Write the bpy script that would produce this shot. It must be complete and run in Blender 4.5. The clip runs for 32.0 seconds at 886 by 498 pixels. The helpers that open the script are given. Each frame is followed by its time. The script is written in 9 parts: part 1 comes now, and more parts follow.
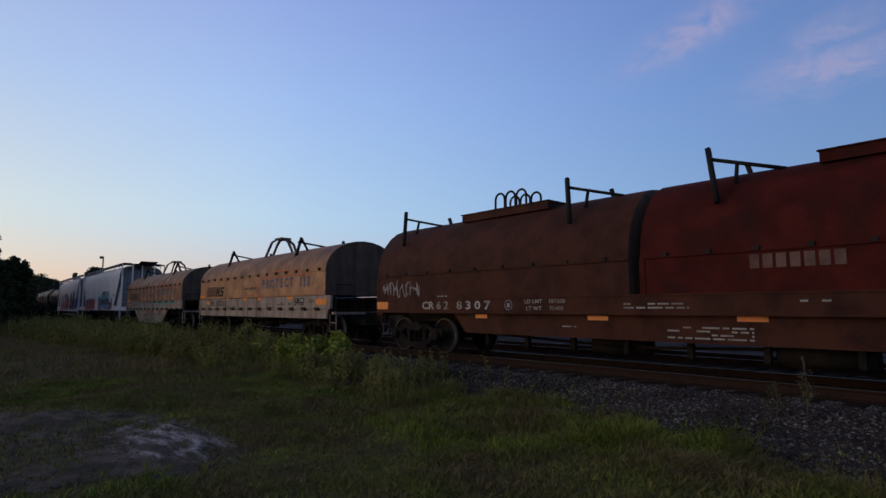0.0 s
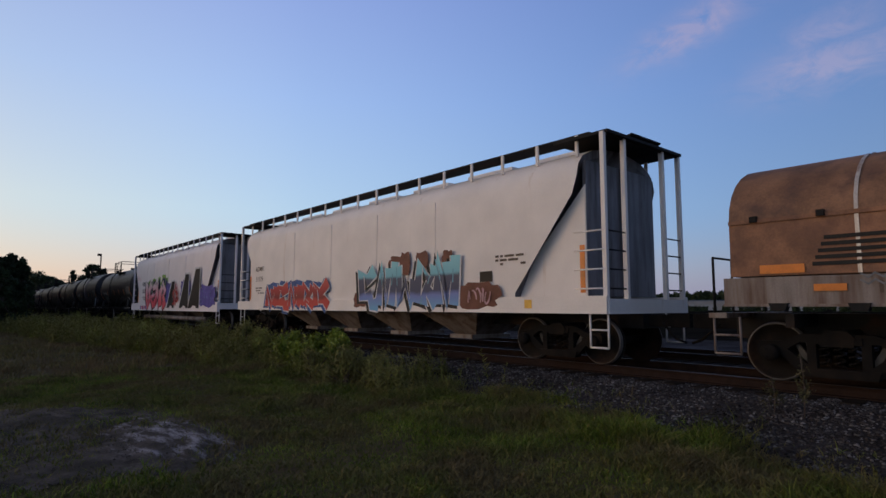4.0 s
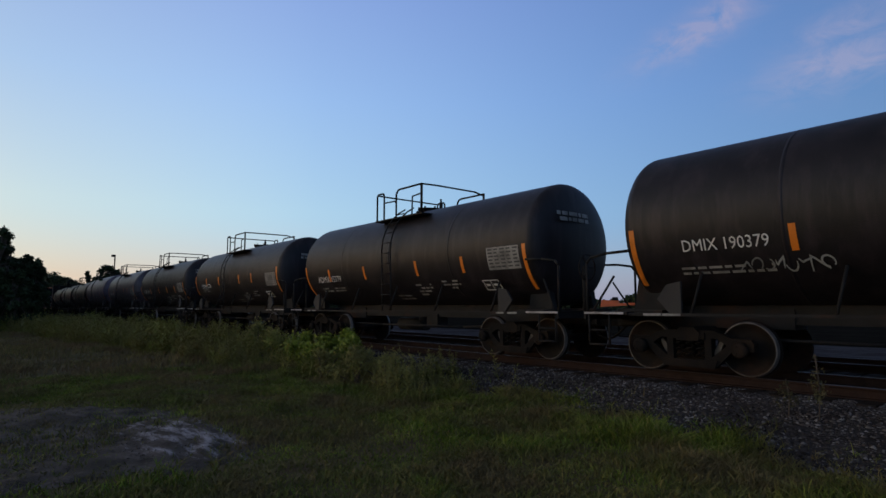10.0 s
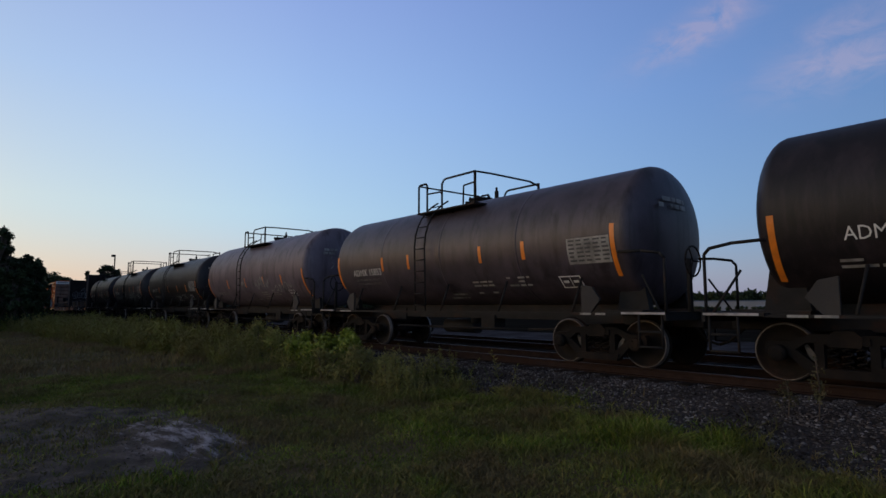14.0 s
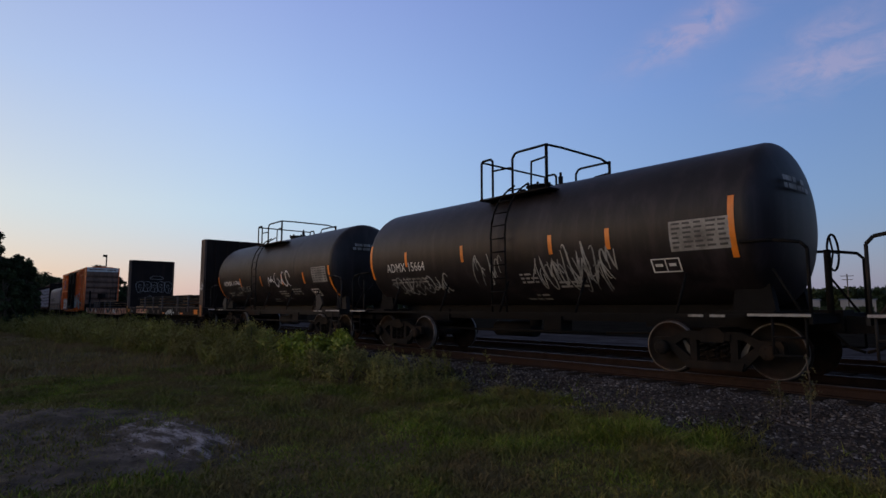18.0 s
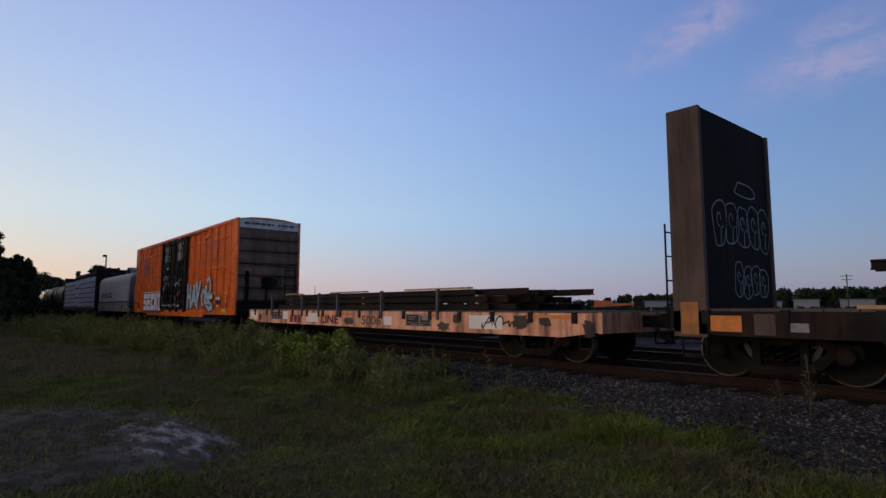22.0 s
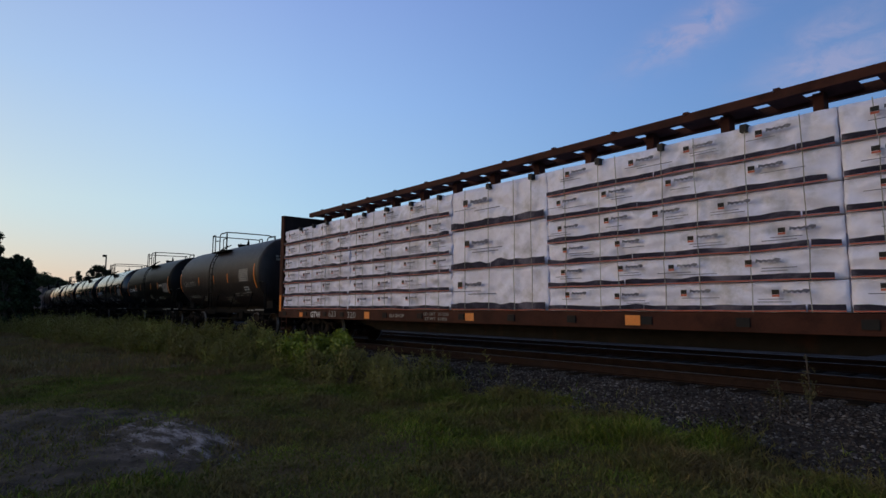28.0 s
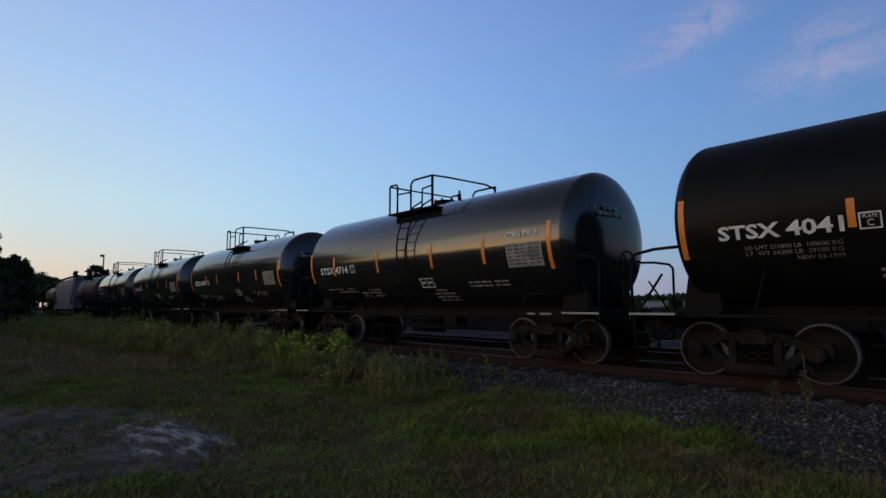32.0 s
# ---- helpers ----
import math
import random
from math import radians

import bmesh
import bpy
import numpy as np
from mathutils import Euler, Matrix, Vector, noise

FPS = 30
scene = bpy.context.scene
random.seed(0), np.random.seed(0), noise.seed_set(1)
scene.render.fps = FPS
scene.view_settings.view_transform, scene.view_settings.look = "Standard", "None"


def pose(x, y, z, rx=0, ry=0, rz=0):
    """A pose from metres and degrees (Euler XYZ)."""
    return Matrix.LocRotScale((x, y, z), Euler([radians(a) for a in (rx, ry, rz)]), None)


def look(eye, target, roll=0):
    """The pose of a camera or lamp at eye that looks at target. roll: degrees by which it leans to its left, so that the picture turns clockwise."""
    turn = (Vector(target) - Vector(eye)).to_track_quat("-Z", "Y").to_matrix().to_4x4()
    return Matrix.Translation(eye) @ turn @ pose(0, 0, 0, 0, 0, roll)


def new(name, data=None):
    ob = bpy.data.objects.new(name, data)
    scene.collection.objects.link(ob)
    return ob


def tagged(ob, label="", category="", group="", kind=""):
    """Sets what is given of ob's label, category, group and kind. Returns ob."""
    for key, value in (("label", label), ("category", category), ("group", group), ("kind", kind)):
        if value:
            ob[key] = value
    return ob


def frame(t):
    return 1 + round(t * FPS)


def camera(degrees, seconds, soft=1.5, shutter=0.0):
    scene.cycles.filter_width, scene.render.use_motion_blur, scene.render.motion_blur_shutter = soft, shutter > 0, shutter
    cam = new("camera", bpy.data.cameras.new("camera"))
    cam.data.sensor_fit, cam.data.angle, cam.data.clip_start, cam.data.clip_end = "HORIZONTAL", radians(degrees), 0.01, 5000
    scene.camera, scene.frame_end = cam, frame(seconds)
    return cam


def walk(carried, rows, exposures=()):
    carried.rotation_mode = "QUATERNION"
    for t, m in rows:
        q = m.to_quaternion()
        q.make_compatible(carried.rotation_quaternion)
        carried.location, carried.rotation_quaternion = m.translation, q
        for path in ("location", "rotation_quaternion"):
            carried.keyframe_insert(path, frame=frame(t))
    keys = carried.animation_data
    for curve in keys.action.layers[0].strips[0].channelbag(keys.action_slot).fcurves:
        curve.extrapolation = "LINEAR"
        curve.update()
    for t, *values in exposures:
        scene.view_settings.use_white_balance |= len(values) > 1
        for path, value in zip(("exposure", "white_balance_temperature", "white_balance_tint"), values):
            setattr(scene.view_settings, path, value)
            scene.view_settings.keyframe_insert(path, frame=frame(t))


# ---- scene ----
# ---- camera: stands on the grass beside the line, turning a hair now and then ----
cam = camera(75.64, 32.0)
EYE = 1.77
TURNS = [(0, -.88, .22), (.5, -.77, .22), (1, -1.09, .04), (1.5, -1.12, -.04), (2.5, -1.11, -.04), (3.5, -1.07, -.04), (4, -1.04, -.04),
         (4.5, -1.04, -.04), (6.5, -1.01, .04), (7, -.63, .04), (7.5, -.35, 0), (8, 0, 0), (15.5, 0, 0), (17.5, -.62, .04), (28.5, -.66, .04),
         (29, -.69, .04), (29.5, -.84, .04), (32, -.84, .04)]
walk(cam, [(t, pose(0, 0, EYE, 90 + 5.735 + dp, 0, 50.225 + dy)) for t, dy, dp in TURNS],
     exposures=[(0, 0.0, 6500, 10), (7, 0.0, 6550, 10), (8.4, 0.0, 6330, 2), (13, 0.0, 6330, 2), (15, 0.0, 6600, 11), (18, 0.0, 6650, 12), (26, 0.0, 6650, 12), (28.5, 0.0, 6250, 2), (32, 0.0, 6200, 2)])

# ---- sky and sun ----
SUN_AZ = radians(229)            # counted from +x towards +y: low behind the camera, towards the far end of the train
SUN_EL = radians(2.0)
world = bpy.data.worlds.new("dusk")
scene.world = world
world.use_nodes = True
wn, wl = world.node_tree.nodes, world.node_tree.links
wn.clear()
wout = wn.new("ShaderNodeOutputWorld")
wbg = wn.new("ShaderNodeBackground")
sky = wn.new("ShaderNodeTexSky")
sky.sky_type, sky.sun_disc = "NISHITA", False
sky.sun_elevation, sky.sun_rotation = SUN_EL, math.pi / 2 - SUN_AZ
sky.altitude, sky.air_density, sky.dust_density, sky.ozone_density = 100, 1.0, 1.2, 2.0
def sky_ramp(stops):
    r = wn.new("ShaderNodeValToRGB")
    r.color_ramp.interpolation = "B_SPLINE"
    e = r.color_ramp.elements
    e[0].position, e[0].color = stops[0][0], (*stops[0][1], 1)
    e[1].position, e[1].color = stops[-1][0], (*stops[-1][1], 1)
    for at, c in stops[1:-1]:
        e.new(at).color = (*c, 1)
    return r


def wmath(op, a, b=None, c=None):
    n = wn.new("ShaderNodeMath")
    n.operation = op
    for i, v in enumerate((a, b, c)):
        if v is None:
            continue
        if isinstance(v, (int, float)):
            n.inputs[i].default_value = v
        else:
            wl.new(v, n.inputs[i])
    return n.outputs[0]


def wmix(f, a, b, blend="MIX"):
    n = wn.new("ShaderNodeMix")
    n.data_type, n.blend_type = "RGBA", blend
    for key, v in (("Factor", f), ("A", a), ("B", b)):
        if isinstance(v, (int, float)):
            n.inputs[key].default_value = v
        elif isinstance(v, tuple):
            n.inputs[key].default_value = (*v, 1)
        else:
            wl.new(v, n.inputs[key])
    return n.outputs["Result"]


# dusk colours: at four heights, each from the side away from the afterglow (0) to the afterglow itself (1)
wtc = wn.new("ShaderNodeTexCoord")
wsep = wn.new("ShaderNodeSeparateXYZ")
wl.new(wtc.outputs["Generated"], wsep.inputs[0])
wx, wy, wz = wsep.outputs
flatlen = wmath("SQRT", wmath("ADD", wmath("ADD", wmath("MULTIPLY", wx, wx), wmath("MULTIPLY", wy, wy)), 1e-5))
glow = wmath("DIVIDE", wmath("ADD", wmath("MULTIPLY", wx, math.cos(SUN_AZ)), wmath("MULTIPLY", wy, math.sin(SUN_AZ))), flatlen)
glow = wmath("MULTIPLY_ADD", glow, .5, .5)
LEVELS = [
    (0.00, [(0, (0.105, 0.105, 0.19)), (.30, (.215, .295, .5)), (.62, (0.56, 0.47, 0.565)), (.80, (0.735, 0.53, 0.44)), (.91, (0.85, 0.56, 0.37)), (1, (3.6, 1.85, 0.85))]),
    (0.16, [(0, (0.06, 0.092, 0.215)), (.30, (0.150, 0.288, 0.625)), (.62, (0.452, 0.652, 0.886)), (.80, (0.58, 0.645, 0.705)), (.91, (0.70, 0.665, 0.62)), (1, (2.9, 1.85, 1.1))]),
    (0.34, [(0, (0.05, 0.08, 0.22)), (.30, (0.122, 0.243, 0.605)), (.62, (0.37, 0.535, 0.915)), (.80, (0.415, 0.53, 0.80)), (.91, (0.445, 0.535, 0.715)), (1, (1.6, 1.15, 0.9))]),
    (0.52, [(0, (0.045, 0.07, 0.2)), (.30, (0.106, 0.194, 0.52)), (.62, (0.287, 0.385, 0.80)), (.80, (0.30, 0.378, 0.70)), (.91, (0.354, 0.416, 0.665)), (1, (0.7, 0.62, 0.7))]),
    (0.72, [(0, (.045, .06, .14)), (1, (.15, .15, .22))]),
    (1.00, [(0, (.035, .04, .07)), (1, (.06, .06, .085))]),
]
tone = None
for k, (z, stops) in enumerate(LEVELS):
    r = sky_ramp(stops)
    wl.new(glow, r.inputs[0])
    if tone is None:
        tone = r.outputs[0]
    else:
        mr = wn.new("ShaderNodeMapRange")
        mr.interpolation_type = "SMOOTHSTEP" if k == 1 else "LINEAR"
        mr.inputs["From Min"].default_value, mr.inputs["From Max"].default_value = LEVELS[k - 1][0], z
        wl.new(wz, mr.inputs["Value"])
        tone = wmix(mr.outputs[0], tone, r.outputs[0])
# thin rose clouds: stretched noise, gathered in two drifts
wmap = wn.new("ShaderNodeMapping")
wmap.inputs["Rotation"].default_value = (0, radians(-35), radians(20))
wmap.inputs["Scale"].default_value = (7, 7, 14)
wl.new(wtc.outputs["Generated"], wmap.inputs["Vector"])
wno = wn.new("ShaderNodeTexNoise")
wno.inputs["Scale"].default_value, wno.inputs["Detail"].default_value, wno.inputs["Roughness"].default_value, wno.inputs["Distortion"].default_value = 2.6, 9, .62, .5
wl.new(wmap.outputs[0], wno.inputs["Vector"])


def drift(p, q, wide):
    """How near a direction is to the great-circle streak from p to q."""
    p, q = Vector(p).normalized(), Vector(q).normalized()
    across = p.cross(q).normalized()
    mid = (p + q).normalized()
    half = p.angle(q) / 2

    def dot(v):
        return wmath("ADD", wmath("ADD", wmath("MULTIPLY", wx, v.x), wmath("MULTIPLY", wy, v.y)), wmath("MULTIPLY", wz, v.z))
    d = wmath("DIVIDE", dot(across), wide)
    e = wmath("EXPONENT", wmath("MULTIPLY", wmath("MULTIPLY", d, d), -1.0))
    along = wmath("DIVIDE", wmath("SUBTRACT", 1.0, dot(mid)), 1 - math.cos(half * 1.3))
    g = wmath("EXPONENT", wmath("MULTIPLY", along, -1.6))
    return wmath("MULTIPLY", e, g)


cloud = wmath("MAXIMUM", drift((-0.30, 0.843, 0.446), (-0.463, 0.799, 0.384), .026), wmath("MULTIPLY", drift((-0.15, 0.925, 0.35), (-0.312, 0.893, 0.324), .034), .95))
cloud = wmath("MAXIMUM", cloud, wmath("MULTIPLY", drift((-.159, .906, .392), (-.28, .887, .367), .03), .6))
cloud = wmath("MULTIPLY", cloud, wmath("MULTIPLY_ADD", wno.outputs["Fac"], 5.0, -1.75))
cloud = wmath("MINIMUM", wmath("MAXIMUM", cloud, 0.0), 1.0)
tone = wmix(wmath("MULTIPLY", cloud, .42), tone, (.50, .37, .50))
wbg.inputs["Strength"].default_value = 1.0
wl.new(wmix(.12, tone, sky.outputs[0]), wbg.inputs["Color"])
wl.new(wbg.outputs[0], wout.inputs["Surface"])
sun = new("sun", bpy.data.lights.new("sun", "SUN"))
sun.data.energy, sun.data.angle, sun.data.color = 0.26, radians(28), (1, .6, .34)
sun.matrix_basis = look((0, 0, 0), (-math.cos(SUN_AZ) * math.cos(SUN_EL + .1), -math.sin(SUN_AZ) * math.cos(SUN_EL + .1), -math.sin(SUN_EL + .1)))


# ---- materials ----
def mat(name, base, rough=.6, metal=0., scale=2.5, var=.25, dirt=None, amount=.35, streak=False, bump=.15, fine=40, spec=.5, low=0.):
    """Paint, metal or earth: broad blotches, grain, and dirt in patches or in streaks that run down."""
    m = bpy.data.materials.new(name)
    m.use_nodes = True
    n, l = m.node_tree.nodes, m.node_tree.links
    b = n["Principled BSDF"]
    tc = n.new("ShaderNodeTexCoord")
    big = n.new("ShaderNodeTexNoise")
    big.inputs["Scale"].default_value, big.inputs["Detail"].default_value = scale, 5
    l.new(tc.outputs["Object"], big.inputs["Vector"])
    small = n.new("ShaderNodeTexNoise")
    small.inputs["Scale"].default_value, small.inputs["Detail"].default_value = fine, 3
    l.new(tc.outputs["Object"], small.inputs["Vector"])
    mixv = n.new("ShaderNodeMath")
    mixv.operation = "MULTIPLY_ADD"
    l.new(small.outputs["Fac"], mixv.inputs[0])
    mixv.inputs[1].default_value = .5
    l.new(big.outputs["Fac"], mixv.inputs[2])
    r1 = n.new("ShaderNodeValToRGB")
    lo, hi = [c * (1 - var) for c in base], [min(1, c * (1 + var)) for c in base]
    r1.color_ramp.elements[0].position, r1.color_ramp.elements[1].position = .5, 1.0
    r1.color_ramp.elements[0].color, r1.color_ramp.elements[1].color = (*lo, 1), (*hi, 1)
    l.new(mixv.outputs[0], r1.inputs[0])
    color = r1.outputs[0]
    if dirt:
        mp = n.new("ShaderNodeMapping")
        mp.inputs["Scale"].default_value = (2.2, 2.2, .22) if streak else (.9, .9, .9)
        l.new(tc.outputs["Object"], mp.inputs["Vector"])
        dn = n.new("ShaderNodeTexNoise")
        dn.inputs["Scale"].default_value, dn.inputs["Detail"].default_value, dn.inputs["Roughness"].default_value = 1.6, 8, .65
        l.new(mp.outputs[0], dn.inputs["Vector"])
        r2 = n.new("ShaderNodeValToRGB")
        r2.color_ramp.elements[0].position, r2.color_ramp.elements[1].position = .66 - amount * .4, .78 - amount * .25
        l.new(dn.outputs["Fac"], r2.inputs[0])
        mx = n.new("ShaderNodeMix")
        mx.data_type = "RGBA"
        l.new(r2.outputs[0], mx.inputs["Factor"])
        l.new(color, mx.inputs["A"])
        mx.inputs["B"].default_value = (*dirt, 1)
        color = mx.outputs["Result"]
    l.new(color, b.inputs["Base Color"])
    rr = n.new("ShaderNodeMapRange")
    rr.inputs["To Min"].default_value, rr.inputs["To Max"].default_value = max(.02, rough - .12), min(1, rough + .12)
    l.new(small.outputs["Fac"], rr.inputs["Value"])
    l.new(rr.outputs[0], b.inputs["Roughness"])
    b.inputs["Metallic"].default_value = metal
    b.inputs["Specular IOR Level"].default_value = spec
    if bump:
        bp = n.new("ShaderNodeBump")
        bp.inputs["Strength"].default_value, bp.inputs["Distance"].default_value = bump, .02
        l.new(mixv.outputs[0], bp.inputs["Height"])
        l.new(bp.outputs[0], b.inputs["Normal"])
    return m


M = {}
M["steel"] = mat("dark_steel", (.016, .015, .0145), .75, .1, 4, .3, (.04, .02, .013), .3, spec=.2)
M["truck"] = mat("cast_truck", (.010, .0085, .0075), .85, 0, 5, .3, (.024, .016, .011), .4, spec=.12)
M["rim"] = mat("polished_rim", (.13, .12, .115), .55, .6, 5, .3, (.06, .04, .03), .4)
M["wheel"] = mat("wheel_steel", (.012, .0095, .008), .8, .05, 6, .3, (.032, .017, .011), .4, spec=.12)
M["rail"] = mat("rusty_rail", (.028, .017, .013), .8, 0, 5, .3, (.03, .016, .011), .4, spec=.05)
M["railhead"] = mat("polished_railhead", (.085, .08, .078), .6, .2, 5, .2, (.04, .025, .018), .3, spec=.15)
M["tie"] = mat("creosoted_tie", (.026, .02, .016), .95, 0, 4, .35, (.04, .03, .022), .3, bump=.5, spec=.03)
M["ballast"] = mat("ballast_stone", (.045, .039, .037), .95, 0, 9, .5, (.022, .016, .013), .4, bump=.6, fine=25, spec=.05)
M["black"] = mat("black_tank_paint", (.0115, .0092, .0105), .5, 0, 1.6, .45, (.028, .021, .0235), .46, True, .42, fine=70, spec=.3)
M["sootsteel"] = mat("sooty_black_steel", (.0065, .006, .0058), .8, .05, 4, .3, (.012, .009, .007), .3, spec=.12)
M["panelgrey"] = mat("worn_panel_print", (.06, .057, .054), .7, 0, 6, .3, bump=0)
M["jet"] = mat("jet_black_tank_paint", (.005, .005, .005), .45, 0, 1.6, .3, (.009, .008, .007), .3, True, .03, spec=.1)
M["grey"] = mat("faded_grey_tank_paint", (.120, .096, .114), .5, 0, 1.6, .3, (.055, .042, .048), .45, True, .25, fine=55, spec=.35)
M["dusk_grey"] = mat("dark_grey_tank_paint", (.052, .041, .050), .48, 0, 1.6, .4, (.021, .0165, .019), .45, True, .3, fine=55, spec=.42)
M["gloss"] = mat("glossy_black_tank_paint", (.012, .012, .013), .15, 0, 1.4, .2, None, 0, False, .015, spec=.6)
M["maroon"] = mat("red_brown_tank_paint", (.06, .028, .022), .6, 0, 1.6, .3, (.04, .025, .02), .4, True, .05)
M["white"] = mat("white_stencil", (.62, .61, .58), .6, 0, 6, .2, (.2, .18, .16), .3, bump=0)
M["dull"] = mat("dirty_stencil", (.26, .25, .23), .7, 0, 6, .3, (.1, .09, .08), .4, bump=0)
M["orange"] = mat("orange_reflector", (.66, .185, .016), .4, 0, 6, .15, (.35, .12, .02), .25, bump=0)
M["yellow"] = mat("yellow_reflector", (.72, .40, .04), .4, 0, 6, .15, (.3, .15, .03), .25, bump=0)
M["hopper"] = mat("hopper_white_paint", (.82, .74, .67), .6, 0, 1.2, .08, (.66, .52, .40), .1, True, .03)
M["grass"] = mat("grass_blade", (.055, .085, .022), .75, 0, .35, .45, (.10, .085, .03), .4, bump=0, fine=6, spec=.2)
M["weed"] = mat("tall_weed", (.075, .085, .028), .75, 0, .5, .4, (.11, .085, .04), .4, bump=0, fine=6, spec=.2)
M["bark"] = mat("bark", (.07, .05, .035), .9, 0, 5, .3)
M["soil"] = mat("mown_ground", (.092, .076, .036), 1, 0, .5, .5, (.10, .07, .042), .5, bump=.8, fine=18, spec=.05)
M["earth"] = mat("bare_dark_earth", (.092, .074, .062), 1, 0, 3.4, .7, (.052, .043, .033), .5, bump=.9, fine=26, spec=.05)


def pale_stain(m, centre, reach, pale, scale):
    """A pale dried drift on a dark ground: an oval broken up by noise at two scales."""
    n, l = m.node_tree.nodes, m.node_tree.links
    b = n["Principled BSDF"]
    under = b.inputs["Base Color"].links[0].from_socket
    tc, mp, ln = n.new("ShaderNodeTexCoord"), n.new("ShaderNodeMapping"), n.new("ShaderNodeVectorMath")
    mp.vector_type = "TEXTURE"
    mp.inputs["Location"].default_value, mp.inputs["Scale"].default_value = (*centre, 0), (*reach, 1000)
    l.new(tc.outputs["Object"], mp.inputs["Vector"])
    ln.operation = "LENGTH"
    l.new(mp.outputs[0], ln.inputs[0])
    no = n.new("ShaderNodeTexNoise")
    no.inputs["Scale"].default_value, no.inputs["Detail"].default_value, no.inputs["Roughness"].default_value = scale, 9, .72
    ms = n.new("ShaderNodeMapping")
    ms.inputs["Rotation"].default_value, ms.inputs["Scale"].default_value = (0, 0, radians(-22)), (.55, 1.5, 1)
    l.new(tc.outputs["Object"], ms.inputs["Vector"])
    l.new(ms.outputs[0], no.inputs["Vector"])
    ad, mr = n.new("ShaderNodeMath"), n.new("ShaderNodeMapRange")
    ad.operation = "MULTIPLY_ADD"
    l.new(no.outputs["Fac"], ad.inputs[0])
    ad.inputs[1].default_value = -5
    l.new(ln.outputs["Value"], ad.inputs[2])
    mr.inputs["From Min"].default_value, mr.inputs["From Max"].default_value, mr.inputs["To Min"].default_value, mr.inputs["To Max"].default_value = -2.8, -1.95, 1, 0
    l.new(ad.outputs[0], mr.inputs["Value"])
    mx = n.new("ShaderNodeMix")
    mx.data_type = "RGBA"
    l.new(mr.outputs[0], mx.inputs["Factor"])
    l.new(under, mx.inputs["A"])
    mx.inputs["B"].default_value = (*pale, 1)
    l.new(mx.outputs["Result"], b.inputs["Base Color"])


pale_stain(M["earth"], (-8.4, 2.35), (1.9, .85), (.37, .33, .33), 3.4)
M["yard_road"] = mat("pale_yard_gravel", (.062, .057, .060), 1, 0, .4, .5, (.03, .026, .024), .45, bump=.4, fine=10, spec=0)
M["yard"] = mat("yard_gravel", (.014, .012, .010), 1, 0, .3, .4, (.02, .02, .015), .45, bump=.3, fine=12, spec=0)


# ---- mesh helpers ----
def part(name, bm, material, parent=None, label=""):
    me = bpy.data.meshes.new(name)
    bm.to_mesh(me)
    bm.free()
    return place(name, me, material, parent, label)


def place(name, me, material, parent=None, label="", at=None):
    if not me.materials:
        for m in (material if isinstance(material, (list, tuple)) else [material]):
            me.materials.append(m)
    ob = new(name, me)
    ob.parent = parent
    if at is not None:
        ob.matrix_basis = at
    return tagged(ob, label)


def box(bm, x0, x1, y0, y1, z0, z1, mi=0):
    v = [bm.verts.new((x, y, z)) for x in (x0, x1) for y in (y0, y1) for z in (z0, z1)]
    for f in ((0, 1, 3, 2), (4, 6, 7, 5), (0, 4, 5, 1), (2, 3, 7, 6), (0, 2, 6, 4), (1, 5, 7, 3)):
        bm.faces.new([v[i] for i in f]).material_index = mi
    return v


def bar(bm, p, q, r=.02, seg=8, mi=0):
    """A round bar from p to q."""
    p, q = Vector(p), Vector(q)
    d = (q - p).normalized()
    u = d.orthogonal().normalized()
    w = d.cross(u)
    ring = [[bm.verts.new(c + r * (math.cos(a) * u + math.sin(a) * w)) for a in [2 * math.pi * i / seg for i in range(seg)]] for c in (p, q)]
    for i in range(seg):
        f = bm.faces.new((ring[0][i], ring[0][(i + 1) % seg], ring[1][(i + 1) % seg], ring[1][i]))
        f.smooth, f.material_index = True, mi
    bm.faces.new(ring[0][::-1]).material_index = mi
    bm.faces.new(ring[1]).material_index = mi


def pipe(bm, pts, r=.02, seg=6):
    for a, b in zip(pts, pts[1:]):
        bar(bm, a, b, r, seg)


def arc(c, r, a0, a1, n, plane="xz"):
    out = []
    for i in range(n + 1):
        a = radians(a0 + (a1 - a0) * i / n)
        p, q = r * math.cos(a), r * math.sin(a)
        out.append((c[0] + p, c[1], c[2] + q) if plane == "xz" else (c[0], c[1] + p, c[2] + q))
    return out


def prism(bm, poly, y0, y1, axis="y", mi=0, smooth=False):
    """A polygon in the xz plane drawn out from y0 to y1 (axis "x": a polygon in yz drawn out along x)."""
    def at(p, d):
        return (p[0], d, p[1]) if axis == "y" else (d, p[0], p[1])
    a = [bm.verts.new(at(p, y0)) for p in poly]
    b = [bm.verts.new(at(p, y1)) for p in poly]
    n = len(poly)
    for i in range(n):
        f = bm.faces.new((a[i], a[(i + 1) % n], b[(i + 1) % n], b[i]))
        f.material_index, f.smooth = mi, smooth
    bm.faces.new(a[::-1]).material_index = mi
    bm.faces.new(b).material_index = mi


def done(bm):
    bmesh.ops.recalc_face_normals(bm, faces=bm.faces)
    return bm


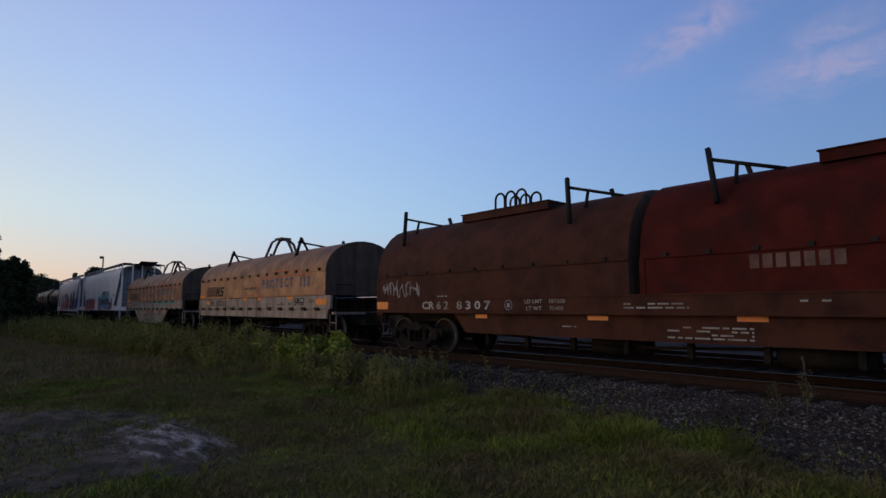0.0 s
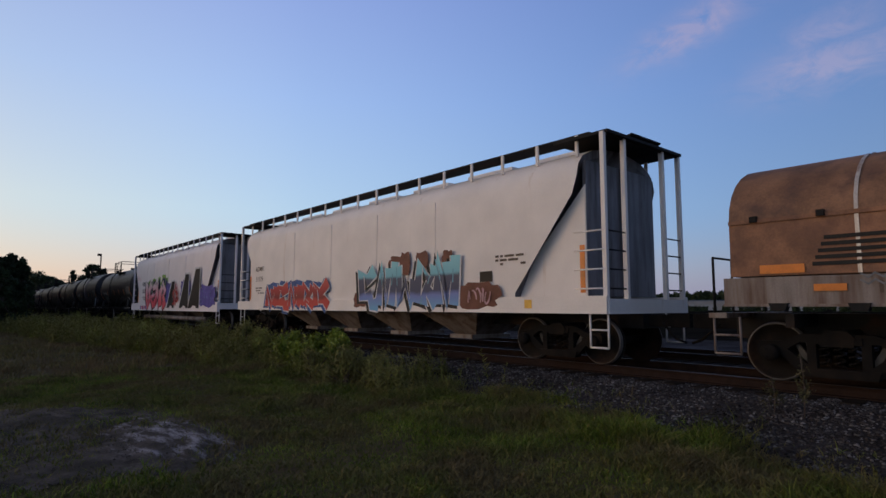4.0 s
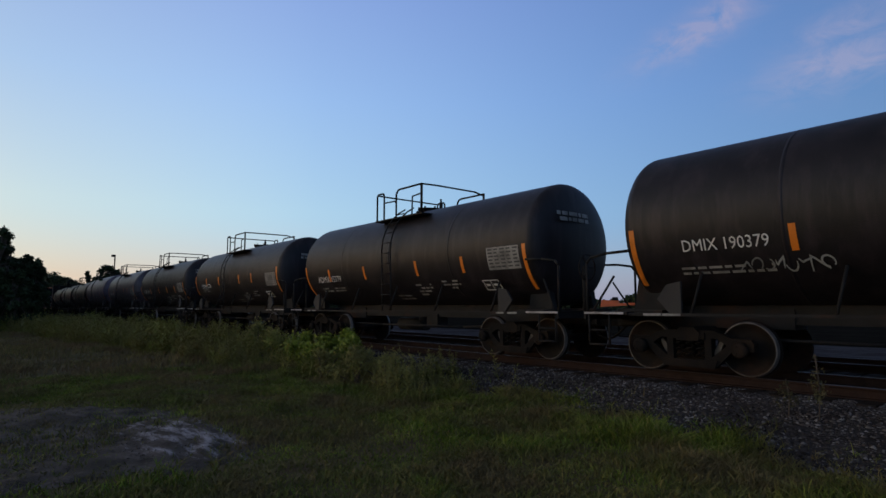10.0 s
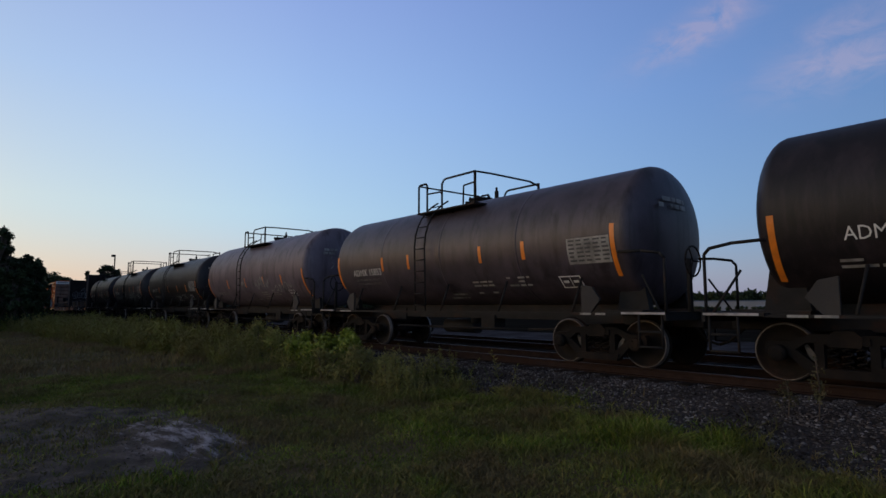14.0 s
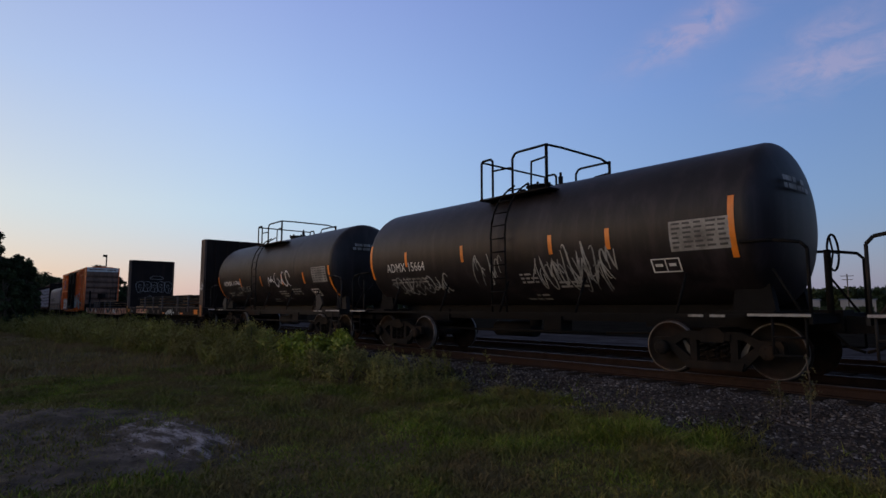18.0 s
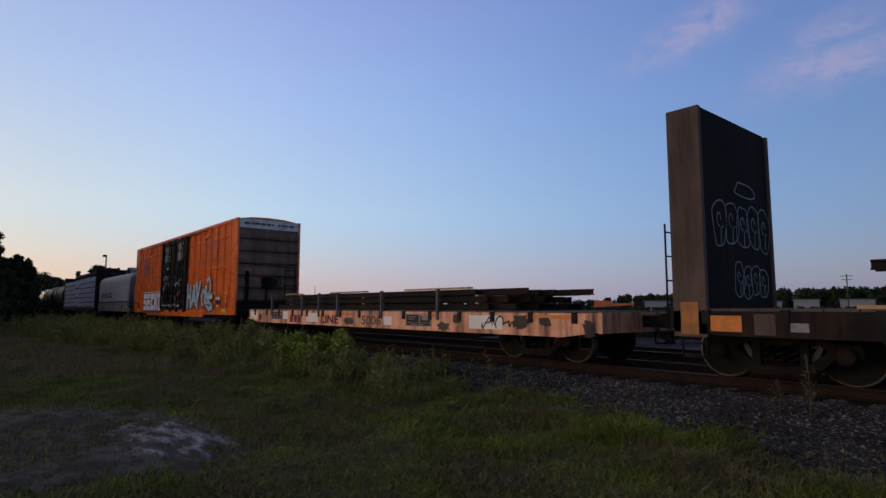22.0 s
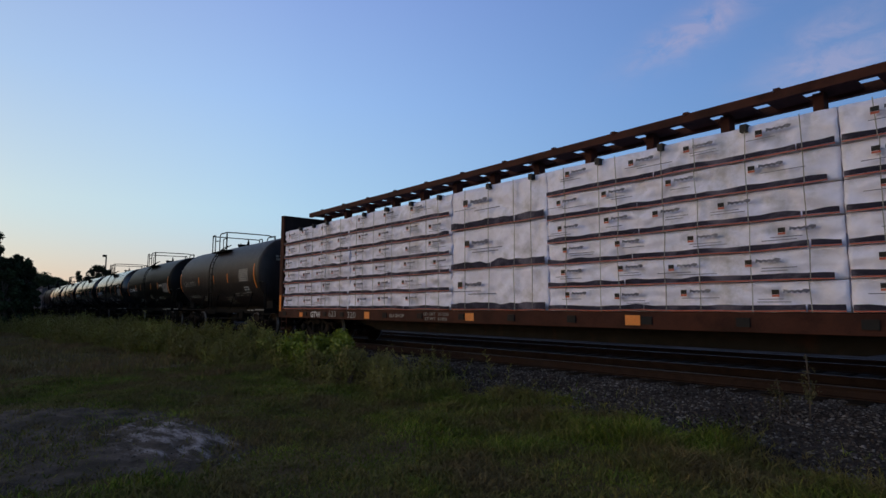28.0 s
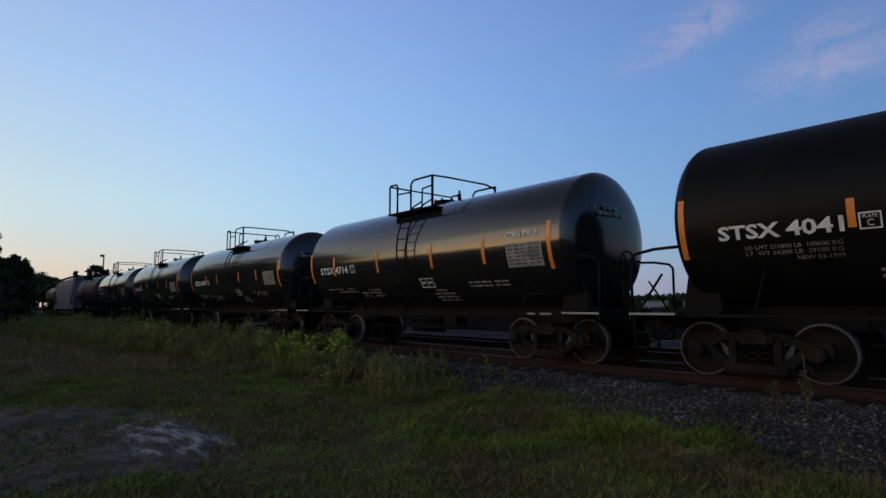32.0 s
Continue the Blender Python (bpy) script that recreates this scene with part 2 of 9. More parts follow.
def lathe(bm, profile, seg=48, axis="x", centre=(0, 0, 0), caps=True):
    """A profile of (along, radius) turned round the x or y axis."""
    rings = []
    for d, r in profile:
        ring = []
        for i in range(seg):
            a = 2 * math.pi * i / seg
            c, s = r * math.cos(a), r * math.sin(a)
            p = (d, c, s) if axis == "x" else (c, d, s)
            ring.append(bm.verts.new((p[0] + centre[0], p[1] + centre[1], p[2] + centre[2])))
        rings.append(ring)
    for a, b in zip(rings, rings[1:]):
        for i in range(seg):
            bm.faces.new((a[i], a[(i + 1) % seg], b[(i + 1) % seg], b[i])).smooth = True
    if caps:
        bm.faces.new(rings[0])
        bm.faces.new(rings[-1])
    return rings


TEXT = {}


def words(text, size, bold=.0, squeeze=1.0):
    """The flat mesh of a line of writing, its middle at the origin, in the xy plane."""
    key = (text, size, bold, squeeze)
    if key not in TEXT:
        cu = bpy.data.curves.new("writing", "FONT")
        cu.body, cu.size, cu.offset, cu.resolution_u = text, size / .72, bold, 2
        cu.align_x, cu.align_y = "CENTER", "CENTER"
        ob = bpy.data.objects.new("writing", cu)
        scene.collection.objects.link(ob)
        me = bpy.data.meshes.new_from_object(ob.evaluated_get(bpy.context.evaluated_depsgraph_get()))
        co = [(v.co.x * squeeze, v.co.y) for v in me.vertices]
        TEXT[key] = (co, [tuple(p.vertices) for p in me.polygons])
        bpy.data.objects.remove(ob)
        bpy.data.curves.remove(cu)
        bpy.data.meshes.remove(me)
    return TEXT[key]


def lay(bm, x, z, skin):
    """A vertex at x, z on the near side's skin, a function of (x, z) that gives y."""
    return bm.verts.new((x, skin(x, z), z))


def letter(name, text, x, z, size, skin, material, parent, label="", bold=.0, squeeze=1.0):
    co, faces = words(text, size, bold, squeeze)
    bm = bmesh.new()
    vs = [lay(bm, x + a, z + b, skin) for a, b in co]
    for f in faces:
        try:
            bm.faces.new([vs[i] for i in f])
        except ValueError:
            pass
    return part(name, bm, material, parent, label)


def span(name, text, x0, x1, z, size, skin, material, parent, label="", bold=.0):
    """A line of writing stretched from x0 to x1."""
    xs = [a for a, b in words(text, size, bold)[0]]
    return letter(name, text, (x0 + x1) / 2, z, size, skin, material, parent, label, bold, (x1 - x0) / (max(xs) - min(xs)))


def patch(bm, x0, x1, z0, z1, skin, n=6):
    """A thin decal that follows the skin, with n steps up."""
    rows = [[lay(bm, x, z0 + (z1 - z0) * i / n, skin) for x in (x0, x1)] for i in range(n + 1)]
    for a, b in zip(rows, rows[1:]):
        bm.faces.new((a[0], a[1], b[1], b[0]))


def lines(bm, x0, x1, z0, n, gap, h, skin, rng, fill=.8):
    """n rows of unreadable small print: short bars of uneven length."""
    for i in range(n):
        x = x0
        z = z0 - i * gap
        while x < x1:
            w = rng.uniform(.08, .3)
            if rng.random() < fill:
                patch(bm, x, min(x + w, x1), z - h, z, skin, 1)
            x += w + .045


def ribbon_stroke(bm, pts, wide, skin):
    """A fat brush stroke along a line of points, mitred at its bends and flared at its ends."""
    n = len(pts)
    left, right = [], []
    for i, p in enumerate(pts):
        a, b = pts[max(0, i - 1)], pts[min(n - 1, i + 1)]
        dx, dz = b[0] - a[0], b[1] - a[1]
        d = math.hypot(dx, dz) or 1
        w = wide * (.58 if i in (0, n - 1) else .5)
        left.append(lay(bm, p[0] - dz / d * w, p[1] + dx / d * w, skin))
        right.append(lay(bm, p[0] + dz / d * w, p[1] - dx / d * w, skin))
    for i in range(n - 1):
        bm.faces.new((left[i], right[i], right[i + 1], left[i + 1]))


def scrawl(bm, x0, x1, z0, z1, skin, rng, strokes, width=.035):
    """Sprayed strokes: hooks, loops and slashes with no readable letter."""
    step = (x1 - x0) / strokes
    lift = 0
    for s in range(strokes):
        cx, cz = x0 + step * (s + .5), (z0 + z1) / 2
        h = (z1 - z0) * rng.uniform(.6, 1.1)
        pts = []
        if rng.random() < .6:
            k = rng.randint(3, 5)
            knots = [(cx + step * (-.6 + 1.2 * i / (k - 1)) + rng.uniform(-.5, .5) * step, cz + (.5 if (i + s) % 2 else -.5) * h * rng.uniform(-.1, 1.1)) for i in range(k)]
            for p, q in zip(knots, knots[1:]):
                pts += [(p[0] + (q[0] - p[0]) * i / 4, p[1] + (q[1] - p[1]) * i / 4 + .02 * h * math.sin(i * 1.5)) for i in range(4)]
            pts.append(knots[-1])
        else:
            a0, turn, lean = rng.uniform(0, 6.28), rng.choice((-1, 1)) * rng.uniform(2.5, 5.5), rng.uniform(-.3, .3)
            for i in range(16):
                a = a0 + turn * i / 15
                zz = math.sin(a) * h * .5
                pts.append((cx + math.cos(a) * step * .5 + lean * zz, cz + zz))
        n = len(pts)
        prev = None
        lift += .0004
        for i, p in enumerate(pts):
            q, o = pts[min(i + 1, n - 1)], pts[max(i - 1, 0)]
            dx, dz = q[0] - o[0], q[1] - o[1]
            ln = math.hypot(dx, dz) or 1
            w = width * (.55 + .6 * math.sin(3.1 * i / n))
            pair = [lay(bm, p[0] - dz / ln * w / 2, p[1] + dx / ln * w / 2, lambda a, b: skin(a, b) - lift), lay(bm, p[0] + dz / ln * w / 2, p[1] - dx / ln * w / 2, lambda a, b: skin(a, b) - lift)]
            if prev:
                bm.faces.new((prev[0], prev[1], pair[1], pair[0]))
            prev = pair


def soup(name, verts, faces, material, kind="stuff", label="", category=""):
    """Many small pieces in one mesh, from arrays."""
    me = bpy.data.meshes.new(name)
    faces = np.asarray(faces, np.int32)
    k = faces.shape[1]
    me.vertices.add(len(verts))
    me.vertices.foreach_set("co", np.asarray(verts, np.float32).ravel())
    me.loops.add(faces.size)
    me.loops.foreach_set("vertex_index", faces.ravel())
    me.polygons.add(len(faces))
    me.polygons.foreach_set("loop_start", np.arange(0, faces.size, k, dtype=np.int32))
    me.polygons.foreach_set("loop_total", np.full(len(faces), k, np.int32))
    me.update(calc_edges=True)
    return tagged(place(name, me, material), label, category, kind=kind)
# ---- the ground: one sheet to the horizon, a ballast bank, two tracks, a yard beyond ----
RAIL = .6                        # top of rail
TRACK, TRACK2 = 10.8, 14.75      # middle of the near and of the far track
CURVE = .00012                   # past the viewpoint the line bends gently away


def bend(x):
    """How far the line has swung aside at x."""
    return CURVE * min(x, 0) ** 2


def heading(x):
    return math.degrees(math.atan(2 * CURVE * min(x, 0)))


def ground_z(x, y):
    base = .05 + .05 * math.sin(x * .45 + 1) * math.sin(y * .6) + .03 * math.sin(x * 1.7 + y * 1.3)
    k = min(1, max(0, (y - 8.9) / 2))
    return base * (1 - k) + .2 * k


def rings(lo, hi, fine_lo, fine_hi, fine, coarse):
    v = list(np.arange(fine_lo, fine_hi + .001, fine))
    d = coarse
    x = fine_lo
    while x > lo:
        x -= d
        d *= 1.45
        v.insert(0, max(x, lo))
    d, x = coarse, fine_hi
    while x < hi:
        x += d
        d *= 1.45
        v.append(min(x, hi))
    return v


gx = rings(-3000, 3000, -32, 6, .4, .8)
gy = rings(-3000, 3000, -6, 12, .3, .8)
bm = bmesh.new()
grid = [[bm.verts.new((x, y, ground_z(x, y))) for y in gy] for x in gx]
for i in range(len(gx) - 1):
    for j in range(len(gy) - 1):
        cx, cy = (gx[i] + gx[i + 1]) / 2, (gy[j] + gy[j + 1]) / 2
        f = bm.faces.new((grid[i][j], grid[i + 1][j], grid[i + 1][j + 1], grid[i][j + 1]))
        f.smooth = True
        f.material_index = 2 if 19.5 < cy < 27 and abs(cx) < 200 else 1 if cy > 9.6 else 0
ground = tagged(part("ground", bm, [M["soil"], M["yard"], M["yard_road"]]), "rough mown grass ground with a gravel yard beyond", "ground", kind="structure")


def track(name, yc, x0, x1, label):
    th = tagged(new(name), label, "railway track", kind="structure")
    prof = [(-.07, 0), (.07, 0), (.07, .015), (.01, .03), (.01, .13), (.035, .14), (.035, .17), (-.035, .17), (-.035, .14), (-.01, .13), (-.01, .03), (-.07, .015)]
    for s in (-1, 1):
        bm = bmesh.new()
        stops = [x0 + (0 - x0) * (k / 60) for k in range(61)] + [x1]
        loops = [[bm.verts.new((x, yc + bend(x) + s * .752 + p[0], RAIL - .17 + p[1])) for p in prof] for x in stops]
        for a, b in zip(loops, loops[1:]):
            for i in range(len(prof)):
                f = bm.faces.new((a[i - 1], a[i], b[i], b[i - 1]))
                if f.calc_center_median().z > RAIL - .002:
                    f.material_index = 1
        rail = part("rail", done(bm), [M["rail"], M["railhead"]], th)
    return th


near_track = track("near_track", TRACK, -490, 400, "rust-brown steel rails on wooden ties in grey ballast")
far_track = track("far_track", TRACK2, -490, 400, "second pair of rails on ties behind the train")
# ---- track details: ties, ballast ----
TIE_ME = bpy.data.meshes.new("tie")
bm = bmesh.new()
box(bm, -.115, .115, -1.3, 1.3, -.18, 0)
done(bm).to_mesh(TIE_ME)
bm.free()
rng = random.Random(17)
for th, yc, n0, n1 in ((near_track, TRACK, -36, 8), (far_track, TRACK2, -60, 12)):
    x = n0
    while x < n1:
        place("tie", TIE_ME, M["tie"], th, "", pose(x, yc + bend(x) + rng.uniform(-.04, .04), RAIL - .17 + rng.uniform(-.008, .008), 0, 0, heading(x) + rng.uniform(-1.2, 1.2)))
        x += .53 + rng.uniform(-.03, .03)
for th, yc, n0, n1 in ((near_track, TRACK, -250, -36), (near_track, TRACK, 8, 90), (far_track, TRACK2, -250, -60), (far_track, TRACK2, 12, 90)):
    bm = bmesh.new()
    x = n0
    while x < n1:
        box(bm, x - .115, x + .115, yc + bend(x) - 1.3, yc + bend(x) + 1.3, RAIL - .35, RAIL - .17)
        x += .53
    tagged(part("far_ties", done(bm), M["tie"], th), kind="stuff")


def bank(name, yc, wide_near, wide_far, foot_near, foot_far, x0, x1):
    bm = bmesh.new()
    top = RAIL - .195
    prof = [(yc - wide_near - foot_near, .06), (yc - wide_near, top), (yc + wide_far, top), (yc + wide_far + foot_far, .1)]
    xs = [x0 + (x1 - x0) * i / 500 for i in range(501)]
    rows = [[bm.verts.new((x, a + bend(x) + .12 * noise.noise((x * .7, a, 1)), b + .03 * noise.noise((x * 1.3, a, 5)))) for a, b in prof] for x in xs]
    for r, q in zip(rows, rows[1:]):
        for i in range(3):
            bm.faces.new((r[i], q[i], q[i + 1], r[i + 1])).smooth = True
    return tagged(part(name, bm, M["ballast"]), "grey crushed-stone ballast bank under the track", "ballast", kind="structure")


bank("ballast_near", TRACK, 1.75, 2.2, 1.9, .6, -490, 400)
bank("ballast_far", TRACK2, 1.6, 1.9, .6, 1.2, -490, 400)


def bank_z(y):
    e = TRACK - 1.75
    if y < e:
        return .06 + (RAIL - .255) * max(0, (y - (e - 1.9)) / 1.9)
    return RAIL - .20


def lawn_edge(x):
    """Where the grass gives way to bare ballast: it creeps up the bank towards the far end."""
    return 6.95 + min(1.0, max(-.5, (-2.2 - x) * .32)) + .35 * noise.noise((x * .5, 3, 1)) + .3 * noise.noise((x * 1.8, 5, 1))


def stones(name, n, x0, x1, y0, y1, size, zf, label, seed, material="stone"):
    """Crushed stones: squashed octahedra turned at random."""
    r = np.random.RandomState(seed)
    base = np.array([(1, 0, 0), (-1, 0, 0), (0, 1, 0), (0, -1, 0), (0, 0, 1), (0, 0, -1)], float)
    tri = np.array([(0, 2, 4), (2, 1, 4), (1, 3, 4), (3, 0, 4), (2, 0, 5), (1, 2, 5), (3, 1, 5), (0, 3, 5)])
    px, py = r.uniform(x0, x1, n), r.uniform(y0, y1, n)
    pz = np.array([zf(a, b) for a, b in zip(px, py)])
    sc = size * r.uniform(.5, 1.25, (n, 1, 1)) * r.uniform(.6, 1.2, (n, 6, 1))
    ang = r.uniform(0, 6.28, n)
    tilt = r.uniform(-.6, .6, n)
    v = base[None] * np.array([1, .8, .62]) * sc
    c, s = np.cos(tilt)[:, None], np.sin(tilt)[:, None]
    y, z = v[:, :, 1] * c - v[:, :, 2] * s, v[:, :, 1] * s + v[:, :, 2] * c
    c, s = np.cos(ang)[:, None], np.sin(ang)[:, None]
    x, y = v[:, :, 0] * c - y * s, v[:, :, 0] * s + y * c
    out = np.stack([x + px[:, None], y + py[:, None], z + (pz + size * .25)[:, None]], -1).reshape(-1, 3)
    faces = (tri[None] + (np.arange(n) * 6)[:, None, None]).reshape(-1, 3)
    return soup(name, out, faces, M[material], "stuff", label, "gravel")


def island_mat(name, colors, rough=.9, spec=.3, dry=None):
    """Each loose piece takes its own tone."""
    m = bpy.data.materials.new(name)
    m.use_nodes = True
    n, l = m.node_tree.nodes, m.node_tree.links
    g = n.new("ShaderNodeNewGeometry")
    r = n.new("ShaderNodeValToRGB")
    e = r.color_ramp.elements
    e[0].color, e[1].color = (*colors[0], 1), (*colors[-1], 1)
    for i, c in enumerate(colors[1:-1], 1):
        e.new(i / (len(colors) - 1)).color = (*c, 1)
    l.new(g.outputs["Random Per Island"], r.inputs[0])
    tc = n.new("ShaderNodeTexCoord")
    no = n.new("ShaderNodeTexNoise")
    no.inputs["Scale"].default_value = 1.3
    no.inputs["Detail"].default_value = 6
    l.new(tc.outputs["Object"], no.inputs["Vector"])
    mr = n.new("ShaderNodeMapRange")
    mr.inputs["From Min"].default_value, mr.inputs["From Max"].default_value, mr.inputs["To Min"].default_value, mr.inputs["To Max"].default_value = .3, .7, .45, 1.45
    l.new(no.outputs["Fac"], mr.inputs["Value"])
    mx = n.new("ShaderNodeMix")
    mx.data_type, mx.blend_type = "RGBA", "MULTIPLY"
    mx.inputs["Factor"].default_value = 1
    l.new(r.outputs[0], mx.inputs["A"])
    l.new(mr.outputs[0], mx.inputs["B"])
    b = n["Principled BSDF"]
    color = mx.outputs["Result"]
    if dry:
        # dry brown drifts, broken up by a finer noise
        n2 = n.new("ShaderNodeTexNoise")
        n2.inputs["Scale"].default_value, n2.inputs["Detail"].default_value, n2.inputs["Roughness"].default_value = .55, 7, .7
        mp = n.new("ShaderNodeMapping")
        mp.inputs["Location"].default_value = (3.3, 8.1, 0)
        l.new(tc.outputs["Object"], mp.inputs["Vector"])
        l.new(mp.outputs[0], n2.inputs["Vector"])
        r2 = n.new("ShaderNodeMapRange")
        r2.inputs["From Min"].default_value, r2.inputs["From Max"].default_value, r2.inputs["To Max"].default_value = .41, .6, .85
        l.new(n2.outputs["Fac"], r2.inputs["Value"])
        m2 = n.new("ShaderNodeMix")
        m2.data_type = "RGBA"
        l.new(r2.outputs[0], m2.inputs["Factor"])
        l.new(color, m2.inputs["A"])
        m2.inputs["B"].default_value = (*dry, 1)
        color = m2.outputs["Result"]
    l.new(color, b.inputs["Base Color"])
    b.inputs["Roughness"].default_value = rough
    b.inputs["Specular IOR Level"].default_value = spec
    return m


M["stone"] = island_mat("crushed_stone", [(.018, .015, .014), (.075, .066, .064), (.05, .038, .032), (.19, .175, .17)], .95, .04)
M["crumb"] = island_mat("soil_crumbs", [(.045, .034, .027), (.08, .062, .05), (.11, .09, .08)])
M["stalk"] = island_mat("weed_stalk_leaves", [(.05, .05, .022), (.085, .075, .035), (.065, .055, .03)], .8, .1)
M["blade"] = island_mat("grass_blades", [(.035, .058, .008), (.135, .18, .018), (.07, .105, .012), (.20, .205, .034), (.09, .14, .014), (.25, .19, .065)], .7, .1, (.145, .10, .048))
M["meadow"] = island_mat("dry_meadow_grass", [(.05, .045, .016), (.15, .13, .04), (.085, .10, .018), (.24, .17, .075), (.10, .085, .03), (.18, .16, .05)], .75, .1, (.15, .095, .05))
M["weedy"] = island_mat("tall_weeds", [(.12, .15, .028), (.19, .21, .04), (.24, .21, .065), (.15, .175, .03)], .75, .1, (.19, .16, .06))
M["bushy"] = island_mat("bush_leaves", [(.09, .125, .012), (.19, .225, .02), (.14, .175, .016), (.25, .26, .028)], .55, .25)
M["crown"] = island_mat("tree_leaves", [(.02, .03, .012), (.035, .05, .018), (.028, .04, .014)], .7, .2)

stones("ballast_stones_near", 38000, -22, 1.6, TRACK - 4.1, TRACK - .85, .034, lambda x, y: max(bank_z(y), ground_z(x, y)) if y > lawn_edge(x) - .25 + .3 * noise.noise((x * 4, y * 4, 2)) else -1, "grey angular crushed stones beside the rail", 5)
stones("ballast_stones_far", 6000, -34, 0, TRACK + .9, TRACK + 3.4, .055, lambda x, y: RAIL - .25, "grey crushed stones between the two tracks", 6)


# ---- bare earth with a pale rutted tip ----
def ragged(x, y):
    return .42 * noise.noise((x * .8, y * 1.0, 2)) + .3 * noise.noise((x * 2.6, y * 2.9, 6)) + .16 * noise.noise((x * 7, y * 7, 4))


def bareness(x, y):
    far = ((x + 12.3) * 2.11 - (y - .54) * 1.95) / 2.87
    return min(far, -6.65 - x + .55 * max(0, .7 - y) - .45 * max(0, y - 2.0), 2.72 + .13 * (x + 10.1) - y) + ragged(x, y) * .55


def in_earth(x, y, grow=0.):
    """Bare ground: a worn pull-off that narrows towards the rails."""
    return bareness(x, y) + grow > 0


def in_mud(x, y):
    return math.hypot((x + 7.9) / 1.5, (y - 2.1) / .62) + ragged(x, y) * 1.3 + .5 * noise.noise((x * 5, y * 9, 3)) < 1


def ground_patch(name, test, x0, x1, y0, y1, step, lift, rut, material, label):
    bm = bmesh.new()
    nx, ny = int((x1 - x0) / step), int((y1 - y0) / step)
    vs = {}

    def vert(i, j):
        if (i, j) not in vs:
            x, y = x0 + i * step, y0 + j * step
            wave = math.sin((x * .45 + y * 1.0) * 11 + 2.4 * noise.noise((x * .6, y * .6, 4)))
            inside = sum(test(x + a, y + b) for a in (-.1, 0, .1) for b in (-.1, 0, .1)) / 9
            z = ground_z(x, y) + lift * inside + rut * inside * (wave * (.5 + noise.noise((x, y, 8))) + .9 * noise.noise((x * 5, y * 5, 1)))
            vs[i, j] = bm.verts.new((x, y, z - .012 * (1 - inside)))
        return vs[i, j]
    for i in range(nx):
        for j in range(ny):
            if test(x0 + (i + .5) * step, y0 + (j + .5) * step):
                bm.faces.new((vert(i, j), vert(i + 1, j), vert(i + 1, j + 1), vert(i, j + 1))).smooth = True
    return tagged(part(name, done(bm), material), label, "bare ground", kind="structure")


ground_patch("bare_earth", in_earth, -14, -5.6, -1.2, 4.4, .06, .016, .012, M["earth"], "bare dark trodden earth with a pale rutted drift")
stones("earth_crumbs", 2600, -13, -6, -.4, 4.2, .016, lambda x, y: ground_z(x, y) + .012 if in_earth(x, y) else -1, "crumbs of soil and grit on bare earth", 7, "crumb")


# ---- grass and weeds ----
def blades(name, px, py, pz, high, wide, material, label, seed, lean=.35, category="grass"):
    """Bent blades, each a strip of three quads."""
    r = np.random.RandomState(seed)
    n = len(px)
    a = r.uniform(0, 6.28, n)
    bend = r.uniform(.1, lean, n) * high
    d = r.uniform(0, 6.28, n)
    dx, dy = np.cos(a) * wide / 2, np.sin(a) * wide / 2
    rows = []
    for k, w in ((0, 1), (.4, .9), (.75, .6), (1, .08)):
        cx, cy, cz = px + np.cos(d) * bend * k * k, py + np.sin(d) * bend * k * k, pz + high * k * (1 - .12 * k)
        rows.append(np.stack([np.stack([cx - dx * w, cy - dy * w, cz], -1), np.stack([cx + dx * w, cy + dy * w, cz], -1)], 1))
    v = np.concatenate(rows, 1).reshape(-1, 3)
    q = np.array([(0, 1, 3, 2), (2, 3, 5, 4), (4, 5, 7, 6)])
    f = (q[None] + (np.arange(n) * 8)[:, None, None]).reshape(-1, 4)
    return soup(name, v, f, material, "stuff", label, category)


def scatter(n, x0, x1, y0, y1, seed, keep):
    r = np.random.RandomState(seed)
    px, py = r.uniform(x0, x1, n), r.uniform(y0, y1, n)
    k = np.array([keep(a, b, c) for a, b, c in zip(px, py, r.uniform(0, 1, n))])
    return px[k], py[k]


def lawn_keep(x, y, u):
    if math.hypot(x, y) < 4.7:
        return False
    if in_mud(x, y):
        return u < .03
    bare = bareness(x, y)
    if bare > -.5:
        return u < max(.2, .55 - .5 * (bare + .5)) + .4 * max(0, noise.noise((x * 1.6, y * 1.6, 9)) - .05)
    edge = lawn_edge(x)
    if y > edge:
        return u < .07 * max(0, 1 - 1.3 * (y - edge))
    return u < .5 + 1.0 * (noise.noise((x * .6, y * .6, 12)) * .5 + .35) + .5 * noise.noise((x * 3.1, y * 3.1, 7))


px, py = scatter(330000, -17, 1.2, .2, 9.0, 21, lawn_keep)
r_ = np.random.RandomState(4)
pz = np.array([max(ground_z(a, b), bank_z(b) - .02) for a, b in zip(px, py)])
tall = np.array([.028 + .05 * max(0, noise.noise((a * .9, b * .9, 3)) + .3) + .05 * max(0, noise.noise((a * 3.4, b * 3.4, 2))) + (.15 * max(0, .4 + noise.noise((a * 1.1, b * 1.1, 6)) + .6 * noise.noise((a * 3, b * 3, 5))) * min(1, max(0, (b - 4.8) / 1.4))) for a, b in zip(px, py)]) * r_.uniform(.4, 1.6, len(px))
blades("lawn_grass", px, py, pz, tall, r_.uniform(.006, .017, len(px)), M["blade"], "short rough grass with dry stalks", 22, 1.6)
px, py = scatter(60000, -7, 9, -7, 6.5, 37, lambda x, y, u: math.hypot(x, y) < 4.8 or x > .8 or y < .3)
pz = np.array([ground_z(a, b) for a, b in zip(px, py)])
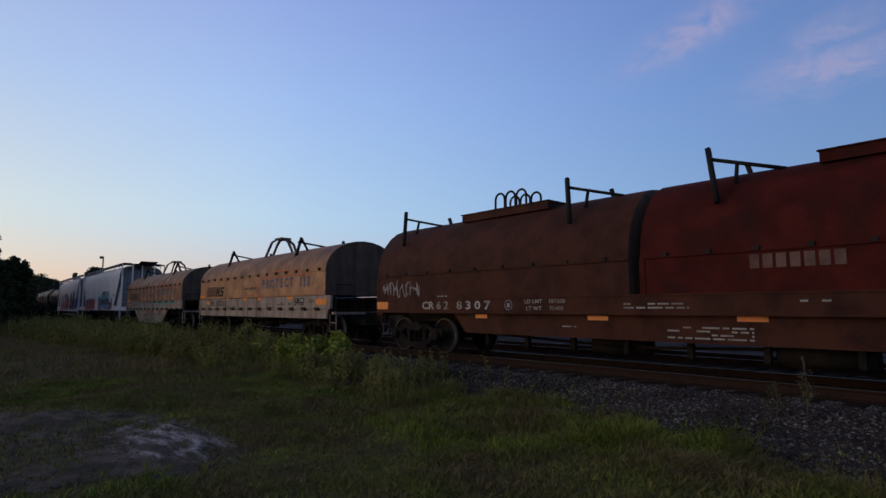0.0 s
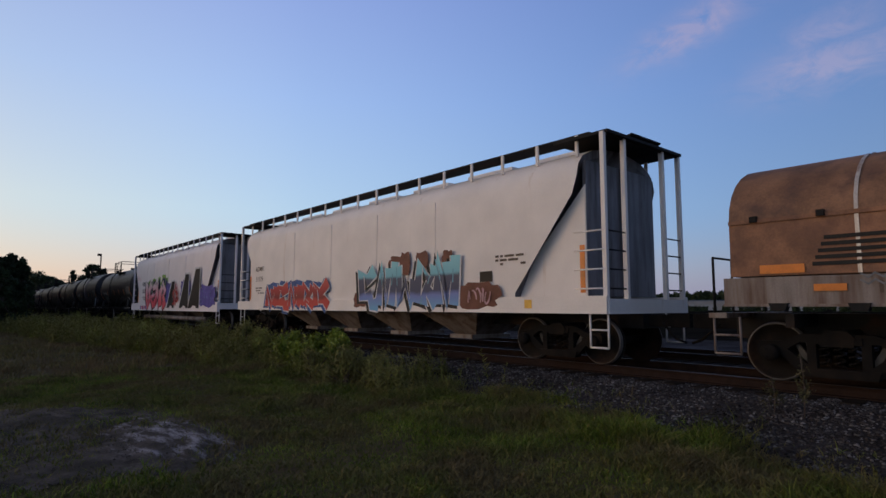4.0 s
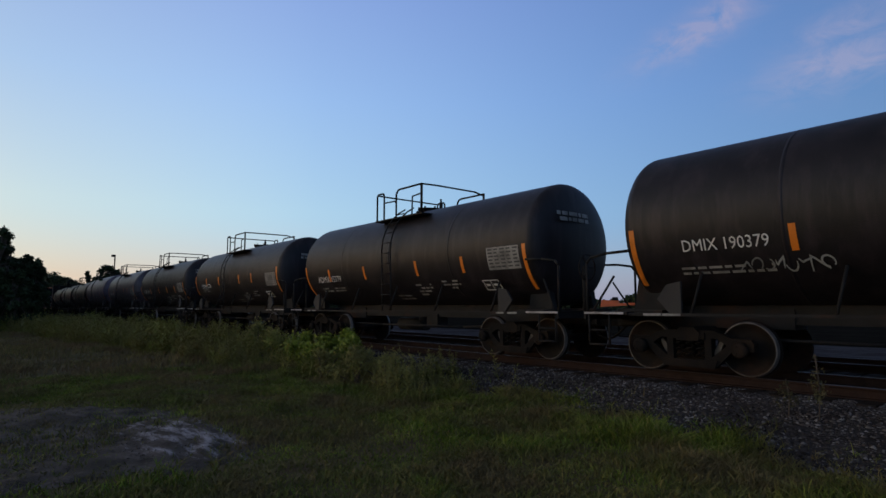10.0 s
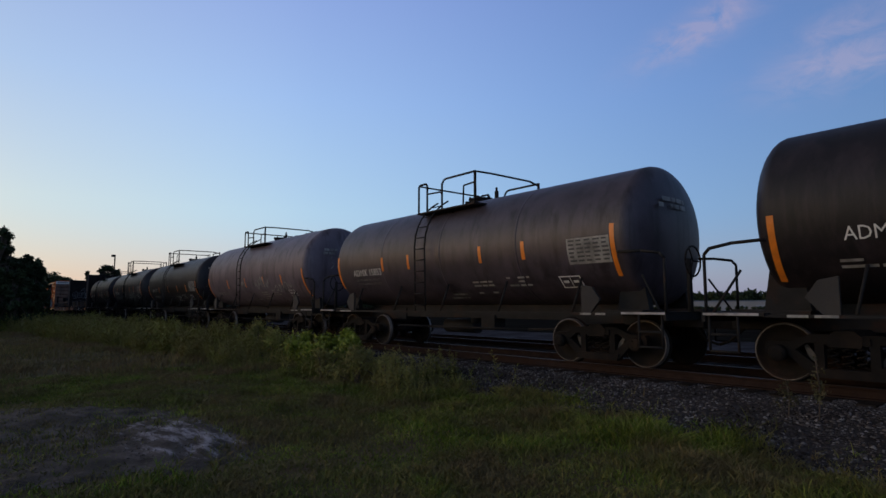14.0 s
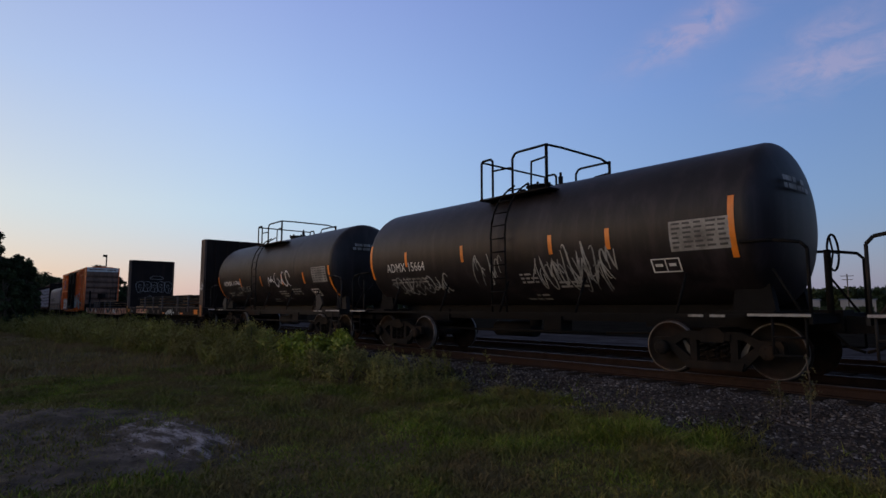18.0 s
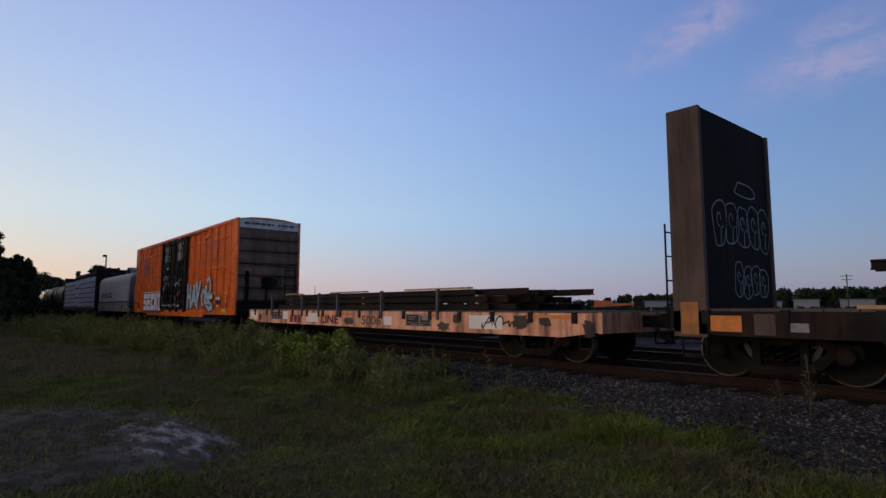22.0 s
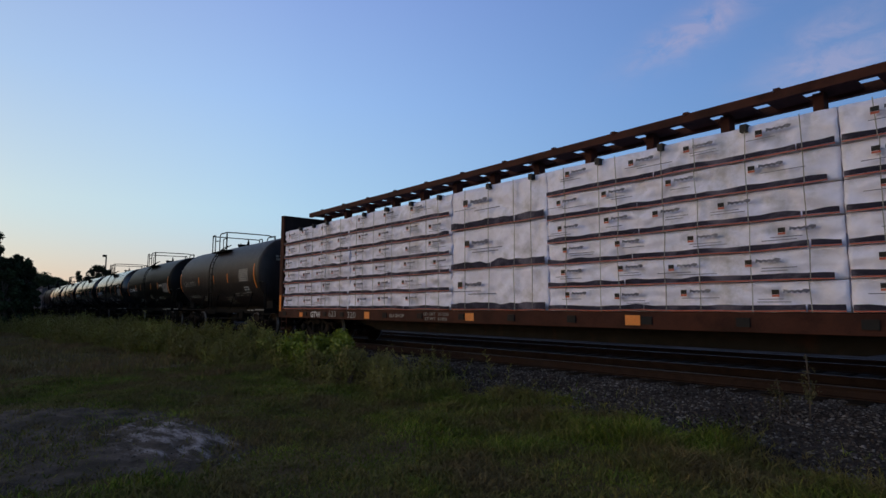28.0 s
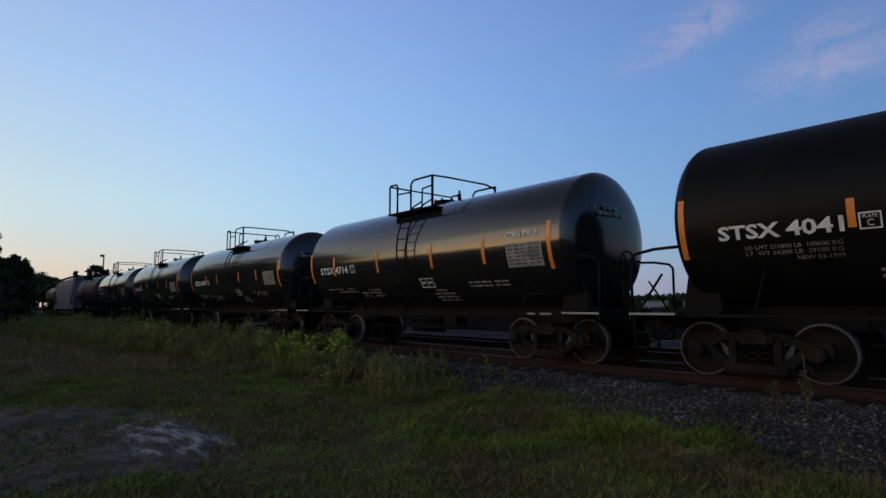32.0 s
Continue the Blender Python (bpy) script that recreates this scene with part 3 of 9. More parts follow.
blades("lawn_grass_behind", px, py, pz, r_.uniform(.03, .1, len(px)), r_.uniform(.005, .012, len(px)), M["blade"], "short rough grass round the viewpoint", 38, 1.1)
px, py = scatter(95000, -48, -14, -3, 8.5, 23, lambda x, y, u: not (in_earth(x, y)) and u < .6 + .8 * noise.noise((x * .5, y * .8, 19)))
pz = np.array([ground_z(a, b) for a, b in zip(px, py)])
tall = np.array([.07 + .16 * max(0, noise.noise((a * .3, b * .3, 3)) + .3) + .1 * max(0, noise.noise((a * 1.1, b * 1.3, 3))) for a, b in zip(px, py)]) * r_.uniform(.5, 1.6, len(px))
blades("meadow_grass", px, py, pz, tall, r_.uniform(.010, .024, len(px)), M["meadow"], "longer rough grass beyond the bare earth", 24, .8)


def herbs(name, px, py, pz, high, leaves, size, material, label, seed, category="weeds"):
    """Branching weeds: a leaning stem and narrow leaves set round it, longer towards the foot."""
    r = np.random.RandomState(seed)
    n = len(px)
    lean = r.normal(0, .16, (n, 2))
    k = r.uniform(.12, 1.0, (n, leaves))
    a = r.uniform(0, 6.28, (n, leaves))
    out = size * r.uniform(.5, 1.3, (n, leaves)) * (1.25 - .7 * k) * (high[:, None] / .7)
    bx = px[:, None] + lean[:, :1] * high[:, None] * k
    by = py[:, None] + lean[:, 1:] * high[:, None] * k
    bz = pz[:, None] + high[:, None] * k
    up = out * r.uniform(-.1, .9, (n, leaves))
    tx, ty, tz = bx + np.cos(a) * out, by + np.sin(a) * out, bz + up
    w = out * r.uniform(.07, .16, (n, leaves))
    sx, sy = -np.sin(a) * w, np.cos(a) * w
    mx, my, mz = (bx + tx) / 2, (by + ty) / 2, (bz + tz) / 2 + up * .12
    leaf = np.stack([np.stack([bx, by, bz], -1), np.stack([mx + sx, my + sy, mz], -1), np.stack([tx, ty, tz], -1), np.stack([mx - sx, my - sy, mz], -1)], 2).reshape(-1, 4, 3)
    stem = np.stack([np.stack([px - .006, py, pz - .02], -1), np.stack([px + .006, py, pz - .02], -1),
                     np.stack([px + lean[:, 0] * high + .002, py + lean[:, 1] * high, pz + high], -1), np.stack([px + lean[:, 0] * high - .002, py + lean[:, 1] * high, pz + high], -1)], 1)
    v = np.concatenate([leaf, stem], 0)
    return soup(name, v.reshape(-1, 3), np.arange(len(v) * 4).reshape(-1, 4), material, "stuff", label, category)


def weed_top(x, y):
    """How tall the weeds stand: a ragged bank that rises towards the far end of the line."""
    t = .34 + .5 * max(0, noise.noise((x * .55, y * .5, 13)) + .3) + .28 * noise.noise((x * 1.7, y * 1.7, 8))
    if x < -14:
        t += min(.32, (-14 - x) * .05)
    return max(.12, t)


def weed_keep(x, y, u):
    c = noise.noise((x * .6, y * .8, 31)) + .5 * noise.noise((x * 2.1, y * 2.1, 3))
    front = 6.3 + .7 * noise.noise((x * .4, 2, 2)) + .4 * noise.noise((x * 1.5, 7, 2)) + max(0, (-x - 12)) * -.12
    back = 8.6 + .25 * noise.noise((x * .9, 1, 9)) if x > -13 else 9.0
    end = min(1, max(0, (-7.6 - x) / 2.5))
    return front < y < back and u < ((.45 if x > -15 else .75) + 1.1 * c) * end


px, py = scatter(26000, -62, -7.6, 1.5, 9.1, 25, weed_keep)
pz = np.array([ground_z(a, b) for a, b in zip(px, py)])
tall = np.array([weed_top(a, b) for a, b in zip(px, py)]) * r_.uniform(.35, .9, len(px))
blades("tall_grass", px, py, pz, tall, r_.uniform(.008, .02, len(px)), M["weedy"], "tall dry grass along the track bank", 26, .5, "grass")
px, py = scatter(17000, -60, -7.6, 1.5, 9.1, 27, weed_keep)
pz = np.array([ground_z(a, b) for a, b in zip(px, py)])
tall = np.array([weed_top(a, b) for a, b in zip(px, py)]) * r_.uniform(.6, 1.25, len(px))
herbs("tall_weeds", px, py, pz, tall, 42, .115, M["weedy"], "tall branching weeds along the track bank", 28)
px, py = scatter(5200, -16, .5, 3.0, 7.9, 29, lambda x, y, u: math.hypot(x, y) > 4.7 and not in_earth(x, y, .2) and u < .35 + 1.3 * noise.noise((x * .8, y * .8, 41)))
pz = np.array([ground_z(a, b) for a, b in zip(px, py)])
herbs("low_herbs", px, py, pz, r_.uniform(.05, .16, len(px)), 12, .32, M["blade"], "low broad-leaved herbs in the grass", 30)


def leaf_cloud(centres, n, size, seed, flat_=.4):
    """Small leaves as bent quads round a list of (x, y, z, radius)."""
    r = np.random.RandomState(seed)
    c = np.array(centres)
    pick = r.choice(len(c), n, p=c[:, 3] ** 2 / np.sum(c[:, 3] ** 2))
    d = r.normal(size=(n, 3))
    d /= np.linalg.norm(d, axis=1)[:, None]
    rad = c[pick, 3] * r.uniform(.15, 1.0, n) ** .6 * r.uniform(.7, 1.45, n)
    p = c[pick, :3] + d * rad[:, None]
    u = r.normal(size=(n, 3))
    u /= np.linalg.norm(u, axis=1)[:, None]
    w = np.cross(u, d + r.normal(size=(n, 3)) * .4)
    w /= np.linalg.norm(w, axis=1)[:, None] + 1e-6
    s = size * r.uniform(.6, 1.4, n)[:, None]
    v = np.stack([p - u * s, p + w * s * .45, p + u * s, p - w * s * .45], 1).reshape(-1, 3)
    f = np.arange(n * 4).reshape(-1, 4)
    return v, f


def soup_part(name, v, f, material, parent, label=""):
    ob = soup(name, v, f, material, "", label)
    ob.parent = parent
    return ob


def bush(x, y, high, wide, n, size, seed, name="bush", label="yellow-green leafy bush beside the track", material="bushy"):
    rng = random.Random(seed)
    th = tagged(new(name), label, "bush")
    z = ground_z(x, y)
    cs = []
    for k in range(15):
        a = rng.uniform(0, 6.28)
        rr = rng.uniform(.1, 1.0) * wide
        cs.append((x + rr * math.cos(a), y + rr * .6 * math.sin(a), z + high * rng.uniform(.22, .86) * (1 - .35 * rr / wide), high * rng.uniform(.11, .25)))
    v, f = leaf_cloud(cs, n, size, seed)
    v[:, 2] = np.maximum(v[:, 2], z + .02)
    soup_part("leaves", v, f, M[material], th)
    for c in cs:
        bm = bmesh.new()
        pipe(bm, [(x + rng.uniform(-.1, .1), y, z - .05), ((x + c[0]) / 2, (y + c[1]) / 2, z + (c[2] - z) * .55), c[:3]], .012, 5)
        part("stem", done(bm), M["bark"], th)
    return th


bush(-13.55, 7.75, 1.34, 1.0, 7600, .055, 71)
bush(-14.7, 7.4, 1.2, .75, 4800, .05, 75, "bush", "lower yellow-green leafy bush beside the track")
bush(-12.75, 7.5, 1.0, .6, 3000, .05, 76, "bush", "small yellow-green leafy bush beside the track")
bush(-10.4, 7.2, .95, .9, 2200, .03, 72, "weed_clump", "bushy grey-green weed clump at the ballast edge", "weedy")
bush(-11.7, 7.6, .8, .8, 1800, .03, 73, "weed_clump", "bushy grey-green weed clump at the ballast edge", "weedy")
bush(-19.5, 7.9, 1.25, .9, 2600, .04, 74, "weed_clump", "tall weed clump before the wheels", "weedy")
bush(-9.9, 6.8, .82, .7, 2400, .028, 77, "weed_clump", "bushy grey-green weed clump at the ballast edge", "weedy")
bush(-11.0, 6.7, .95, .75, 2800, .028, 78, "weed_clump", "bushy grey-green weed clump at the ballast edge", "weedy")
bush(-12.2, 6.5, .9, .8, 2600, .028, 79, "weed_clump", "bushy grey-green weed clump at the ballast edge", "weedy")
bush(-17.0, 7.4, 1.15, .8, 2400, .035, 70, "weed_clump", "tall weed clump before the wheels", "weedy")


def sapling(x, y, high, seed, label):
    """A thin weed stalk with drooping side leaves."""
    rng = random.Random(seed)
    th = tagged(new("weed_stalk"), label, "weed")
    z = bank_z(y)
    bm = bmesh.new()
    pipe(bm, [(x, y, z), (x + .02, y, z + high * .5), (x - .01, y, z + high)], .009, 5)
    part("stem", done(bm), M["bark"], th)
    cs = [(x + rng.uniform(-.1, .1) * (1.2 - k / 14), y + rng.uniform(-.1, .1), z + high * (.35 + .65 * k / 14), .07 * (1.3 - k / 14)) for k in range(14)]
    v, f = leaf_cloud(cs, 200, .022, seed)
    soup_part("leaves", v, f, M["stalk"], th)


sapling(-2.67, 8.5, .85, 81, "feathery weed stalk growing in the ballast")
sapling(-3.03, 8.5, .5, 82, "thin dry weed stalk growing in the ballast")


# ---- trees and the far side ----
def tree(x, y, high, wide, seed, n=2600, leaf=.16, name="tree", label="dark leafy tree at dusk beyond the grass", base=0., low=.22):
    rng = random.Random(seed)
    th = tagged(new(name), label, "tree", group="trees")
    bm = bmesh.new()
    trunk = [(x, y, base - .1, high * .035), (x + rng.uniform(-.2, .2), y, base + high * .3, high * .026), (x + rng.uniform(-.4, .4), y, base + high * .62, high * .012)]
    for a, b in zip(trunk, trunk[1:]):
        bar(bm, a[:3], b[:3], (a[3] + b[3]) / 2, 8)
    cs = []
    for k in range(54):
        a = rng.uniform(0, 6.28)
        rr = wide * rng.uniform(.15, .95)
        zz = base + (high - wide * .36) * (rng.uniform(low, 1) if k > 3 else rng.uniform(.9, 1))
        rr *= 1 - .55 * max(0, (zz - base) / high - .5) / .5
        c = (x + rr * math.cos(a), y + rr * math.sin(a), zz, wide * rng.uniform(.11, .3))
        cs.append(c)
        m = trunk[1][:3] if rng.random() < .5 else trunk[2][:3]
        bar(bm, m, c[:3], high * .008, 5)
    part("trunk", done(bm), M["bark"], th)
    v, f = leaf_cloud(cs, n, leaf, seed)
    soup_part("crown", v, f, M["crown"], th)
    return th


def bearing_tree(az, el, dist, wide, seed, n=5200, leaf=.17, low=.02, label="dark leafy tree at dusk beyond the grass"):
    a = radians(az)
    tree(dist * math.cos(a), dist * math.sin(a), (EYE + dist * math.tan(radians(el))) * 1.02, wide, seed, n, leaf, low=low, label=label)


for k, (az, el, dist, wide) in enumerate(((179.6, 5.9, 52, 1.7), (178.3, 6.2, 50, 1.15), (175.8, 3.75, 57, .95), (175.55, 3.2, 56, .8), (175.5, 2.0, 55, .8), (176.5, 4.3, 57, 1.1), (175.7, 1.2, 54, .8), (177.9, 5.2, 52, .9), (181.5, 6.2, 52, 2.2), (184, 6.4, 50, 2.5), (187.5, 6, 50, 3),
                                          (177.3, 4.0, 56, 1.2), (176.6, 3.8, 60, 1.1), (176.1, 3.7, 62, .8), (178.8, 4.6, 56, 1.6), (177.2, 3.0, 50, 1.2), (176.6, 2.5, 54, 1.0), (176.2, 1.2, 54, .8),
                                          (175.0, 2.95, 290, 6.0), (174.8, 2.75, 280, 5.5), (174.3, 2.65, 240, 4.6), (173.7, 2.55, 200, 3.7), (173.2, 2.25, 162, 3.0), (174.6, 2.3, 260, 5.4), (173.6, 1.9, 186, 3.6))):
    bearing_tree(az, el, dist, wide, 40 + k, 8500 if dist < 100 else 5200, .12 if dist < 100 else .4, .02 if dist < 150 else .42)
# the wood goes on along the near side: added trees, mostly unseen, shading far cars
for k in range(9):
    bearing_tree(180.3 + .5 * (k % 3), 3.7, 84 + 15 * k, 4.2 + .5 * k, 120 + k, 4200, .42, .05)
for k, (az, el, dist, wide) in enumerate(((170.75, 3.55, 128, 2.0), (170.0, 3.3, 130, 2.0), (171.4, 2.7, 126, 1.8), (172.1, 2.95, 134, .7), (169.2, 2.6, 132, 2.2), (172.7, 2.0, 150, 2.2), (168.4, 2.0, 150, 2.5), (172.2, 2.0, 160, 3), (173.2, 1.9, 170, 3), (167.5, 1.6, 170, 3))):
    bearing_tree(az, el, dist, wide, 80 + k, 3600, .26, .05, "dark tree beyond the far track")


# unseen row added beside the line, keeping the low glow off the far cars
for k in range(26):
    tree(-54 - 6 * k, -9 - 2.2 * (k % 3), 12.5 + 2.5 * (k % 2) + .05 * k, 4.4, 260 + k, 2400, .95, low=.03, label="unseen tall dark tree added to shade the far cars")
# second unseen row, added left of the view for the same shade
for k in range(22):
    bearing_tree(183.5 + 1.1 * (k % 9), 6.0 + 4.5 * (k % 3), 58 + 5.5 * k, 3.4 + .09 * k, 160 + k, 2600, .5, .04, "unseen tall dark tree added to shade the far cars")


def polar(az, dist):
    return dist * math.cos(radians(az)), dist * math.sin(radians(az))


def far_woods(name, az0, az1, dist, h0, h1, n, leaf, seed, label):
    """A ragged belt of far trees."""
    r = np.random.RandomState(seed)
    cs = []
    for k in range(int(abs(az1 - az0) * 10)):
        az = r.uniform(az0, az1)
        d = dist * r.uniform(.95, 1.1)
        h = (h0 + (h1 - h0) * (az - az0) / (az1 - az0)) * (.92 + .12 * noise.noise((az * 1.3, seed, 1)) + r.uniform(-.1, .08))
        x, y = polar(az, d)
        for z in np.arange(.12, 1, .22):
            cs.append((x, y, h * z, h * .17))
    v, f = leaf_cloud(cs, n, leaf, seed)
    v[:, 2] = np.maximum(v[:, 2], 0)
    return soup(name, v, f, M["crown"], "stuff", label, "woods")


far_woods("far_woods", 98, 122.5, 330, 12.5, 8.5, 46000, 1.1, 91, "dark belt of far trees behind the yard")
far_woods("far_hedge", 122, 172, 420, 7.0, 8.0, 22000, 1.2, 92, "low dark far tree line at the horizon")

# the blue of the dusk haze is put into the hill's own colour
M["hill"] = mat("haze_tinted_hill", (.10, .13, .20), 1, 0, .004, .1, bump=0, fine=.02, spec=0)
bm = bmesh.new()
prev = None
for k in range(81):
    az = 138 + k * .4
    t = (az - 138) / 32
    h = 2600 * (.012 + .012 * math.exp(-((az - 150.5) / 6.5) ** 2) + .004 * noise.noise((az * .35, 2, 2))) * min(1, t * 6, (1 - t) * 6)
    (x0, y0), (x1, y1) = polar(az, 2500), polar(az, 2900)
    col = [bm.verts.new((x0, y0, -5)), bm.verts.new(((x0 * 2 + x1) / 3, (y0 * 2 + y1) / 3, h * .7)), bm.verts.new((x1, y1, max(h, 0) + 2))]
    if prev:
        for i in range(2):
            bm.faces.new((prev[i], col[i], col[i + 1], prev[i + 1])).smooth = True
    prev = col
tagged(part("backdrop_hill", done(bm), M["hill"]), "low hill on the far horizon, haze put into its colour", "hill", kind="structure")


# ---- far yard: sheds, poles, masts ----
M["shed"] = mat("pale_shed_cladding", (.24, .225, .215), .6, 0, .3, .1, bump=0)
M["shedroof"] = mat("shed_roof", (.07, .066, .068), .7, 0, .3, .1, bump=0)
M["orange_kit"] = mat("orange_machine_paint", (.7, .13, .03), .5, 0, .8, .15, bump=0)


def shed(az, dist, wide, deep, high, label):
    x, y = polar(az, dist)
    th = tagged(new("shed"), label, "building", group="far yard sheds")
    th.matrix_basis = pose(x, y, .2, 0, 0, az - 90)
    bm = bmesh.new()
    box(bm, -wide / 2, wide / 2, 0, deep, -.4, high)
    part("wall", done(bm), M["shed"], th)
    bm = bmesh.new()
    prism(bm, [(-.2, high), (deep + .2, high), (deep / 2, high + .35)], -wide / 2 - .4, wide / 2 + .4, "x")
    part("roof", done(bm), M["shedroof"], th)
    for k in range(int(wide / 6)):
        bm = bmesh.new()
        xx = -wide / 2 + 3 + k * 6
        box(bm, xx - 1.4, xx + 1.4, -.12, .02, 0, high * .65)
        part("door", done(bm), M["silver_far"], th)


M["silver_far"] = mat("grey_shed_door", (.25, .25, .26), .6, 0, .5, .1, bump=0)
shed(107.2, 210, 6.8, 8, 3.6, "pale flat-roofed building across the yard")
shed(103.7, 210, 8.6, 8, 3.6, "pale flat-roofed building across the yard")
shed(112.8, 225, 30, 9, 3.3, "long tan warehouse behind the rails")
shed(119.1, 230, 8.8, 9, 3.5, "white shed before the far trees")
far_woods("yard_scrub", 97, 131, 186, 1.95, 1.8, 16000, .42, 93, "low dark scrub along the far yard")


def pole(az, dist, high, label, arms=True, lamp=False):
    x, y = polar(az, dist)
    th = tagged(new("lamp_mast" if lamp else "utility_pole"), label, "mast" if lamp else "utility pole")
    bm = bmesh.new()
    bar(bm, (x, y, -.2), (x, y, high), .14, 8)
    part("pole", done(bm), M["bark"], th)
    u = Vector((-math.sin(radians(az)), math.cos(radians(az)), 0))
    if arms:
        for dz, ln in ((.5, 1.5), (1.5, 1.2)):
            bm = bmesh.new()
            bar(bm, Vector((x, y, high - dz)) - u * ln, Vector((x, y, high - dz)) + u * ln, .08, 6)
            part("crossarm", done(bm), M["bark"], th)
    if lamp:
        bm = bmesh.new()
        for s in (-1, 1):
            c = Vector((x, y, high)) + u * s * .9
            box(bm, c.x - .5, c.x + .5, c.y - .5, c.y + .5, high - .1, high + .3)
        bar(bm, Vector((x, y, high)) - u, Vector((x, y, high)) + u, .08, 6)
        part("lamp_head", done(bm), M["steel"], th)
    return th


pole(104.3, 190, 10.6, "wooden utility pole with two crossarms")
pole(155.4, 230, 13.6, "tall yard lamp mast with twin heads", False, True)
pole(152.2, 330, 13.5, "thin distant mast at the horizon", False)
th_mast = pole(170.2, 150, 13.5, "slim lamp mast beyond the trees", False)
bm = bmesh.new()
x, y = polar(170.35, 150)
box(bm, x - .3, x + .3, y - .3, y + .3, 13.0, 13.5)
part("lamp_box", done(bm), M["steel"], th_mast)

# orange loader parked between yard and trees
x, y = polar(123.4, 120)
th = tagged(new("loader"), "orange wheeled loader parked in the yard", "loader")
th.matrix_basis = pose(x, y, .2, 0, 0, 30)
bm = bmesh.new()
prism(bm, [(-3, 1.45), (4.6, 1.9), (4.8, 2.3), (.6, 2.2), (.4, 2.7), (-2.8, 2.85)], -1, 1)
part("body", done(bm), M["orange_kit"], th)
bm = bmesh.new()
prism(bm, [(-.8, 2.7), (.4, 2.7), (.3, 3.4), (-.7, 3.4)], -.8, .8)
part("cab", done(bm), M["steel"], th)
for sx in (-2, 2):
    for sy in (-1.1, 1.1):
        bm = bmesh.new()
        bar(bm, (sx, sy - .25, .7), (sx, sy + .25, .7), .7, 16)
        part("wheel", done(bm), M["steel"], th)
# ---- rolling stock: each car's own frame has x along the train, z = 0 on top of the rail, the near side at -y ----
WHEEL_R, BASE, SPEED = .457, 1.78, 10.5
CARS = []        # (thing, place of its middle along the line at the clip's start, height)
WHEELSETS = []   # (wheelset, its car's place, its place along its car)


def wheelset_mesh():
    bm = bmesh.new()
    for s in (-1, 1):
        prof = [(.68, .10), (.68, .36), (.685, .44), (.68, .49), (.71, .49), (.725, WHEEL_R + .004), (.785, WHEEL_R), (.808, .442), (.805, .43), (.805, .40), (.785, .385), (.755, .30), (.76, .16), (.80, .14), (.80, .09), (1.0, .085), (1.0, .0)]
        rings_ = lathe(bm, [(s * d, r) for d, r in prof if r > 0], 40, "y")
    bar(bm, (0, -.7, 0), (0, .7, 0), .085, 12)
    for f in bm.faces:
        c = f.calc_center_median()
        r = math.hypot(c.x, c.z)
        if abs(c.y) > .72 and r > .43 and abs(c.y) < .82:
            f.material_index = 1
    done(bm)
    me = bpy.data.meshes.new("wheelset")
    bm.to_mesh(me)
    bm.free()
    me.materials.append(M["wheel"])
    me.materials.append(M["rim"])
    return me


def side_frame_mesh():
    """A cast side frame: two pedestal jaws, a sagging tension member, windows and bearing ends."""
    bm = bmesh.new()
    h = BASE / 2
    top = [(-h - .20, .10), (-h - .16, .17), (-h + .15, .18), (-.45, .30), (.45, .30), (h - .15, .18), (h + .16, .17), (h + .20, .10), (h + .20, -.02), (h + .12, -.03), (h + .10, .05), (h - .12, .05), (h - .2, .04), (.5, .17), (-.5, .17), (-h + .2, .04), (-h + .12, .05), (-h - .10, .05), (-h - .12, -.03), (-h - .20, -.02)]
    prism(bm, top, -.07, .07)
    for s in (-1, 1):
        prism(bm, [(s * (h - .2), .08), (s * (h - .05), .05), (s * .48, -.30), (s * .36, -.30), (s * .36, -.18)], -.06, .06)
        prism(bm, [(s * .28, .2), (s * .40, .2), (s * .40, -.22), (s * .28, -.22)], -.06, .06)
    prism(bm, [(-.5, -.20), (.5, -.20), (.46, -.33), (-.46, -.33)], -.09, .09)
    for s in (-1, 1):
        lathe(bm, [(-.02, .13), (-.10, .13), (-.12, .10), (-.13, .05)], 16, "y", (s * h, -.06, 0))
        for k in range(3):
            a = k * 2.09
            bar(bm, (s * h + .07 * math.cos(a), -.19, .07 * math.sin(a)), (s * h + .07 * math.cos(a), -.205, .07 * math.sin(a)), .018, 6)
    done(bm)
    me = bpy.data.meshes.new("side_frame")
    bm.to_mesh(me)
    bm.free()
    me.materials.append(M["truck"])
    return me


def spring_mesh():
    bm = bmesh.new()
    for cx in (-.18, 0, .18):
        pts = [(cx + .065 * math.cos(k * .9), .065 * math.sin(k * .9), -.18 + k * .014) for k in range(24)]
        pipe(bm, pts, .016, 5)
    box(bm, -.3, .3, -.1, .1, .15, .26)
    done(bm)
    me = bpy.data.meshes.new("spring_nest")
    bm.to_mesh(me)
    bm.free()
    me.materials.append(M["truck"])
    return me


def lever_mesh():
    """The bright worn brake beam strut seen through the frame."""
    bm = bmesh.new()
    box(bm, -.1, .1, -.66, .66, -.06, .06)
    box(bm, -.03, .03, -.05, .05, -.2, .25)
    done(bm)
    me = bpy.data.meshes.new("brake_beam")
    bm.to_mesh(me)
    bm.free()
    me.materials.append(M["truck"])
    return me


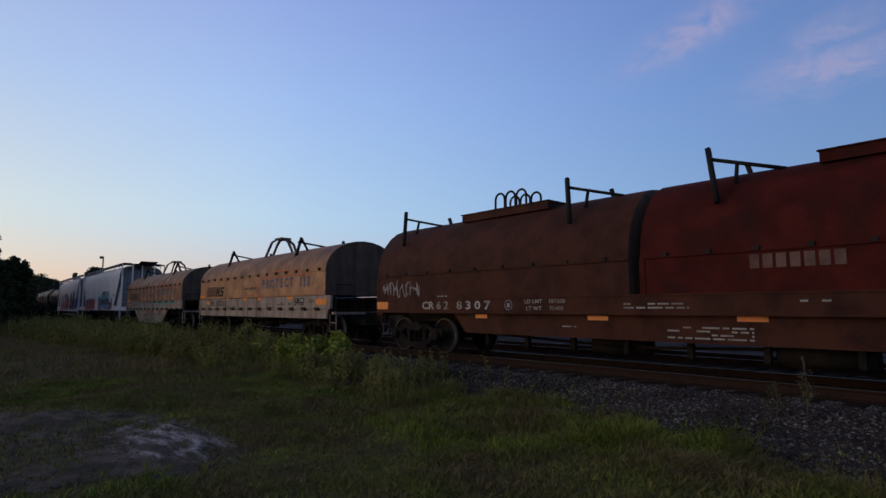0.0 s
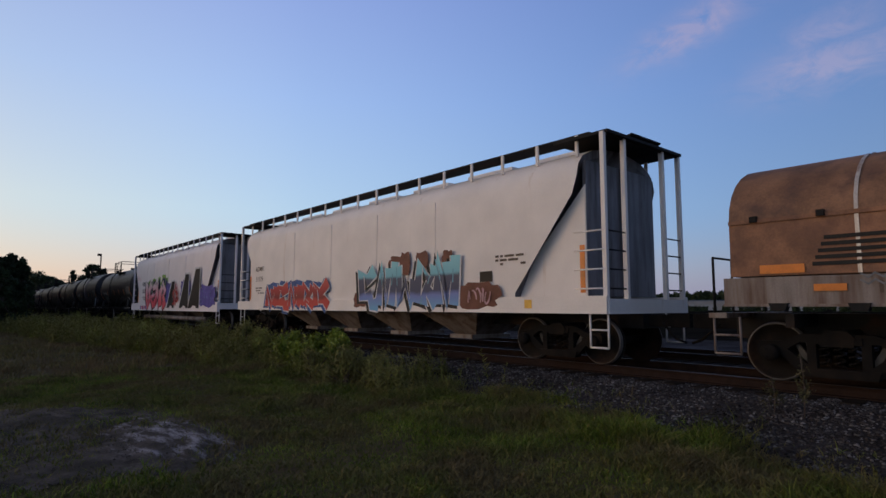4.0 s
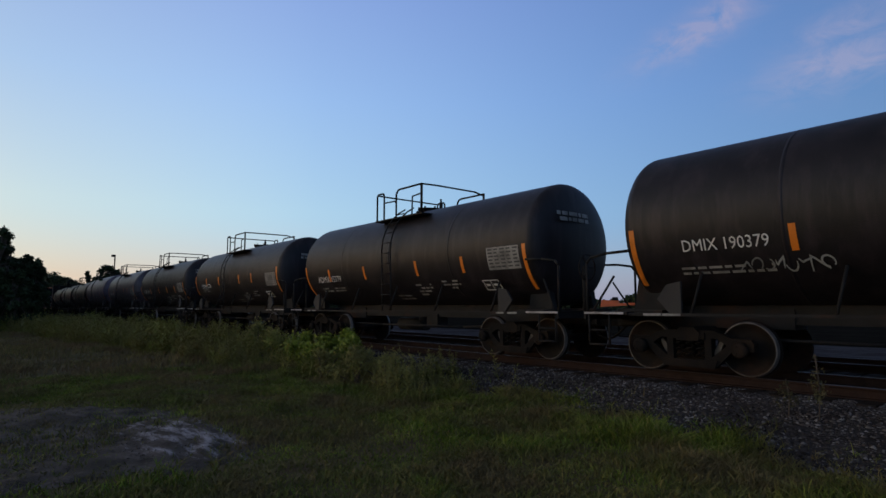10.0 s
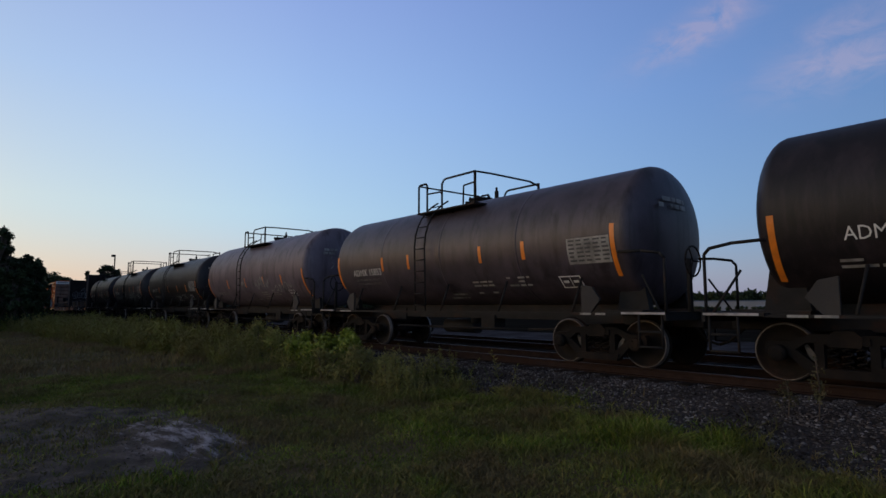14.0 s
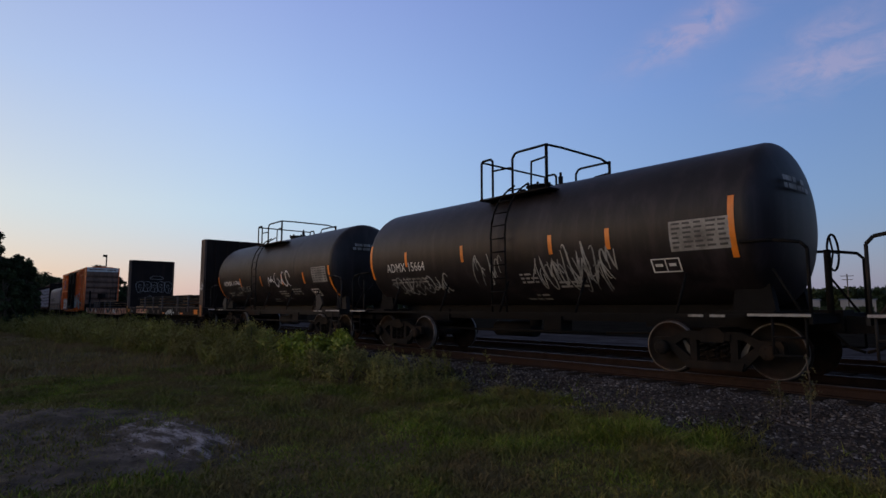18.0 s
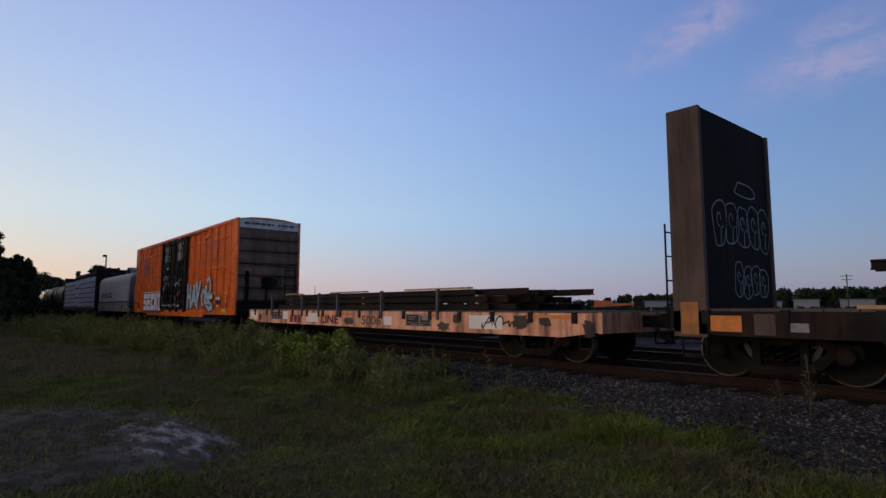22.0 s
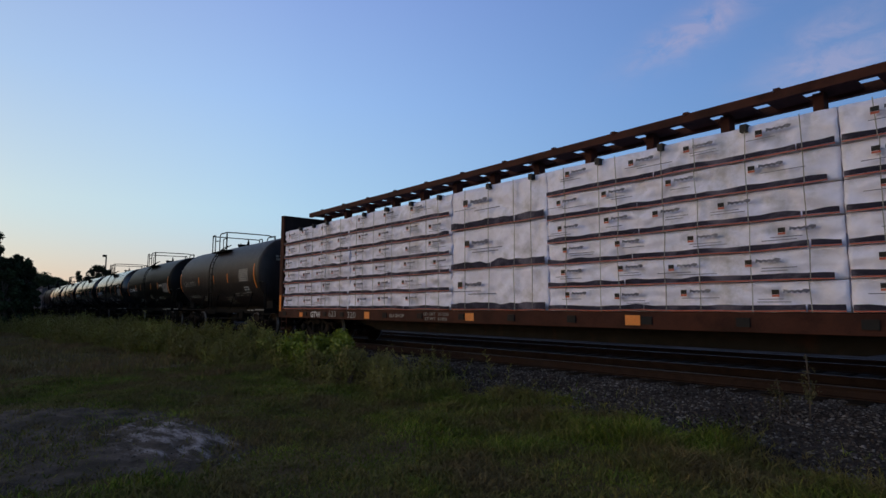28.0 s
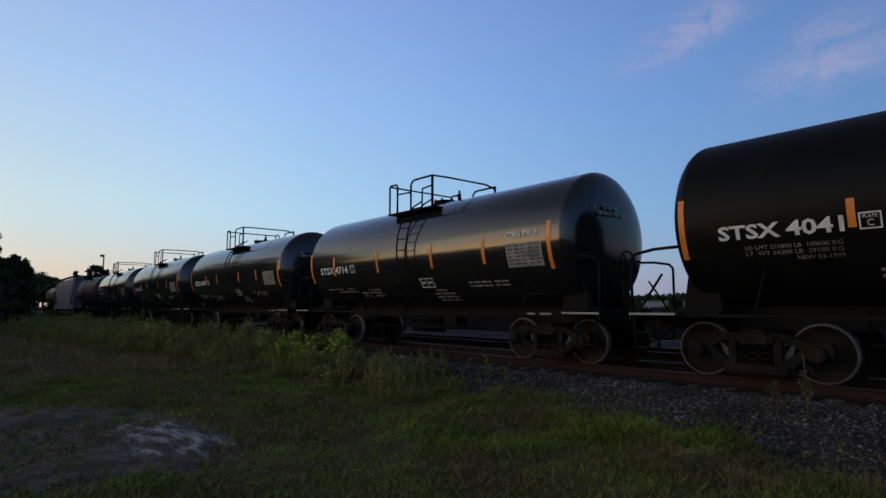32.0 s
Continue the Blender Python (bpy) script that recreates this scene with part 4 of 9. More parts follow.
LEVER_ME = bpy.data.meshes.new("brake_lever")
bm = bmesh.new()
prism(bm, [(-.03, -.24), (.03, -.24), (.045, .0), (.025, .2), (-.025, .2), (-.045, .0)], -.02, .02)
done(bm).to_mesh(LEVER_ME)
bm.free()
M["lever"] = mat("pale_worn_steel", (.06, .055, .05), .6, .2, 8, .4, (.05, .04, .03), .45)
M["spray_dim"] = mat("thin_grey_spray", (.27, .27, .255), .7, 0, 5, .35, (.08, .08, .078), .45, bump=0)
M["webgrey"] = mat("dusty_grey_steel", (.022, .020, .020), .8, 0, 4, .35, (.03, .026, .022), .4)
M["pale_edge"] = mat("worn_pale_edge", (.30, .28, .28), .6, 0, 5, .35, (.05, .04, .035), .45)
WHEELSET_ME, FRAME_ME, SPRING_ME, BEAM_ME = wheelset_mesh(), side_frame_mesh(), spring_mesh(), lever_mesh()
TRUCK_ME = bpy.data.meshes.new("truck")
bm = bmesh.new()
prism(bm, [(-.2, .12), (.2, .12), (.22, .26), (.12, .36), (-.12, .36), (-.22, .26)], -1.1, 1.1)
bar(bm, (0, 0, .3), (0, 0, .45), .2, 12)
done(bm).to_mesh(TRUCK_ME)
bm.free()
TRUCK_ME.materials.append(M["truck"])


def trucks(car, place_at, offsets):
    for x in offsets:
        tr = place("truck", TRUCK_ME, M["truck"], car, "", pose(x, 0, WHEEL_R))
        for s in (-1, 1):
            place("side_frame", FRAME_ME, M["truck"], tr, "", pose(0, s * .99, 0, 0, 0, 0 if s < 0 else 180))
            place("spring_nest", SPRING_ME, M["truck"], tr, "", pose(0, s * .99, 0))
            place("brake_lever", LEVER_ME, M["lever"], tr, "pale worn brake lever", pose(s * .47, -.93, -.02, 0, s * 28, 0))
            place("brake_beam", BEAM_ME, M["truck"], tr, "", pose(s * .42, 0, 0))
            ws = place("wheelset", WHEELSET_ME, M["wheel"], tr, "steel wheels with bright worn rims", pose(s * BASE / 2, 0, 0))
            WHEELSETS.append((ws, place_at, x + s * BASE / 2))


def couplers(car, half, sill=.9):
    for s in (-1, 1):
        bm = bmesh.new()
        box(bm, s * (half - 1.2), s * (half - .35), -.09, .09, sill - .14, sill + .1)
        box(bm, s * (half - .36), s * (half - .12), -.15, .15, sill - .15, sill + .13)
        box(bm, s * (half - .13), s * (half + .02), -.15, -.02 * s, sill - .14, sill + .12)
        pipe(bm, [(s * (half - .5), -.2, sill - .05), (s * (half - .2), -.28, sill - .35), (s * (half + .0), -.25, sill - .42)], .025)
        part("coupler", done(bm), M["truck"], car)


def car_root(name, x, label, category="railway car"):
    car = tagged(new(name), label, category, group="cars of the freight train")
    CARS.append((car, x, RAIL))
    return car


# ---- tank car ----
TANK_R, TANK_Z, TANK_L, CAP = 1.46, 2.64, 5.29, .47


def tank_skin(x, z):
    d = TANK_R * TANK_R - (z - TANK_Z) ** 2
    return -(math.sqrt(max(d, .02)) + .008)


def tank_skin_ring(x, z):
    return tank_skin(x, z) - .008


STRIPS = {"GBRX 707900": (-5.2, -2.1, .15, 2.0, None, 5.1), "ADMX 15853": (-5.24, -2.68, -1.39, 1.52, 2.91, 5.21), "STSX 4714": (-5.25, -3.72, -1.27, 1.22, 3.15, 5.1), "STSX 4041": (-5.25, -2.84, -1.45, 1.29, 3.0, 5.3), "ADMX 15779": (-5.25, -3.61, -1.39, 1.29, 3.2, 5.3),
          "ADMX 15778": (-5.26, -3.52, -1.67, 1.08, 2.59, 5.3), "ADMX 15664": (-5.24, -3.52, -1.23, 1.52, 2.91, 5.21), "ADMX 15825": (-5.35, -2.67, -.19, 1.66, 3.35, 5.26)}   # odd spacings


def tank_car(x, paint, mark, label, seed, style="a", band=None, panel=True, spray=None, tall_rail=True, product=None):
    global TANK_R, TANK_Z
    TANK_R, TANK_Z = {"b": (1.49, 2.65), "c": (1.48, 2.645), "d": (1.50, 2.66), "e": (1.435, 2.62)}.get("a" if mark == "ADMX 15664" else "e" if mark == "ADMX 15779" else style, (1.42, 2.61))
    big = style == "b"
    rng = random.Random(seed)
    car = car_root("tank_car", x, label)
    prof = [(-TANK_L - CAP, .02)] + [(-TANK_L - CAP * math.cos(a), TANK_R * math.sin(a) ** .9) for a in [radians(d) for d in range(8, 90, 8)]]
    prof += [(-TANK_L, TANK_R), (-2.7, TANK_R), (0, TANK_R), (2.7, TANK_R)]
    prof += [(TANK_L, TANK_R)] + [(TANK_L + CAP * math.cos(a), TANK_R * math.sin(a) ** .9) for a in [radians(d) for d in range(88, 0, -8)]] + [(TANK_L + CAP, .02)]
    bm = bmesh.new()
    lathe(bm, prof, 64, "x", (.07, 0, TANK_Z))
    part("shell", done(bm), paint, car)
    # weld rings stand a few millimetres proud
    for wx in (() if big else (-2.7, 0, 2.7)):
        bm = bmesh.new()
        lathe(bm, [(wx - .03, TANK_R - .01), (wx - .03, TANK_R + .002), (wx + .03, TANK_R + .002), (wx + .03, TANK_R - .01)], 64, "x", (0, 0, TANK_Z), False)
        part("weld_ring", done(bm), paint, car)
    if band:
        bm = bmesh.new()
        lathe(bm, [(band[0], TANK_R + .002), (band[0], TANK_R + .012), (band[1], TANK_R + .012), (band[1], TANK_R + .002)], 64, "x", (0, 0, TANK_Z), False)
        part("jacket_band", done(bm), band[2], car, band[3])
    steel = M["sootsteel" if big else "steel"]
    # added dark filler that closes the view through the gap under the tank
    bm = bmesh.new()
    box(bm, -5.0, 5.0, -.24, .24, .86, 1.24)
    part("gap_filler", done(bm), steel, car)
    # draft sills, side sills with running boards
    for s in (-1, 1):
        bm = bmesh.new()
        box(bm, s * 6.35, s * 3.0, -.28, .28, .78, 1.12)
        part("draft_sill", done(bm), steel, car)
        bm = bmesh.new()
        for y in (-.75, .75):
            prism(bm, [(s * 4.9, 1.05), (s * 5.6, 1.05), (s * 5.45, 1.95), (s * 5.05, 1.95)], y - .08, y + .08)
        box(bm, s * 4.8, s * 5.7, -1.25, 1.25, 1.0, 1.1)
        part("saddle", done(bm), steel, car)
        bm = bmesh.new()
        box(bm, s * 5.35, s * 6.3, -1.5, 1.5, 1.02, 1.07)
        box(bm, s * 6.25, s * 6.3, -1.5, 1.5, .92, 1.07)
        part("end_platform", done(bm), steel, car)
        if not big:
            bm = bmesh.new()
            prism(bm, [(s * 4.4, 1.05), (s * 4.62, 1.05), (s * 4.84, 1.3), (s * 4.66, 1.55), (s * 4.4, 1.6)], -1.33, -1.27)
            part("saddle_web", done(bm), M["webgrey"], car, "dusty grey steel saddle web")
        if mark.startswith("DMIX") and s > 0:
            bm = bmesh.new()
            pipe(bm, [(5.9, -1.46, 1.06), (5.9, -1.46, 1.86)], .022)
            part("grab_post", done(bm), M["pale_edge"], car, "pale painted grab post")
        bm = bmesh.new()
        box(bm, s * 5.42, s * 6.28, -1.512, -1.5, 1.025, 1.065)
        part("worn_edge", done(bm), M["dull" if big else "pale_edge"], car, "worn pale platform edge")
        ex = s * 6.26
        for y in (-1.42, 1.42):
            bm = bmesh.new()
            pipe(bm, [(ex, y, 1.05), (ex, y, 2.02), (ex - s * .09, y, 2.12), (ex - s * .45, y, 2.18), (ex - s * .95, y * .97, 2.2)], .028)
            part("end_handrail", done(bm), steel, car)
            bm = bmesh.new()
            pipe(bm, [(ex - s * .1, y, 1.05), (ex - s * .52, y * .9, 1.75)], .022)
            part("end_brace", done(bm), steel, car)
        # step below each corner
        for y in (-1.46, 1.46):
            bm = bmesh.new()
            pipe(bm, [(s * 5.75, y, 1.02), (s * 5.75, y, .45), (s * 6.2, y, .45), (s * 6.2, y, 1.02)], .022)
            pipe(bm, [(s * 5.75, y, .72), (s * 6.2, y, .72)], .02)
            part("corner_step", done(bm), steel, car)
    for y in (-1, 1):
        bm = bmesh.new()
        box(bm, -5.4, 5.4, y * 1.38 - .06, y * 1.38 + .06, 1.0, 1.05)
        for k in range(-2, 3):
            bar(bm, (k * 2.1, y * 1.38, 1.03), (k * 2.1 + .12, y * 1.18, 1.75), .025)
        part("running_board", done(bm), steel, car)
    # white worn edge of the running board at the ends
    for s in ((1,) if big else (-1, 1)):
        for k in range(2):
            bm = bmesh.new()
            x0 = s * 4.75 + k * .36 - .3
            box(bm, x0, x0 + rng.uniform(.18, .34), -1.452, -1.44, 1.005, 1.045)
            part("stencilled_edge", done(bm), M["dull"], car)
    # brake gear below
    bm = bmesh.new()
    bar(bm, (-1.6, .25, .62), (-.3, .25, .62), .2, 16)
    part("air_reservoir", done(bm), steel, car)
    bm = bmesh.new()
    box(bm, .4, .9, -.3, .1, .55, .95)
    part("brake_valve", done(bm), steel, car)
    bm = bmesh.new()
    pipe(bm, [(-4.3, -.5, .62), (-1.6, -.5, .60), (2.2, -.45, .62), (4.2, -.3, .7)], .03)
    part("brake_rod", done(bm), steel, car)
    bm = bmesh.new()
    bar(bm, (0, -.1, 1.2), (0, -.1, .72), .14, 14)
    part("bottom_outlet", done(bm), steel, car)
    # ladder up the near side to the dome platform
    lx = {"a": -.66, "b": .15, "c": .1, "d": -.66}[style]
    for y in (-1, 1):
        for dx in (-.22, .22):
            bm = bmesh.new()
            pts = [(lx + dx, y * (TANK_R + .1), 1.05), (lx + dx, y * (TANK_R + .14), TANK_Z + .15)]
            pts += [(lx + dx, y * (TANK_R + .14) * math.cos(radians(a)), TANK_Z + .15 + (TANK_R + .06) * math.sin(radians(a))) for a in range(12, 64, 10)]
            pipe(bm, pts, .022)
            part("ladder_rail", done(bm), steel, car)
        for k in range(10):
            bm = bmesh.new()
            z = 1.2 + k * .3
            a = math.asin(min(1, max(0, (z - TANK_Z - .15) / (TANK_R + .06))))
            yy = y * (TANK_R + .14) * math.cos(a)
            pipe(bm, [(lx - .22, yy, z), (lx + .22, yy, z)], .016)
            part("ladder_rung", done(bm), steel, car)
    # platform, railing, manway and valves on top
    top = TANK_Z + TANK_R
    r0, r1, hi = (-.72, 1.3, 4.70) if mark == "ADMX 15664" else (-.8, 1.42, 4.66) if mark.startswith("DMIX") else (-.95, 1.3, 4.6) if mark == "ADMX 15779" else (-1.02, .95, 4.70) if big else (-1.16, 1.16, 4.55)
    for y in (-.95, .95):
        bm = bmesh.new()
        box(bm, r0 - .05, r1 + .05, y - .28, y + .28, top - .31, top - .27)
        for xx in (r0 + .1, 0, r1 - .1):
            bar(bm, (xx, y * .9, top - .6), (xx, y, top - .28), .03)
        part("dome_platform", done(bm), steel, car)
    for y in (-1.2, 1.2):
        bm = bmesh.new()
        pipe(bm, [(r0, y, top - .3), (r0, y, hi - .05), (r0 + .05, y, hi), (r0 + .32, y, hi), (r0 + .38, y, hi - .07), (r0 + .38, y, top - .3)], .028)
        pipe(bm, [(r0 + .38, y, hi - .3), (r0 + .95, y, hi - .32), (r0 + 1.02, y, hi - .38)], .022)
        part("gate_rail", done(bm), steel, car)
        bm = bmesh.new()
        pipe(bm, [(r0 + 1.02, y, top - .3), (r0 + 1.02, y, hi - .12), (r0 + 1.1, y, hi - .02), (r0 + 1.2, y, hi), (r1, y, hi)], .028)
        pipe(bm, [(r1, y, top - .3), (r1, y, hi + .02)], .036)
        pipe(bm, [(r1 - .45, y, top - .3), (r1 - .43, y, hi - .3), (r1, y, hi - .27)], .022)
        part("railing", done(bm), steel, car)
    bm = bmesh.new()
    pipe(bm, [(r1, -1.2, hi), (r1 + .03, -.7, hi + .01), (r1 + .03, .8, hi + .01), (r1, 1.2, hi - .06)], .028)
    part("end_railing", done(bm), steel, car)
    bm = bmesh.new()
    pipe(bm, [(r0, -1.2, hi - .02), (r0, 1.2, hi - .02)], .026)
    part("end_railing", done(bm), steel, car)
    bm = bmesh.new()
    bar(bm, (.1, 0, top - .1), (.1, 0, top + .06), .3, 20)
    bar(bm, (.1, 0, top + .06), (.1, 0, top + .10), .34, 20)
    for k in range(6):
        a = k * 1.047
        bar(bm, (.1 + .3 * math.cos(a), .3 * math.sin(a), top + .02), (.1 + .3 * math.cos(a), .3 * math.sin(a), top + .15), .03)
    part("manway", done(bm), steel, car)
    bm = bmesh.new()
    bar(bm, (.82, -.1, top - .1), (.82, -.1, top + .2), .055, 10)
    bar(bm, (.82, -.1, top + .2), (.82, -.1, top + .3), .03, 8)
    part("valve", done(bm), steel, car)
    bm = bmesh.new()
    bar(bm, (-.55, .1, top - .1), (-.55, .1, top + .13), .08, 10)
    part("valve", done(bm), steel, car)
    # brake wheel at one end
    bm = bmesh.new()
    pipe(bm, [(6.34, -.55 + .28 * math.cos(a), 2.0 + .28 * math.sin(a)) for a in [k * .349 for k in range(19)]], .018)
    for k in range(3):
        a = k * 2.09
        bar(bm, (6.34, -.55, 2.0), (6.34, -.55 + .28 * math.cos(a), 2.0 + .28 * math.sin(a)), .014)
    bar(bm, (6.26, -.55, 1.05), (6.26, -.55, 2.05), .05)
    part("brake_wheel", done(bm), steel, car)
    # orange reflector strips
    rng.random()
    col = M["orange"]
    zs = 2.46 if big else 2.4 if mark in ("ADMX 15778", "ADMX 15853") else 2.2
    for k, sx in enumerate(STRIPS[mark] if mark in STRIPS else (-5.25, -2.97, -1.45, 1.29, 3.2, 5.3) if big else (-5.22, -2.57, -.35, 1.65, 3.45, 5.36)):
        if sx is None:
            continue
        tall = .5 if k in (0, 5) else .3 if mark == "STSX 4714" else .2
        zc = zs - .15 * (k in (0, 5)) * (not big)
        bm = bmesh.new()
        patch(bm, sx - .05, sx + .05, zc - tall, zc + tall, tank_skin, 8)
        part("reflector_strip", bm, col, car, "orange reflective strip")
    # markings
    if mark.startswith("STSX"):
        span("lettering", mark, -4.62, -2.9, 2.315, .215, tank_skin_ring, M["white"], car, "bold white stencilled reporting marks", .008)
        for q in ((-2.76, -2.50, 2.43, 2.45), (-2.76, -2.50, 2.22, 2.24), (-2.76, -2.74, 2.24, 2.43), (-2.52, -2.50, 2.24, 2.43)):
            bm = bmesh.new()
            patch(bm, *q, tank_skin_ring, 1)
            part("plate_rim", bm, M["white"], car)
        letter("lettering", "PLATE", -2.63, 2.39, .045, tank_skin_ring, M["white"], car)
        letter("lettering", "C", -2.63, 2.30, .09, tank_skin_ring, M["white"], car)
    elif mark in ("ADMX 15853", "ADMX 16746", "ADMX 15779"):
        x0, x1, mz = {"ADMX 15853": (-4.36, -2.78, 2.19), "ADMX 16746": (-4.55, -2.62, 2.2), "ADMX 15779": (-4.46, -2.88, 2.07)}[mark]
        span("lettering", mark, x0, x1, mz, .2, tank_skin_ring, M["white"], car, "bold white stencilled reporting marks", .0)
    else:
        letter("lettering", mark, -3.6, 2.24 if mark == "ADMX 15664" else 2.34 if big else 2.18, .25 if big else .2, tank_skin_ring, M["dull" if mark.startswith("GBRX") else "white"], car, "white stencilled reporting marks", 0, .88)
    for rows_ in {"STSX 4041": (("LD LMT 221800 LB  100600 KG", -4.28, 2.075), ("LT  WT 64200 LB  29100 KG", -4.28, 1.985), ("NEW 03-1999", -3.58, 1.895)),
                  "ADMX 15853": (("LD LMT 201900 LB  91600 KG", -4.28, 1.98), ("LT WT  61100 LB  27700 KG", -4.28, 1.86))}.get(mark, ()):
        span("lettering", rows_[0], rows_[1], -2.98, rows_[2], .06, tank_skin_ring, M["dull"], car, "small white stencilled weights")
    prints = ((-4.4, -2.9, 1.8 if mark in ("ADMX 15779", "ADMX 16746") else zs - .36, 2), (1.0, 1.7, 1.78, 4), (2.2, 2.9, 1.84, 3), (-.2, .5, 1.5, 2)) if not big else ((-4.55, -2.78, 1.75, 2), (-2.62, -1.56, 1.7, 3), (.83, 1.62, 1.62, 4), (2.38, 3.14, 1.78, 2), (3.26, 3.7, 1.78, 2))
    if mark == "ADMX 15664":
        prints = ((-4.4, -2.7, 1.95, 2), (.5, 1.0, 1.9, 3), (1.5, 2.2, 1.7, 2), (.3, 1.0, 1.45, 2))
    if mark in ("STSX 4041", "ADMX 15853"):
        prints = prints[1:]
    for p0, p1, pz, rows in prints:
        bm = bmesh.new()
        lines(bm, p0, p1, pz, rows, .085, .04, tank_skin_ring, rng)
        part("stencil_print", bm, M["dull"], car)
    if panel:
        z0, px = (2.27, -.72) if mark == "GBRX 707900" else (2.04, 0 if mark == "STSX 4041" else -.24) if mark.startswith("STSX") else (2.12, .03) if mark == "ADMX 15664" else (2.05, 0) if big else (2.02, 0)
        bm = bmesh.new()
        patch(bm, 4.12 + px, 5.14 + px, z0, z0 + .52, tank_skin, 6)
        part("data_panel", bm, M["dull"], car, "grey printed data panel")
        bm = bmesh.new()
        for r in range(6):
            for c in range(5):
                patch(bm, 4.17 + px + c * .2, 4.17 + px + c * .2 + rng.uniform(.1, .17), z0 + .05 + r * .08, z0 + .085 + r * .08, tank_skin_ring, 1)
        part("panel_print", bm, M["panelgrey"], car)
    q, bx = (1.68, -3.2) if mark.startswith("STSX") else (1.78, 0) if big else (1.56, 0)
    bm = bmesh.new()
    for x0, x1, z0, z1 in ((3.72, 4.26, q + .22, q + .24), (3.72, 4.26, q, q + .02), (3.72, 3.745, q, q + .24), (3.98, 4.0, q, q + .24), (4.235, 4.26, q, q + .24), (3.79, 3.93, q + .1, q + .15), (4.05, 4.18, q + .1, q + .15)):
        patch(bm, x0 + bx, x1 + bx, z0, z1, tank_skin_ring, 1)
    part("stencil_box", bm, M["white"], car)
    # lettering on the dark end
    bm = bmesh.new()
    lines(bm, -.5, .6, 3.3, 2, .13, .09, lambda a, b: 0, rng)
    for v in bm.verts:
        yy, zz = -v.co.x, v.co.z
        rr = min(.98, math.hypot(yy, zz - TANK_Z) / TANK_R) ** 1.25
        v.co = (TANK_L + .07 + CAP * math.sqrt(max(0, 1 - rr * rr)) + .03, yy - .25, zz)
    part("end_stencil", bm, M["dull"], car)
    if product:
        letter("product_name", product, *((3.62, 2.43) if paint is M["jet"] else (4.35, 2.74)), .15, tank_skin_ring, M["white"], car, "white product lettering", .004, .62 if paint is M["jet"] else .72)
    for s0, s1, z0, z1, n, wd in spray or ():
        bm = bmesh.new()
        scrawl(bm, s0, s1, z0, z1, tank_skin_ring, rng, n, wd)
        part("sprayed_tag", bm, M["white" if mark == "ADMX 16746" else "spray_dim"], car, "white spray-paint scrawl")
    if mark == "ADMX 16746":
        letter("sprayed_tag", "CROKE", -2.33, 1.91, .27, tank_skin_ring, M["spray_dim"], car, "white spray-painted word", -.006, 1.15)
    if style == "d":
        for strokes in ([(-.5, 3.0), (-.62, 2.85), (-.4, 2.72), (-.55, 2.55)], [(-.2, 3.02), (-.3, 2.6)], [(-.36, 3.02), (.0, 3.0), (-.1, 2.8), (-.3, 2.78), (.04, 2.58)], [(.12, 3.0), (.1, 2.6), (.34, 2.58)], [(.3, 3.0), (.62, 2.98), (.4, 2.62), (.7, 2.6)]):
            bm = bmesh.new()
            ribbon_stroke(bm, strokes, .035, lambda a, b: 0)
            for v in bm.verts:
                yy, zz = v.co.x, v.co.z
                rr = min(.98, math.hypot(yy, zz - TANK_Z) / TANK_R) ** 1.25
                v.co = (TANK_L + .07 + CAP * math.sqrt(max(0, 1 - rr * rr)) + .04, yy, zz)
            part("sprayed_tag", bm, M["spray_dim"], car, "grey tag on the tank's end")
    trucks(car, x, (-4.36, 4.66) if big else (-4.44, 4.56))
    couplers(car, 6.6)
    return car


